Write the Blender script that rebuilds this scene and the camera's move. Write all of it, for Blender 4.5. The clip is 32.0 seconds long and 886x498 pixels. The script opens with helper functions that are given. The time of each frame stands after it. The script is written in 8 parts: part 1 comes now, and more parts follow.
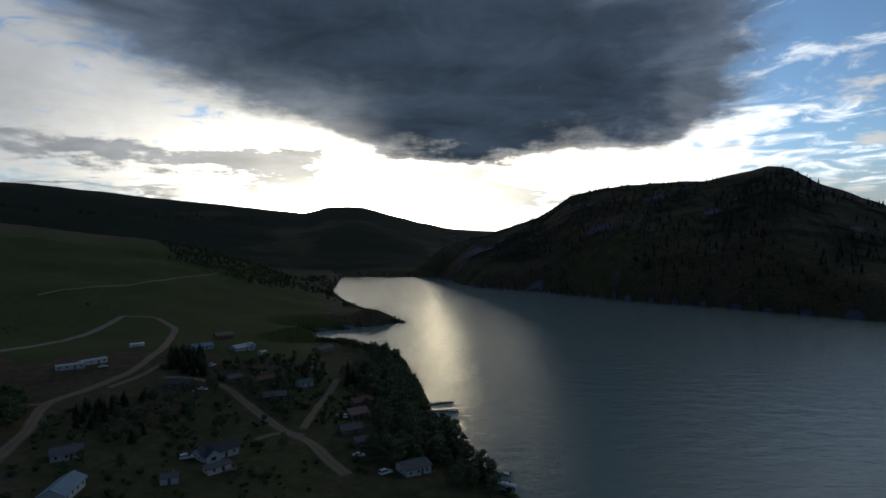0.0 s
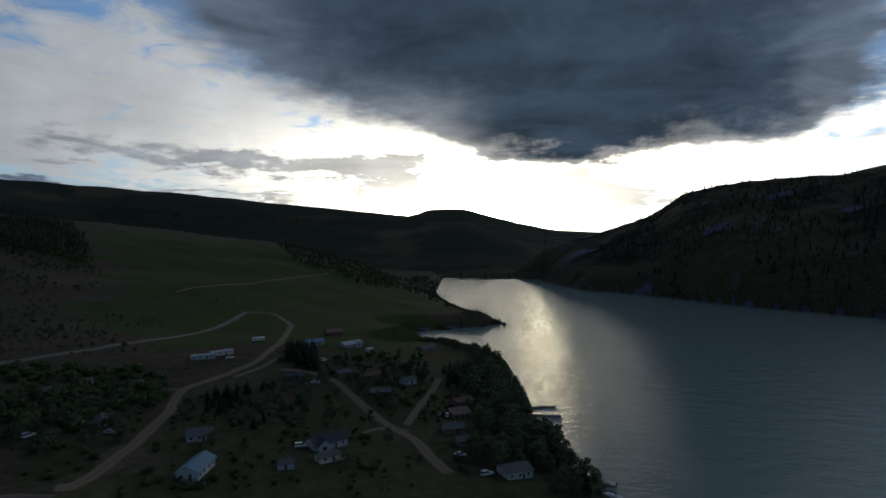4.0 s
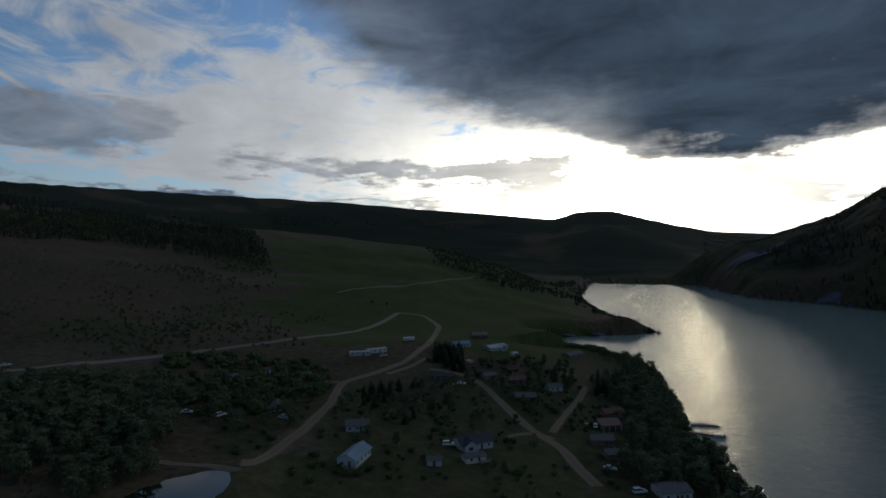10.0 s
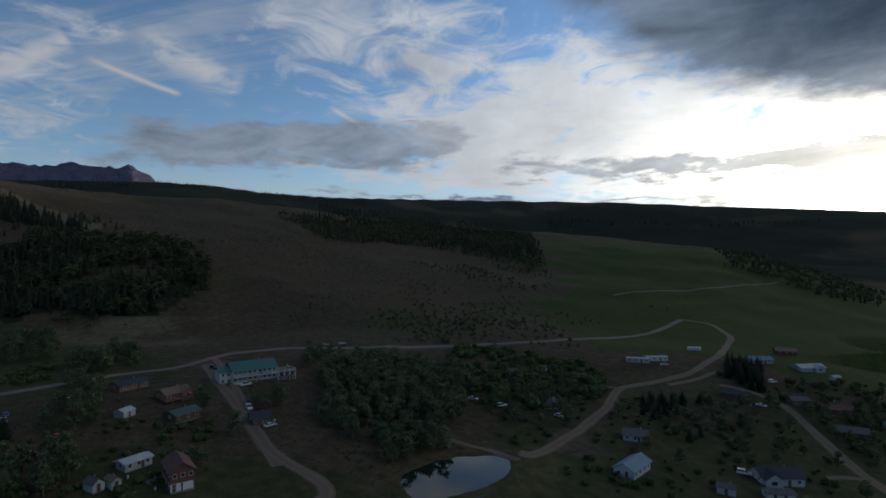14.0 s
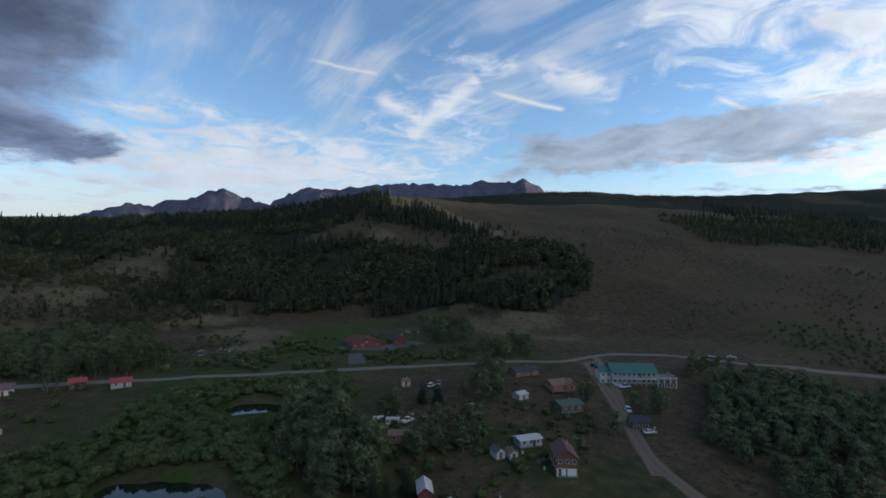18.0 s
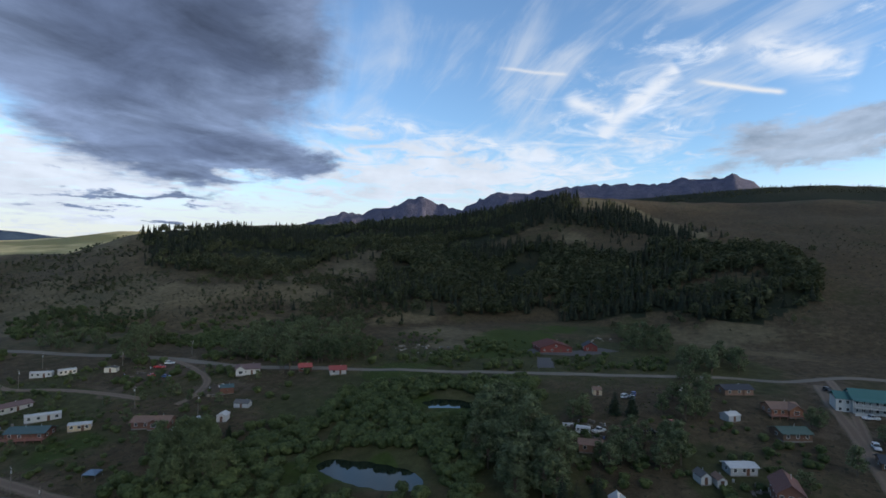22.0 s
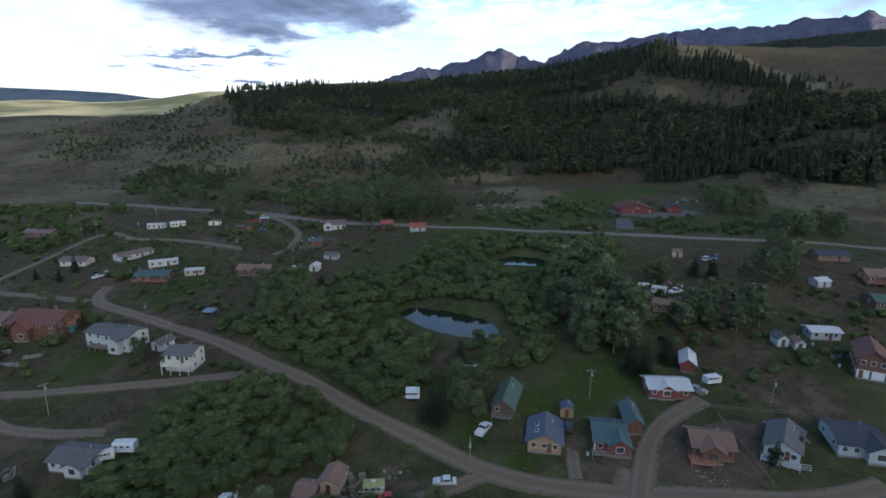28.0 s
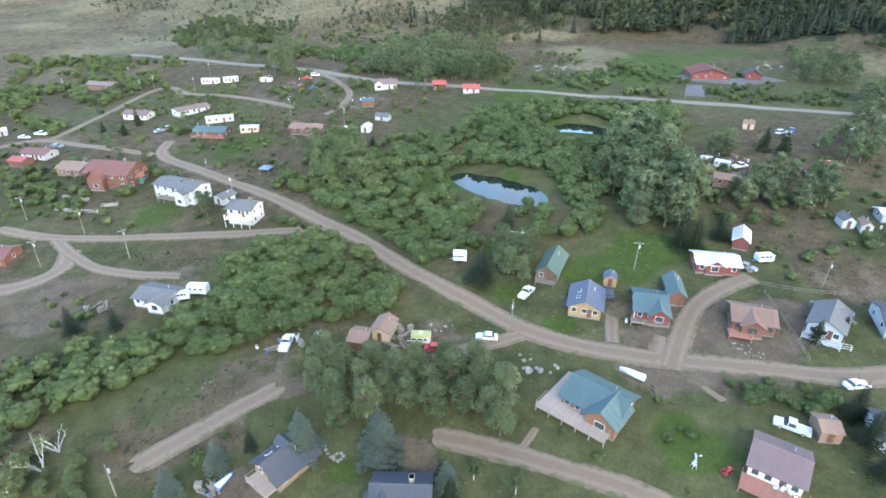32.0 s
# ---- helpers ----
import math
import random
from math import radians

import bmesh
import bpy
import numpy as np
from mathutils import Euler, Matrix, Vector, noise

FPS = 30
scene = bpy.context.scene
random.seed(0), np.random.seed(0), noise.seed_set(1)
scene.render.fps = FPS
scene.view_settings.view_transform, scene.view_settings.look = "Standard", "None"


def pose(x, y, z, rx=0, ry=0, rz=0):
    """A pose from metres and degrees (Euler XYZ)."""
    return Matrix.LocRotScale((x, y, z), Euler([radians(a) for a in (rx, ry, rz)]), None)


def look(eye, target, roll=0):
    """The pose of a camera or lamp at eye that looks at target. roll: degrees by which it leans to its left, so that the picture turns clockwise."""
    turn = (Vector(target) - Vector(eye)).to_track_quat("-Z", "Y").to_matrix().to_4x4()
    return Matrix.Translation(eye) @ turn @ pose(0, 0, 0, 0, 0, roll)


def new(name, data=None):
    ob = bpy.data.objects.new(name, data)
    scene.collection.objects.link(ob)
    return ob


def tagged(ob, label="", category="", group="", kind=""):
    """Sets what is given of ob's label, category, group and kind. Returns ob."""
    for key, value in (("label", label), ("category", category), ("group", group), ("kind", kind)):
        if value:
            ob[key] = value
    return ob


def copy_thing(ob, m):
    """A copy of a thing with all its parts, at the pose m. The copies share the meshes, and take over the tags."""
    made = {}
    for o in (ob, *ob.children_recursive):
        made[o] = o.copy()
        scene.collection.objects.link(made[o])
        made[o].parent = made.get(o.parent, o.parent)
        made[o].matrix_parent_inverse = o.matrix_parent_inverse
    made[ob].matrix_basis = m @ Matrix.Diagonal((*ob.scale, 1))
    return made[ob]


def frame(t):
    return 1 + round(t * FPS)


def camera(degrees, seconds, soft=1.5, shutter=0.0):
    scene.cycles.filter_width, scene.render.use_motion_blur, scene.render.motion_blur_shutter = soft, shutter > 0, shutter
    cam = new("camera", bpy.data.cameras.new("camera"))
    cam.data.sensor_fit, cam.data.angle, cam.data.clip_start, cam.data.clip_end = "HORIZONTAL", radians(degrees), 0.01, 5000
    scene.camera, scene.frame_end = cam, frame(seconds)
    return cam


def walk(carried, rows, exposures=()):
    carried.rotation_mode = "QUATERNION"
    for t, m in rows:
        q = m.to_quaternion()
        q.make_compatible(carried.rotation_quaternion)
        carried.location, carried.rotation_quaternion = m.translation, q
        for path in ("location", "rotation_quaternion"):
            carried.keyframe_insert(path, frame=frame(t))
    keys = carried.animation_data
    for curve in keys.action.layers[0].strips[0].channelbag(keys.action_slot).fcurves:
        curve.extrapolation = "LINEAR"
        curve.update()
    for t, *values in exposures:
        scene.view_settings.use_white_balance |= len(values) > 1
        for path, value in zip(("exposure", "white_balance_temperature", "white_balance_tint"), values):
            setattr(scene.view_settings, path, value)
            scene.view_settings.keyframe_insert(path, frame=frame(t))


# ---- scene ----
cam = camera(78.2, 32.0, soft=1.65)

# The drone hovers over the village, turns left and then tilts down.
EYE_Z = 80.0
PATH = [
    (0.0, pose(0, 0, EYE_Z, 90.00, 0.00, 0.00)),
    (0.5, pose(0, 0, EYE_Z, 90.00, 0.11, 1.65)),
    (1.0, pose(0, 0, EYE_Z, 90.03, 0.08, 3.14)),
    (1.5, pose(0, 0, EYE_Z, 90.04, 0.01, 4.34)),
    (2.0, pose(0, 0, EYE_Z, 90.08, -0.04, 5.64)),
    (2.5, pose(0, 0, EYE_Z, 90.07, 0.04, 6.93)),
    (3.0, pose(0, 0, EYE_Z, 90.12, -0.02, 8.27)),
    (3.5, pose(0, 0, EYE_Z, 90.14, -0.03, 9.49)),
    (5.5, pose(0, 0, EYE_Z, 90.28, 0.05, 13.34)),
    (6.0, pose(0, 0, EYE_Z, 90.33, 0.05, 14.03)),
    (6.5, pose(0, 0, EYE_Z, 90.37, 0.06, 14.48)),
    (7.0, pose(0, 0, EYE_Z, 90.44, 0.07, 14.89)),
    (7.5, pose(0, 0, EYE_Z, 90.49, 0.12, 15.56)),
    (8.0, pose(0, 0, EYE_Z, 90.55, 0.12, 17.00)),
    (8.5, pose(0, 0, EYE_Z, 90.57, 0.12, 18.74)),
    (9.0, pose(0, 0, EYE_Z, 90.58, 0.11, 20.78)),
    (9.5, pose(0, 0, EYE_Z, 90.59, 0.11, 23.01)),
    (10.0, pose(0, 0, EYE_Z, 90.60, 0.13, 25.70)),
    (10.5, pose(0, 0, EYE_Z, 90.61, 0.14, 28.59)),
    (11.0, pose(0, 0, EYE_Z, 90.64, 0.15, 31.66)),
    (11.5, pose(0, 0, EYE_Z, 90.66, 0.16, 34.67)),
    (12.0, pose(0, 0, EYE_Z, 90.71, 0.16, 37.94)),
    (12.5, pose(0, 0, EYE_Z, 90.73, 0.10, 41.58)),
    (13.0, pose(0, 0, EYE_Z, 90.74, 0.12, 45.54)),
    (13.5, pose(0, 0, EYE_Z, 90.77, 0.09, 49.76)),
    (15.5, pose(0, 0, EYE_Z, 90.84, -0.18, 68.92)),
    (16.0, pose(0, 0, EYE_Z, 90.83, -0.22, 75.37)),
    (16.5, pose(0, 0, EYE_Z, 90.83, -0.30, 81.05)),
    (17.0, pose(0, 0, EYE_Z, 90.93, -0.38, 85.10)),
    (17.5, pose(0, 0, EYE_Z, 90.96, -0.41, 89.14)),
    (18.0, pose(0, 0, EYE_Z, 91.00, -0.43, 92.29)),
    (18.5, pose(0, 0, EYE_Z, 91.01, -0.45, 95.21)),
    (19.0, pose(0, 0, EYE_Z, 91.03, -0.52, 98.37)),
    (19.5, pose(0, 0, EYE_Z, 91.02, -0.56, 101.27)),
    (20.0, pose(0, 0, EYE_Z, 91.04, -0.61, 103.80)),
    (20.5, pose(0, 0, EYE_Z, 91.04, -0.69, 106.06)),
    (21.0, pose(0, 0, EYE_Z, 91.06, -0.68, 108.69)),
    (21.5, pose(0, 0, EYE_Z, 91.12, -0.69, 110.84)),
    (22.0, pose(0, 0, EYE_Z, 91.17, -0.71, 111.94)),
    (22.5, pose(0, 0, EYE_Z, 91.20, -0.61, 112.66)),
    (23.0, pose(0, 0, EYE_Z, 91.23, -0.61, 113.41)),
    (23.5, pose(0, 0, EYE_Z, 91.25, -0.54, 114.05)),
    (24.0, pose(0, 0, EYE_Z, 91.25, -0.48, 114.68)),
    (24.5, pose(0, 0, EYE_Z, 91.27, -0.40, 115.34)),
    (26.5, pose(0, 0, EYE_Z, 83.85, -0.26, 118.02)),
    (27.0, pose(0, 0, EYE_Z, 81.15, -0.21, 118.65)),
    (27.5, pose(0, 0, EYE_Z, 78.57, -0.24, 119.34)),
    (28.0, pose(0, 0, EYE_Z, 76.42, -0.23, 120.01)),
    (28.5, pose(0, 0, EYE_Z, 74.33, -0.22, 120.73)),
    (29.0, pose(0, 0, EYE_Z, 72.26, -0.27, 121.46)),
    (29.5, pose(0, 0, EYE_Z, 70.25, -0.32, 122.17)),
    (30.0, pose(0, 0, EYE_Z, 68.53, -0.33, 122.88)),
    (30.5, pose(0, 0, EYE_Z, 66.85, -0.34, 123.61)),
    (31.0, pose(0, 0, EYE_Z, 65.18, -0.32, 124.28)),
    (31.5, pose(0, 0, EYE_Z, 63.59, -0.43, 124.94)),
    (32.0, pose(0, 0, EYE_Z, 62.30, -0.51, 125.67)),
]
EXPOSURES = [(0.0, -1.75, 6500, 10), (6.0, -1.7, 6500, 10), (10.0, -1.65, 6500, 10), (13.5, -1.3, 6500, 10), (17.0, -0.5, 6500, 10), (20.0, -0.2, 6500, 10), (24.5, -0.12, 6500, 10), (26.5, -0.06, 6500, 10), (28.0, 0.36, 6400, 10), (30.0, 1.72, 6800, 9), (31.0, 2.2, 6880, 8.5), (32.0, 2.68, 6950, 8)]
walk(cam, PATH, EXPOSURES)

# ---------------------------------------------------------------- node helpers
class Val:
    """A socket or number in a node tree, with arithmetic."""

    def __init__(self, tree, s):
        self.tree, self.s = tree, s

    def math(self, op, *others, clamp=False):
        n = self.tree.nodes.new("ShaderNodeMath")
        n.operation, n.use_clamp = op, clamp
        for k, v in enumerate((self, *others)):
            link_in(self.tree, v, n.inputs[k])
        return Val(self.tree, n.outputs[0])

    def __add__(self, o): return self.math("ADD", o)
    def __radd__(self, o): return self.math("ADD", o)
    def __sub__(self, o): return self.math("SUBTRACT", o)
    def __rsub__(self, o): return Val(self.tree, o).math("SUBTRACT", self)
    def __mul__(self, o): return self.math("MULTIPLY", o)
    def __rmul__(self, o): return self.math("MULTIPLY", o)
    def __truediv__(self, o): return self.math("DIVIDE", o)
    def clamp(self): return self.math("ADD", 0.0, clamp=True)

    def step(self, a, b):
        """Smooth step from 0 at a to 1 at b."""
        n = self.tree.nodes.new("ShaderNodeMapRange")
        n.interpolation_type = "SMOOTHSTEP"
        link_in(self.tree, self, n.inputs["Value"])
        lo, hi, out0, out1 = (a, b, 0.0, 1.0) if a < b else (b, a, 1.0, 0.0)
        n.inputs["From Min"].default_value, n.inputs["From Max"].default_value = lo, hi
        n.inputs["To Min"].default_value, n.inputs["To Max"].default_value = out0, out1
        return Val(self.tree, n.outputs["Result"])


def link_in(tree, v, socket):
    v = v.s if isinstance(v, Val) else v
    if isinstance(v, bpy.types.NodeSocket):
        tree.links.new(v, socket)
    elif isinstance(v, (tuple, list)):
        socket.default_value = (*v, 1.0) if len(v) == 3 and socket.type == "RGBA" else v
    else:
        socket.default_value = v


def mix(tree, f, a, b, kind="MIX"):
    n = tree.nodes.new("ShaderNodeMix")
    n.data_type, n.blend_type = "RGBA", kind
    link_in(tree, f, n.inputs[0]), link_in(tree, a, n.inputs[6]), link_in(tree, b, n.inputs[7])
    return Val(tree, n.outputs[2])


def noise_val(tree, vec, scale, detail=4.0, rough=0.55, distort=0.0):
    n = tree.nodes.new("ShaderNodeTexNoise")
    if vec is not None:
        link_in(tree, vec, n.inputs["Vector"])
    n.inputs["Scale"].default_value, n.inputs["Detail"].default_value = scale, detail
    n.inputs["Roughness"].default_value, n.inputs["Distortion"].default_value = rough, distort
    return Val(tree, n.outputs["Fac"])


def combine(tree, x, y, z):
    n = tree.nodes.new("ShaderNodeCombineXYZ")
    for k, v in enumerate((x, y, z)):
        link_in(tree, v, n.inputs[k])
    return Val(tree, n.outputs[0])


# ---------------------------------------------------------------- sky and sun
SUN_BEARING, SUN_HEIGHT = 1.5, 2.6


def build_sky():
    world = bpy.data.worlds.new("evening_sky")
    scene.world = world
    world.use_nodes = True
    t = world.node_tree
    t.nodes.clear()
    out, bg = t.nodes.new("ShaderNodeOutputWorld"), t.nodes.new("ShaderNodeBackground")
    t.links.new(bg.outputs[0], out.inputs[0])
    sky = t.nodes.new("ShaderNodeTexSky")
    sky.sky_type, sky.sun_disc = "NISHITA", False
    sky.sun_elevation, sky.sun_rotation = radians(SUN_HEIGHT), radians(-SUN_BEARING)
    sky.altitude, sky.air_density, sky.dust_density, sky.ozone_density = 2400, 1.0, 0.4, 1.5
    co = t.nodes.new("ShaderNodeTexCoord")
    sep = t.nodes.new("ShaderNodeSeparateXYZ")
    t.links.new(co.outputs["Generated"], sep.inputs[0])
    x, y, z = (Val(t, o) for o in sep.outputs)
    az = (x * -1.0).math("ARCTAN2", y) * (180 / math.pi)
    el = z.math("ARCSINE") * (180 / math.pi)
    # cloud sheets lie flat: they crowd together towards the horizon
    flat = z.math("MAXIMUM", 0.0) + 0.10
    sheet = combine(t, x / flat, y / flat, z * 0.6)
    big = noise_val(t, sheet, 0.55, 5.0, 0.55)
    mid = noise_val(t, sheet, 1.7, 6.0, 0.6, 0.3)
    wisp = noise_val(t, sheet, 3.6, 7.0, 0.62, 0.9)
    raw = noise_val(t, Val(t, co.outputs["Generated"]), 9.0, 6.0, 0.6)
    # wander of the cloud edges, in degrees
    waz = az + (mid - 0.5) * 16.0 + (raw - 0.5) * 5.0
    wel = el + (noise_val(t, sheet, 1.3, 6.0, 0.58) - 0.5) * 9.0 + (raw - 0.5) * 4.0

    def blob(a, e, ra, re, s=1.0):
        u, v = (waz - a) * (1 / ra), (wel - e) * (1 / re)
        return (u * u + v * v).math("MULTIPLY", -1.0).math("EXPONENT") * s

    # heavy grey deck over the lake, a second one over the southern hills
    deck = blob(-3, 21, 23, 9.5, 1.5) + blob(-14, 14, 16, 4.5, 1.0) + blob(18, 30, 26, 12, 1.3) + blob(4, 46, 24, 18, 1.4)
    deck = deck + blob(140, 21, 17, 12, 1.5) + blob(133, 9.5, 10, 2.6, 0.9) + blob(150, 38, 30, 16, 1.3)
    deck = deck + blob(-2, 12.2, 9, 2.2, 1.1)
    deck = deck + blob(56, 19, 8, 3, 0.35) + blob(45, 5.6, 30, 0.7, 0.7) + blob(143, 5.4, 9, 0.6, 0.7)
    # unseen cloud added overhead to darken the land, left open towards the lake
    deck = deck + wel.step(38, 56) * az.step(-34, -4) * 1.3
    deck = deck + (big - 0.5) * 1.0
    heavy = deck.step(0.42, 0.85)
    # bright thin cloud round the hidden sun and streaks elsewhere
    veil = blob(6, 9, 34, 9, 1.7) + blob(-22, 10, 12, 5, 0.4) + blob(44, 15, 18, 8, 0.85) + blob(112, 9, 18, 4.5, 1.1) + blob(150, 7, 20, 5, 1.2) + blob(92, 17, 9, 8, 0.45) + blob(64, 22, 13, 7, 0.45) + blob(48, 11.5, 5, 2.6, 1.1) + blob(60, 8.8, 12, 1.0, 0.7)
    # bright cloud added past the right of the view, to lighten the lake
    veil = veil + blob(-50, 37, 28, 12, 2.2)
    # high cirrus, combed out along the wind, and two vapour trails
    comb = combine(t, (x * 0.8 + y * 0.6) / flat * 0.55, (x * -0.6 + y * 0.8) / flat * 2.6, 0.0)
    cirrus = noise_val(t, comb, 1.3, 7.0, 0.62, 0.8)
    tuft = noise_val(t, sheet, 1.1, 4.0)
    high = (blob(102, 17, 28, 11, 1.1) + blob(66, 24, 22, 9, 0.8) + blob(125, 12, 14, 4, 0.8)).clamp()
    streaks = (cirrus + (tuft - 0.5) * 0.7).step(0.46, 0.76) * high

    def trail(a0, e0, a1, e1, width):
        ln = math.hypot(a1 - a0, e1 - e0)
        ua, ue = (a1 - a0) / ln, (e1 - e0) / ln
        k = (az - a0) * ua + (el - e0) * ue
        off = (az - a0) * -ue + (el - e0) * ua + (raw - 0.5) * 0.5
        return (off * off * (-1 / width ** 2)).math("EXPONENT") * k.step(0, ln * 0.3) * k.step(ln, ln * 0.9)

    def bank(a0, e0, a1, e1, width, s=1.0):
        """A long grey bank that tapers towards its ends."""
        ln = math.hypot(a1 - a0, e1 - e0)
        ua, ue = (a1 - a0) / ln, (e1 - e0) / ln
        k = (waz - a0) * ua + (wel - e0) * ue
        off = ((waz - a0) * -ue + (wel - e0) * ua) * (1 / width)
        return (off * off * -1.0).math("EXPONENT") * k.step(-ln * 0.08, ln * 0.3) * k.step(ln * 1.08, ln * 0.8) * s

    banks = bank(50, 9.6, 30, 8.2, 1.3, 1.1) + bank(36, 9.6, 12, 7.0, 1.2, 1.2) + bank(24, 7.6, -16, 5.2, 1.15, 1.5) + bank(44, 5.6, 18, 4.9, 0.5, 0.8) + bank(3, 8.6, -9, 7.2, 1.2) + bank(72, 6.2, 46, 5.6, 0.5, 0.7) + bank(90, 9.8, 50, 12.4, 2.3, 1.5)
    banks = (banks + (wisp - 0.5) * 1.8 + (raw - 0.5) * 1.0).step(0.34, 1.15)
    trails = (trail(107, 19.6, 99, 18.6, 0.16) * 0.7 + trail(88, 17.2, 79.5, 15.0, 0.22) + trail(66, 15.3, 62, 13.0, 0.22)).clamp()
    plume = trail(97.5, 10.5, 92, 16.5, 0.9) + trail(93.5, 14.5, 88.5, 18.5, 0.8) + trail(100, 16.5, 94.5, 14.5, 0.7)
    plume = plume + trail(122, 15.0, 100, 10.6, 0.8) + trail(119, 11.8, 101, 8.2, 1.3) + trail(124, 8.5, 104, 7.2, 0.8) + trail(84, 20, 74, 16, 1.4)
    plume = plume.clamp() * (wisp + (raw - 0.5) * 0.6).step(0.30, 0.62)
    puffs = noise_val(t, sheet, 2.3, 5.0, 0.55).step(0.56, 0.68) * blob(-33, 13, 11, 8, 1.4).clamp()
    thin = (veil + (wisp - 0.52) * 2.6 + (big - 0.5) * 0.9).step(0.28, 1.05)
    haze = el.step(10.0, 2.5) * 0.85
    # glow about the sun
    ga, ge = (az - SUN_BEARING) * 0.5, el - 7.0
    near = (ga * ga * (1 / 120) + ge * ge * (1 / 30)).math("MULTIPLY", -1.0).math("EXPONENT")
    wide = (ga * ga * (1 / 450) + ge * ge * (1 / 500)).math("MULTIPLY", -1.0).math("EXPONENT")
    blue = mix(t, 1.0, Val(t, sky.outputs[0]), (0.48, 0.53, 0.65), "MULTIPLY")
    shade = (mid - 0.5) * 0.5 + (raw - 0.5) * 0.5
    white = mix(t, wide, (0.80, 0.89, 1.03), (1.42, 1.44, 1.40))
    # cloud on that side is set whiter, for the lake's reflection
    white = mix(t, (az + 55.0).math("ABSOLUTE").step(45, 12), white, (3.0, 3.15, 3.25))
    white = mix(t, near, white, (8.0, 7.4, 6.0))
    white = mix(t, 1.0, white, combine(t, 1.0 + shade, 1.0 + shade, 1.0 + shade), "MULTIPLY")
    roll = noise_val(t, sheet, 2.4, 8.0, 0.62, 0.5)
    band = noise_val(t, combine(t, x / flat * 0.5, y / flat * 1.6, z * 2.0), 1.5, 7.0, 0.6, 0.4)
    core = (deck + (mid - 0.5) * 1.6 + (raw - 0.5) * 0.8).step(0.6, 1.7)
    lit = (az * az * (-1 / 52.0 ** 2)).math("EXPONENT")
    grey = mix(t, core, mix(t, lit, (0.250, 0.335, 0.530), (0.220, 0.285, 0.365)), mix(t, lit, (0.122, 0.166, 0.280), (0.064, 0.098, 0.146)))
    grey = mix(t, near * (1.0 - core), grey, (1.3, 1.24, 1.12))
    fold = (roll - 0.5) * 1.6 + (band - 0.5) * 1.1 + shade * 0.8 + 1.05
    fold = fold.math("MAXIMUM", 0.45)
    grey = mix(t, 1.0, grey, combine(t, fold, fold, fold), "MULTIPLY")
    c = mix(t, haze, blue, (0.80, 0.84, 0.90))
    c = mix(t, streaks * 0.6, c, (0.76, 0.83, 0.94))
    c = mix(t, trails * 0.85, c, (0.92, 0.93, 0.95))
    c = mix(t, plume * 0.85, c, (0.95, 0.99, 1.06))
    c = mix(t, thin, c, white)
    c = mix(t, puffs, c, (1.7, 1.68, 1.62))
    bank_grey = mix(t, lit, (0.40, 0.47, 0.60), (0.56, 0.60, 0.64))
    bank_grey = mix(t, 1.0, bank_grey, combine(t, fold, fold, fold), "MULTIPLY")
    c = mix(t, heavy, c, grey)
    # thin bright cloud right in front of the low sun
    ha, he = (az - 1.0) * (1 / 4.6), (el - 4.6) * (1 / 1.6)
    hot = (ha * ha + he * he).math("MULTIPLY", -1.0).math("EXPONENT")
    c = mix(t, hot * (1.0 - heavy * 0.5), c, (72.0, 63.0, 41.0))
    la, le = (az - 9.0) * (1 / 8.5), (el - 4.6) * (1 / 1.7)
    low_gap = (la * la + le * le).math("MULTIPLY", -1.0).math("EXPONENT")
    c = mix(t, low_gap * (1.0 - heavy) * 0.9, c, (40.0, 36.0, 27.0))
    c = mix(t, banks * 0.82, c, bank_grey)
    # the whole sky is brighter towards the sun
    toward = (az * az * (-1 / 46.0 ** 2)).math("EXPONENT") * 0.75 + 1.0
    c = mix(t, 1.0, c, combine(t, toward, toward, toward), "MULTIPLY")
    link_in(t, c, bg.inputs[0])
    bg.inputs[1].default_value = 1.0


build_sky()
sun = new("sun", bpy.data.lights.new("sun", "SUN"))
sun.data.energy, sun.data.angle, sun.data.color = 5.0, radians(0.6), (1.0, 0.80, 0.55)
sun.matrix_world = look((0, 0, 0), (math.sin(radians(SUN_BEARING)), -math.cos(radians(SUN_BEARING)), -math.tan(radians(SUN_HEIGHT))))

# ---------------------------------------------------------------- materials
MATS = {}


def material(name, build):
    if name not in MATS:
        m = bpy.data.materials.new(name)
        m.use_nodes = True
        build(m.node_tree, m.node_tree.nodes["Principled BSDF"])
        MATS[name] = m
    return MATS[name]


def bump(t, b, h, dist, strength=0.6):
    n = t.nodes.new("ShaderNodeBump")
    n.inputs["Strength"].default_value, n.inputs["Distance"].default_value = strength, dist
    link_in(t, h, n.inputs["Height"])
    t.links.new(n.outputs[0], b.inputs["Normal"])


def position(t):
    return Val(t, t.nodes.new("ShaderNodeNewGeometry").outputs["Position"])


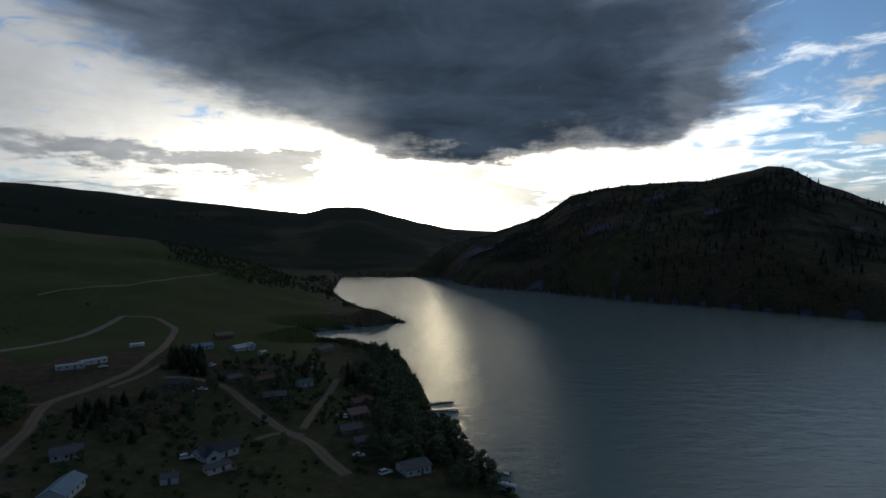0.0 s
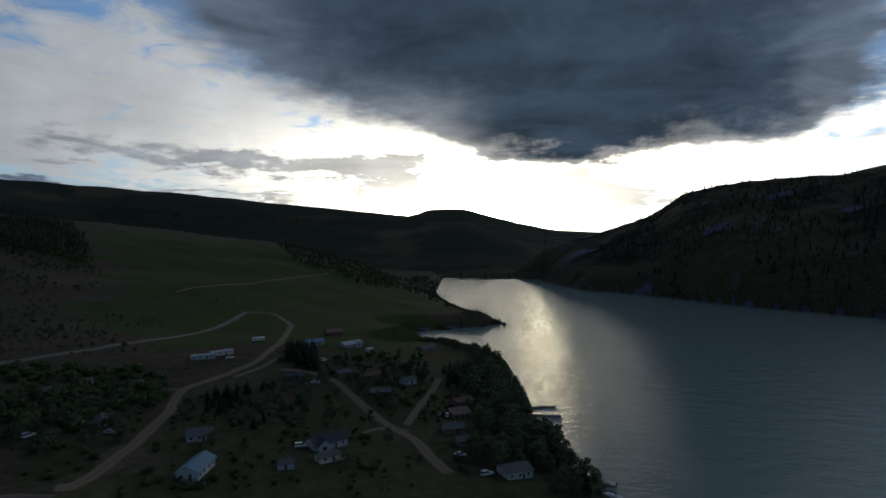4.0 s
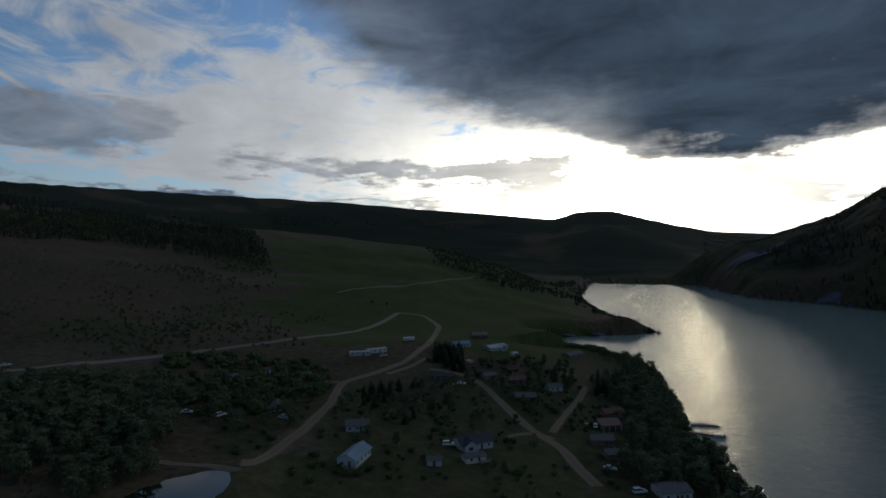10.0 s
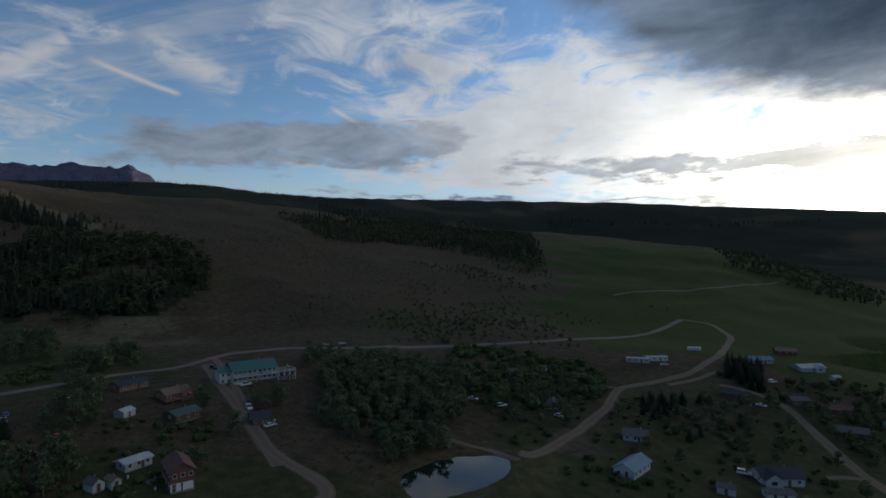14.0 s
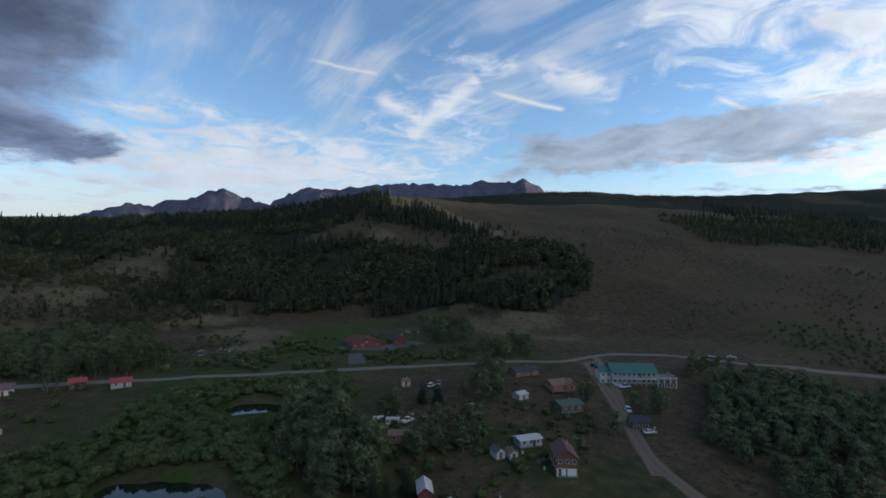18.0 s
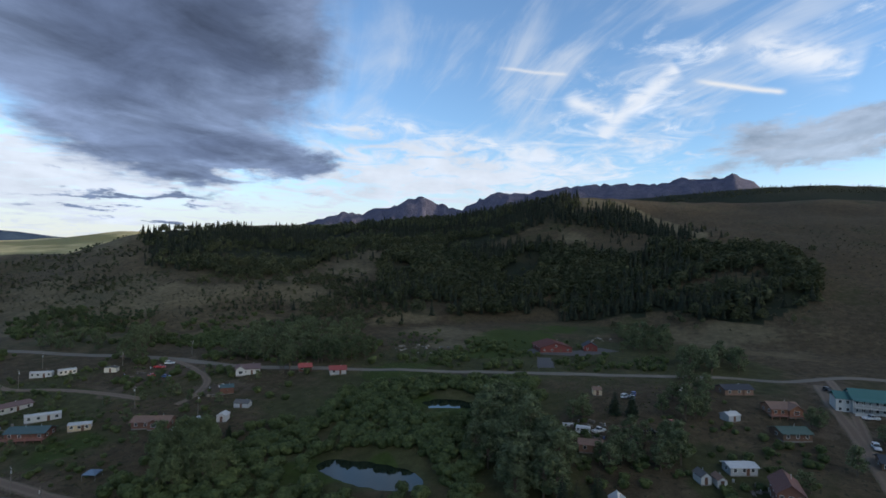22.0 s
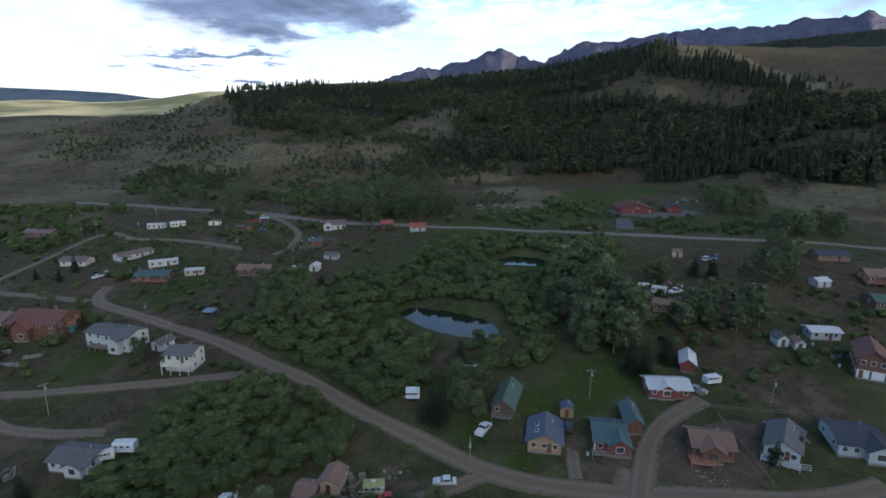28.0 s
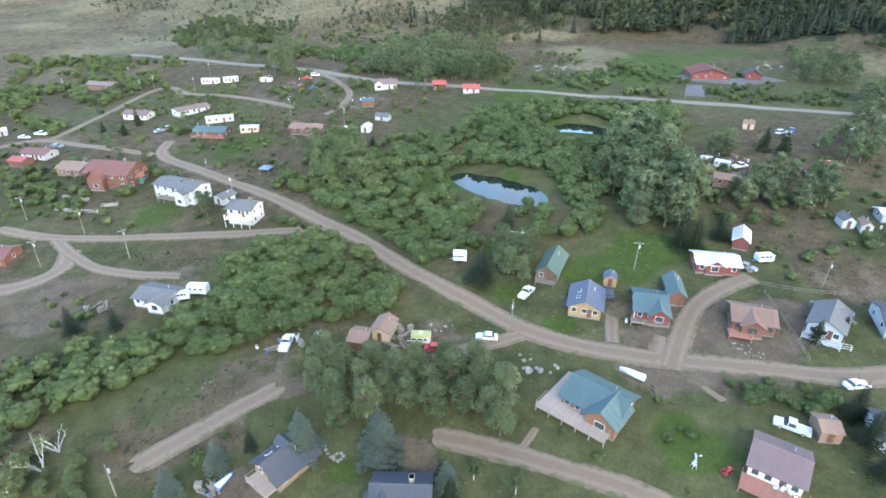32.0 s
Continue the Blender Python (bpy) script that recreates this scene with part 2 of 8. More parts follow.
def plain(name, colour, rough=0.7, grain=2.0, amount=0.25, metal=0.0, relief=0.0, spread=0.0):
    """A weathered surface: blotches and fine grain about one colour, in local metres."""
    def build(t, b):
        co = Val(t, t.nodes.new("ShaderNodeTexCoord").outputs["Object"])
        a, c = noise_val(t, co, grain, 5.0), noise_val(t, co, grain * 9, 3.0)
        k = (a - 0.5) * (2 * amount) + (c - 0.5) * amount + 1.0
        if spread:
            k = k + (Val(t, t.nodes.new("ShaderNodeObjectInfo").outputs["Random"]) - 0.5) * spread
        link_in(t, mix(t, 1.0, colour, combine(t, k, k, k), "MULTIPLY"), b.inputs["Base Color"])
        link_in(t, (a - 0.5) * 0.3 + rough, b.inputs["Roughness"])
        b.inputs["Metallic"].default_value = metal
        b.inputs["Specular IOR Level"].default_value = 0.5 if rough < 0.45 else 0.25
        if relief:
            bump(t, b, c, relief)
    return material(name, build)


def ribbed(name, colour, pitch=0.4, rough=0.68, metal=0.0, amount=0.2, depth=0.03):
    """Sheet roofing or board siding with ribs along local y."""
    def build(t, b):
        co = t.nodes.new("ShaderNodeTexCoord")
        v = Val(t, co.outputs["Object"])
        sep = t.nodes.new("ShaderNodeSeparateXYZ")
        t.links.new(v.s, sep.inputs[0])
        x = Val(t, sep.outputs[0])
        saw = (x * (1 / pitch)).math("FRACT")
        rib = saw.step(0.0, 0.12) * saw.step(1.0, 0.88)
        a, c = noise_val(t, v, 0.7, 5.0), noise_val(t, v, 8.0, 3.0)
        k = (a - 0.5) * (2 * amount) + (c - 0.5) * amount + 1.0
        link_in(t, mix(t, 1.0, colour, combine(t, k, k, k), "MULTIPLY"), b.inputs["Base Color"])
        link_in(t, (a - 0.5) * 0.3 + rough, b.inputs["Roughness"])
        b.inputs["Metallic"].default_value = metal
        b.inputs["Specular IOR Level"].default_value = 0.3
        bump(t, b, rib * -1.0, depth)
    return material(name, build)


def leafy(name, dark, light, grain=0.35):
    def build(t, b):
        p = position(t)
        big, fine = noise_val(t, p, grain, 3.0), noise_val(t, p, 3.5, 3.0)
        r = Val(t, t.nodes.new("ShaderNodeNewGeometry").outputs["Random Per Island"])
        one = Val(t, t.nodes.new("ShaderNodeObjectInfo").outputs["Random"])
        f = ((big - 0.5) * 1.0 + (fine - 0.5) * 0.5 + (r - 0.5) * 0.45 + (one - 0.5) * 0.35 + 0.5).clamp()
        c = mix(t, f, dark, light)
        link_in(t, c, b.inputs["Base Color"])
        b.inputs["Roughness"].default_value = 0.7
        b.inputs["Specular IOR Level"].default_value = 0.25
        # thin leaves let some light through
        thin, both, out = t.nodes.new("ShaderNodeBsdfTranslucent"), t.nodes.new("ShaderNodeMixShader"), t.nodes["Material Output"]
        link_in(t, c, thin.inputs[0])
        both.inputs[0].default_value = 0.4
        t.links.new(b.outputs[0], both.inputs[1]), t.links.new(thin.outputs[0], both.inputs[2])
        t.links.new(both.outputs[0], out.inputs[0])
    return material(name, build)


def ground_build(t, b):
    """Meadow, dry sage slopes, bare dirt and far rock, by the land's own cover."""
    at = t.nodes.new("ShaderNodeAttribute")
    at.attribute_name = "cover"
    sep = t.nodes.new("ShaderNodeSeparateColor")
    t.links.new(at.outputs["Color"], sep.inputs[0])
    green, dry, rock = (Val(t, sep.outputs[k]) for k in range(3))
    bare = Val(t, at.outputs["Alpha"])
    p = position(t)
    huge, big, mid, fine = noise_val(t, p, 0.006, 4.0), noise_val(t, p, 0.035, 5.0), noise_val(t, p, 0.22, 5.0), noise_val(t, p, 1.6, 4.0)
    tuft = noise_val(t, p, 0.55, 4.0, 0.7)
    grass = mix(t, (big * 0.8 + mid * 0.8 - 0.35).clamp(), (0.022, 0.027, 0.011), (0.082, 0.078, 0.034))
    sage = mix(t, (mid * 0.9 + huge * 0.6 + big * 0.4 - 0.5).clamp(), (0.031, 0.024, 0.015), (0.102, 0.076, 0.044))
    sage = mix(t, tuft.step(0.54, 0.64), sage, (0.019, 0.022, 0.013))
    field = mix(t, (huge * 0.6 + big * 0.5 + mid * 0.3 - 0.2).clamp(), (0.020, 0.034, 0.008), (0.054, 0.071, 0.017))
    c = mix(t, (dry + (big - 0.5) * 0.9 + (mid - 0.5) * 0.6).step(0.30, 0.62), grass, sage)
    c = mix(t, (green + (big - 0.5) * 0.3).step(0.45, 0.6), c, field)
    straw_sun_at = t.nodes.new("ShaderNodeAttribute")
    straw_sun_at.attribute_name = "straw_sun"
    straw_sun = mix(t, (mid * 0.7 + big * 0.6 - 0.2).clamp(), (0.064, 0.054, 0.032), (0.165, 0.137, 0.082))
    c = mix(t, (Val(t, straw_sun_at.outputs["Fac"]) + (big - 0.5) * 0.7 + (mid - 0.5) * 0.5).step(0.25, 1.05), c, straw_sun)
    # far plain: sunlit and shaded patches painted into the grass colour
    c = mix(t, (Val(t, straw_sun_at.outputs["Fac"]) + (huge - 0.5) * 0.8).step(1.3, 1.7), c, mix(t, noise_val(t, p, 0.0022, 5.0).step(0.42, 0.6), (0.20, 0.185, 0.085), (0.66, 0.53, 0.28)))
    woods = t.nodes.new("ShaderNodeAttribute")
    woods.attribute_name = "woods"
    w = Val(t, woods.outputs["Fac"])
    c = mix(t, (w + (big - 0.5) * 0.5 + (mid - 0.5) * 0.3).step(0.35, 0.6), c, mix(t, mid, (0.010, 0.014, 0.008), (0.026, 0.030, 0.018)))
    soil = mix(t, mid, (0.052, 0.039, 0.027), (0.100, 0.077, 0.055))
    c = mix(t, (bare + (mid - 0.5) * 0.9 + (fine - 0.5) * 0.4).step(0.42, 0.62), c, soil)
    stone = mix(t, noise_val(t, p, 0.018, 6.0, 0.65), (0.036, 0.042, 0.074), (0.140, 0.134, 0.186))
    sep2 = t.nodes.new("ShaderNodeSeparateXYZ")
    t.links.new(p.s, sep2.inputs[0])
    # distance haze painted over the southern mesa as a bluer rock colour
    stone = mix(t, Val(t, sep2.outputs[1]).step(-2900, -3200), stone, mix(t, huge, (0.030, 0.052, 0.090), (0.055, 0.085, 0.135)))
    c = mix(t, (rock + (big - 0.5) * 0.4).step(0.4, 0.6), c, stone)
    k = (fine - 0.5) * 0.8 + (mid - 0.5) * 0.6 + (tuft - 0.5) * 0.5 + 1.0
    link_in(t, mix(t, 1.0, c, combine(t, k, k, k), "MULTIPLY"), b.inputs["Base Color"])
    b.inputs["Roughness"].default_value = 0.95
    b.inputs["Specular IOR Level"].default_value = 0.1
    crag = rock * (noise_val(t, p, 0.006, 7.0, 0.68) * 160.0 + noise_val(t, p, 0.03, 5.0, 0.65) * 22.0)
    bump(t, b, mid * 0.9 + fine * 0.35 + crag, 0.5, 0.8)


def dirt_build(t, b):
    """Packed dirt with two paler wheel tracks and weeds creeping in from the verge."""
    p = position(t)
    big, mid, fine = noise_val(t, p, 0.08, 4.0), noise_val(t, p, 0.7, 5.0), noise_val(t, p, 5.0, 3.0)
    at = t.nodes.new("ShaderNodeAttribute")
    at.attribute_name = "across"
    side = Val(t, at.outputs["Fac"]).math("ABSOLUTE")
    c = mix(t, big * 0.5 + mid * 0.5, (0.086, 0.058, 0.039), (0.147, 0.104, 0.073))
    track = side.step(0.10, 0.20) * side.step(0.36, 0.26)
    c = mix(t, track * 0.7 * mid, c, (0.185, 0.138, 0.099))
    weeds = mix(t, mid, (0.025, 0.028, 0.009), (0.078, 0.068, 0.028))
    c = mix(t, (side + (mid - 0.5) * 0.85 + (big - 0.5) * 0.45).step(0.28, 0.52), c, weeds)
    k = (fine - 0.5) * 0.4 + 1.0
    link_in(t, mix(t, 1.0, c, combine(t, k, k, k), "MULTIPLY"), b.inputs["Base Color"])
    b.inputs["Roughness"].default_value = 0.95
    bump(t, b, mid * 0.6 + fine * 0.4, 0.08)


def asphalt_build(t, b):
    p = position(t)
    big, fine = noise_val(t, p, 0.05, 4.0), noise_val(t, p, 3.0, 4.0)
    link_in(t, mix(t, big * 0.6 + fine * 0.4, (0.092, 0.079, 0.064), (0.150, 0.130, 0.107)), b.inputs["Base Color"])
    b.inputs["Roughness"].default_value = 0.9


def water_build(t, b):
    p = position(t)
    b.inputs["Base Color"].default_value = (0.125, 0.174, 0.160, 1)
    b.inputs["IOR"].default_value = 1.33
    sep = t.nodes.new("ShaderNodeSeparateXYZ")
    t.links.new(p.s, sep.inputs[0])
    streak = combine(t, Val(t, sep.outputs[0]) * 0.6, Val(t, sep.outputs[1]) * 1.0, 0.0)
    ripple = noise_val(t, streak, 0.55, 4.0, 0.6) * 0.55 + noise_val(t, streak, 0.12, 3.0) * 0.9
    calm = noise_val(t, streak, 0.006, 3.0)
    link_in(t, calm * 0.10 + 0.13, b.inputs["Roughness"])
    bump(t, b, ripple, 0.8, 0.8)


def pond_build(t, b):
    p = position(t)
    b.inputs["Base Color"].default_value = (0.012, 0.018, 0.012, 1)
    b.inputs["IOR"].default_value = 1.33
    b.inputs["Roughness"].default_value = 0.04
    bump(t, b, noise_val(t, p, 0.8, 3.0), 0.02, 0.2)


def glass_build(t, b):
    b.inputs["Base Color"].default_value = (0.045, 0.05, 0.055, 1)
    b.inputs["Roughness"].default_value = 0.06
    b.inputs["Specular IOR Level"].default_value = 0.7


GROUND, DIRT, ASPHALT = material("ground", ground_build), material("dirt_road", dirt_build), material("asphalt", asphalt_build)
YARD_ASPHALT = plain("yard_asphalt", (0.085, 0.080, 0.080), 0.9, 0.05, 0.25)
WATER, POND, GLASS = material("lake_water", water_build), material("pond_water", pond_build), material("window_glass", glass_build)

# ---------------------------------------------------------------- terrain
def fade(a, b, v):
    k = np.clip((v - a) / (b - a), 0.0, 1.0)
    return k * k * (3 - 2 * k)


def value_noise(x, y, seed=0):
    xi, yi = np.floor(x), np.floor(y)
    fx, fy = x - xi, y - yi
    fx, fy = fx * fx * (3 - 2 * fx), fy * fy * (3 - 2 * fy)

    def h(a, b):
        v = np.sin(a * 127.1 + b * 311.7 + seed * 74.7) * 43758.5453
        return v - np.floor(v)

    return (h(xi, yi) * (1 - fx) + h(xi + 1, yi) * fx) * (1 - fy) + (h(xi, yi + 1) * (1 - fx) + h(xi + 1, yi + 1) * fx) * fy


def fbm(x, y, octaves=4, seed=0):
    total, amp = 0.0, 0.5
    for k in range(octaves):
        total = total + amp * (value_noise(x * 2 ** k, y * 2 ** k, seed + k) - 0.5)
        amp *= 0.5
    return total * 2


def knoll(x, y):
    """Rounded knolls and draws of the slopes."""
    return fbm(x / 105, y / 105, 4, 81)


LAKE = [(80, -900), (70, -300), (66, -60), (56, 67), (26, 175), (12, 211), (-4, 267), (-14, 322), (-23, 378), (-44, 436), 
        (-78, 476), (-136, 506), (-131, 522), (-67, 562), (-38, 591), (-49, 618), (-73, 673), (-136, 807), (-211, 1044), (-291, 1572), 
        (-319, 1670), (-167, 1624), (-22, 1573), (-13, 1500), (56, 1151), (178, 1029), (278, 849), (389, 722), (484, 594), (560, 400), 
        (640, 0), (640, -900)]
# ponds: x, y, half width, half depth, turn in degrees, water level
PONDS = [(-145.5, -81.0, 18.5, 8.4, 84, 15.2), (-206.5, -80.0, 10.5, 6.4, 104, 21.9), (-134.5, 103.0, 20.5, 12.0, 95, 12.6)]


def lake_distance(x, y):
    """Metres from the shore, negative on the water."""
    best, inside = np.full(x.shape, 1e9), np.zeros(x.shape, bool)
    for (ax, ay), (bx, by) in zip(LAKE, LAKE[1:] + LAKE[:1]):
        dx, dy = bx - ax, by - ay
        k = np.clip(((x - ax) * dx + (y - ay) * dy) / (dx * dx + dy * dy), 0, 1)
        best = np.minimum(best, np.hypot(x - ax - k * dx, y - ay - k * dy))
        cross = (ay > y) != (by > y)
        inside ^= cross & (x < ax + (y - ay) * dx / (dy if dy else 1e-9))
    return np.where(inside, -best, best)


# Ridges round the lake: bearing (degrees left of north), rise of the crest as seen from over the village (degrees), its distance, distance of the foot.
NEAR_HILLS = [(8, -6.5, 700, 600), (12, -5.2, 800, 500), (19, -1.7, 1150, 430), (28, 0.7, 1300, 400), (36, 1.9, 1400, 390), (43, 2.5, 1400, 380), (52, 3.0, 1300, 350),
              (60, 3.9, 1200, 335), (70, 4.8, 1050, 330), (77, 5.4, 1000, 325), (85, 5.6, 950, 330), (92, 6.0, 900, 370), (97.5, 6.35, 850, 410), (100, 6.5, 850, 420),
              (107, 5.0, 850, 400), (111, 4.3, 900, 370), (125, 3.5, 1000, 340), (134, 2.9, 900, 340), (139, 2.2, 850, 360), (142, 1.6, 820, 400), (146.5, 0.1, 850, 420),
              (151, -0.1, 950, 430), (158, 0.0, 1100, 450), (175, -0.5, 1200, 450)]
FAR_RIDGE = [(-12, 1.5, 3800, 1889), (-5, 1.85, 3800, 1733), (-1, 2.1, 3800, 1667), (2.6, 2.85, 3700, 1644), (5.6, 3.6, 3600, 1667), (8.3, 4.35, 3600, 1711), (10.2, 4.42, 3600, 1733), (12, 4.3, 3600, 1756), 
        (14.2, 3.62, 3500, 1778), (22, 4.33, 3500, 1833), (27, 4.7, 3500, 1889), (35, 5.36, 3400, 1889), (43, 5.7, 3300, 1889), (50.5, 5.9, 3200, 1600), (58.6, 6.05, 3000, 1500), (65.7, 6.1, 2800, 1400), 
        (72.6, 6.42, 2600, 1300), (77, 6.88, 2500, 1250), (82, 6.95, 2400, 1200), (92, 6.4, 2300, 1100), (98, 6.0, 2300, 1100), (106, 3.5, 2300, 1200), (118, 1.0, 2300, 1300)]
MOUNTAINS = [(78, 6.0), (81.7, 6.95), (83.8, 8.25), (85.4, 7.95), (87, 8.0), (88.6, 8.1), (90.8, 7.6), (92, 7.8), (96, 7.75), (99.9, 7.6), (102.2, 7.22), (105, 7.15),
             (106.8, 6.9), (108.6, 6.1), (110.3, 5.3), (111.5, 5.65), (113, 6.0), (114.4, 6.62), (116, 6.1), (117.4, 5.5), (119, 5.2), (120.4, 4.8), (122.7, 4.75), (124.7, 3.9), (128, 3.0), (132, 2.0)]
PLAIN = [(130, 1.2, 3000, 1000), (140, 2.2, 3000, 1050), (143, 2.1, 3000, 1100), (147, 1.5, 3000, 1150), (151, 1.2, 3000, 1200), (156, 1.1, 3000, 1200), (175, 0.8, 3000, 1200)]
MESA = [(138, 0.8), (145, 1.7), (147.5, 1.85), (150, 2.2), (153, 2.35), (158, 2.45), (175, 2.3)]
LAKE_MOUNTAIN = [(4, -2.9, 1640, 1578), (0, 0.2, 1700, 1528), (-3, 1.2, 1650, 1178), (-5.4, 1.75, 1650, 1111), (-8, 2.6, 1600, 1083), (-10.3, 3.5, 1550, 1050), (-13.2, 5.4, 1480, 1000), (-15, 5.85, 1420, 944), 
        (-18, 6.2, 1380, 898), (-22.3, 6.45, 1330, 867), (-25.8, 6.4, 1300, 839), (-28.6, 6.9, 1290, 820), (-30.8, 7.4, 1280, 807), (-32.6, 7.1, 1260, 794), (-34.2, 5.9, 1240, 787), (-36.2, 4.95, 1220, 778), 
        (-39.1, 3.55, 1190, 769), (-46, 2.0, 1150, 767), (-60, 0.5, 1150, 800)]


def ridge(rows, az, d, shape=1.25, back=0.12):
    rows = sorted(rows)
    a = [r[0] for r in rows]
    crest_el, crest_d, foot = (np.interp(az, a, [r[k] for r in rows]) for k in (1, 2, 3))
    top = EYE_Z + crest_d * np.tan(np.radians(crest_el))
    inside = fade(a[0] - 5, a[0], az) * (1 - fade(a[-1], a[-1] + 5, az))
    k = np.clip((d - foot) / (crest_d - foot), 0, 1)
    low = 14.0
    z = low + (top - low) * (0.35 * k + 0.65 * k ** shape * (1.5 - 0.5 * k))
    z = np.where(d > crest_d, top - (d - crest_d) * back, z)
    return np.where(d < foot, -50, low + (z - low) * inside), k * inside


def height(x, y):
    x, y = np.asarray(x, float), np.asarray(y, float)
    d = np.hypot(x, y) + 1e-6
    az = np.degrees(np.arctan2(-x, y))
    s = lake_distance(x, y)
    rough = fbm(x / 260, y / 260, 4, 3)
    fine = fbm(x / 40, y / 40, 3, 9)
    reach = np.clip(s, 0, 300)
    base = 1.0 + 0.035 * reach + 0.00015 * reach ** 2 + 0.02 * np.clip(s - 300, 0, 800) + 0.05 * np.clip(y - 230, 0, 260) * fade(30, 120, s)
    base = base + 1.2 * fine * fade(20, 60, s) + np.clip(d - 300, 0, 1500) * 0.02 * rough
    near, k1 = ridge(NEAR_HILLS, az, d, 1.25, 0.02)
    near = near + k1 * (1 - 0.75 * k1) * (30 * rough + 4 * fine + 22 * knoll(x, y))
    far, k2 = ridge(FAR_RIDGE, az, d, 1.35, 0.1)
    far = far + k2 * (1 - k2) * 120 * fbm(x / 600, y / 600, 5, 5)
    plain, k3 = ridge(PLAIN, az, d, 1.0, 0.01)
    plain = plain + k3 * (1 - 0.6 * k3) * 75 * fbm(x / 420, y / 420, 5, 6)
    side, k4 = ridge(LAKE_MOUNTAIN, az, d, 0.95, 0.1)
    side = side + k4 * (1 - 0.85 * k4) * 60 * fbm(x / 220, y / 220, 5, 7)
    z = np.maximum.reduce([base, near, far, plain, side])
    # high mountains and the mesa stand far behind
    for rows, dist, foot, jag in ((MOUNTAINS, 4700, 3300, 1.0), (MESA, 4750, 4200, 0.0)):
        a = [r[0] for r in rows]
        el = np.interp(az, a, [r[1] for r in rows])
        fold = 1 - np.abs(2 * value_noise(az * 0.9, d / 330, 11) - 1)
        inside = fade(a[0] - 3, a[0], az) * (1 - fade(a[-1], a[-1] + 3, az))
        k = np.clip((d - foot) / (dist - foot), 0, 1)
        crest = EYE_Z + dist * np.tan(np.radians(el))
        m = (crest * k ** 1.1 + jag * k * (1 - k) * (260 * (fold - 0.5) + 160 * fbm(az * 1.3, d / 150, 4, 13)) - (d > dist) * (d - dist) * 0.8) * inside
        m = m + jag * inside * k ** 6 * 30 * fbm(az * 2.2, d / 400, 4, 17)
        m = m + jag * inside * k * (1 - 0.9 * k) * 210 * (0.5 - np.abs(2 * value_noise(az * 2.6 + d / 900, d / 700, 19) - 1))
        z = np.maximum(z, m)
    shore = fade(0, 34, s)
    z = np.where(s > 0, 0.5 * shore + z * (0.10 + 0.90 * shore) * fade(-4, 14, s), -np.minimum(-s * 0.14, 7.0) - 0.12)
    for px, py, a, b, turn, level in PONDS:
        c, q = math.cos(math.radians(turn)), math.sin(math.radians(turn))
        u, v = (x - px) * c + (y - py) * q, -(x - px) * q + (y - py) * c
        r = np.hypot(u / a, v / b) + 0.16 * fbm(x / 9, y / 9, 2, 21)
        z = z + (level - 0.6 - z) * (1 - fade(0.8, 1.15, r)) * 1.0 + (level + 0.4 - z) * fade(0.8, 1.15, r) * (1 - fade(1.15, 2.1, r))
    return z


def ground_z(x, y):
    return float(height(np.array([x]), np.array([y]))[0])


KEEP_OUT = []  # x, y, radius kept free of plants


# ---------------------------------------------------------------- mesh helpers
def mesh_of(name, verts, faces, mat):
    me = bpy.data.meshes.new(name)
    me.from_pydata([tuple(v) for v in verts], [], faces)
    me.materials.append(mat)
    return me


def part(name, bm, mat, parent=None, label=""):
    """One mesh object from a bmesh, under a thing or a part."""
    me = bpy.data.meshes.new(name)
    bm.to_mesh(me)
    bm.free()
    me.materials.append(mat)
    ob = new(name, me)
    ob.parent = parent
    if label:
        ob["label"] = label
    return ob


# ---------------------------------------------------------------- the land
# yards, lawns and straw fields: x, y, reach, bare, green, dry
PLOTS = []
PLOTS.append((-104, -3, 13, 0.8, 0, 0.5))
PLOTS.append((-112, -13, 8, 0.9, 0, 0.5))
PLOTS.append((-123, 5, 9, 0.7, 0, 0.6))
PLOTS.append((-145, 8, 16, 0.55, 0, 0.9))
PLOTS.append((-34, -148, 14, 0.85, 0, 0.6))
PLOTS.append((-58, -121, 9, 1, 0, 0.4))
PLOTS.append((-418, -71, 24, 0, 0.85, 0))
PLOTS.append((-362, -85, 14, 0, 0.6, 0))
PLOTS.append((-47, -77, 9, 1, 0, 0.5))
PLOTS.append((-51, -74, 8, 1, 0, 0.5))
PLOTS.append((-42, -79, 8, 0.9, 0, 0.5))
PLOTS.append((-36, -80, 6, 0.8, 0, 0.6))
PLOTS.append((-51, -42, 6, 0.95, 0, 0.4))
PLOTS.append((-47, -38, 6, 0.95, 0, 0.4))
PLOTS.append((-29, -60, 6, 0.8, 0, 0.4))
PLOTS.append((-45, -140, 8, 0.8, 0, 0.5))
PLOTS.append((-36, -141, 9, 0.8, 0, 0.5))
PLOTS.append((-101, -17, 5, 0.8, 0, 0.5))
PLOTS.append((-119, -1, 6, 0.7, 0, 0.5))
PLOTS.append((-120, -8, 5, 0.8, 0, 0.5))
PLOTS.append((-34, -77, 9, 0.5, 0, 0.9))
PLOTS.append((-26, -81, 10, 0.35, 0, 0.9))
PLOTS.append((-76, -57, 8, 0.6, 0, 0.6))
PLOTS.append((-92, -15, 8, 0.7, 0, 0.5))
PLOTS.append((-204, -229, 26, 1, 0, 0.5))
PLOTS.append((-185, -234, 18, 0.9, 0, 0.5))
PLOTS.append((-192, -185, 14, 0.8, 0, 0.6))
PLOTS.append((-115, -223, 14, 0.7, 0, 0.5))
PLOTS.append((-85, -268, 14, 0.8, 0, 0.5))
PLOTS.append((-91, -205, 10, 0.8, 0, 0.5))
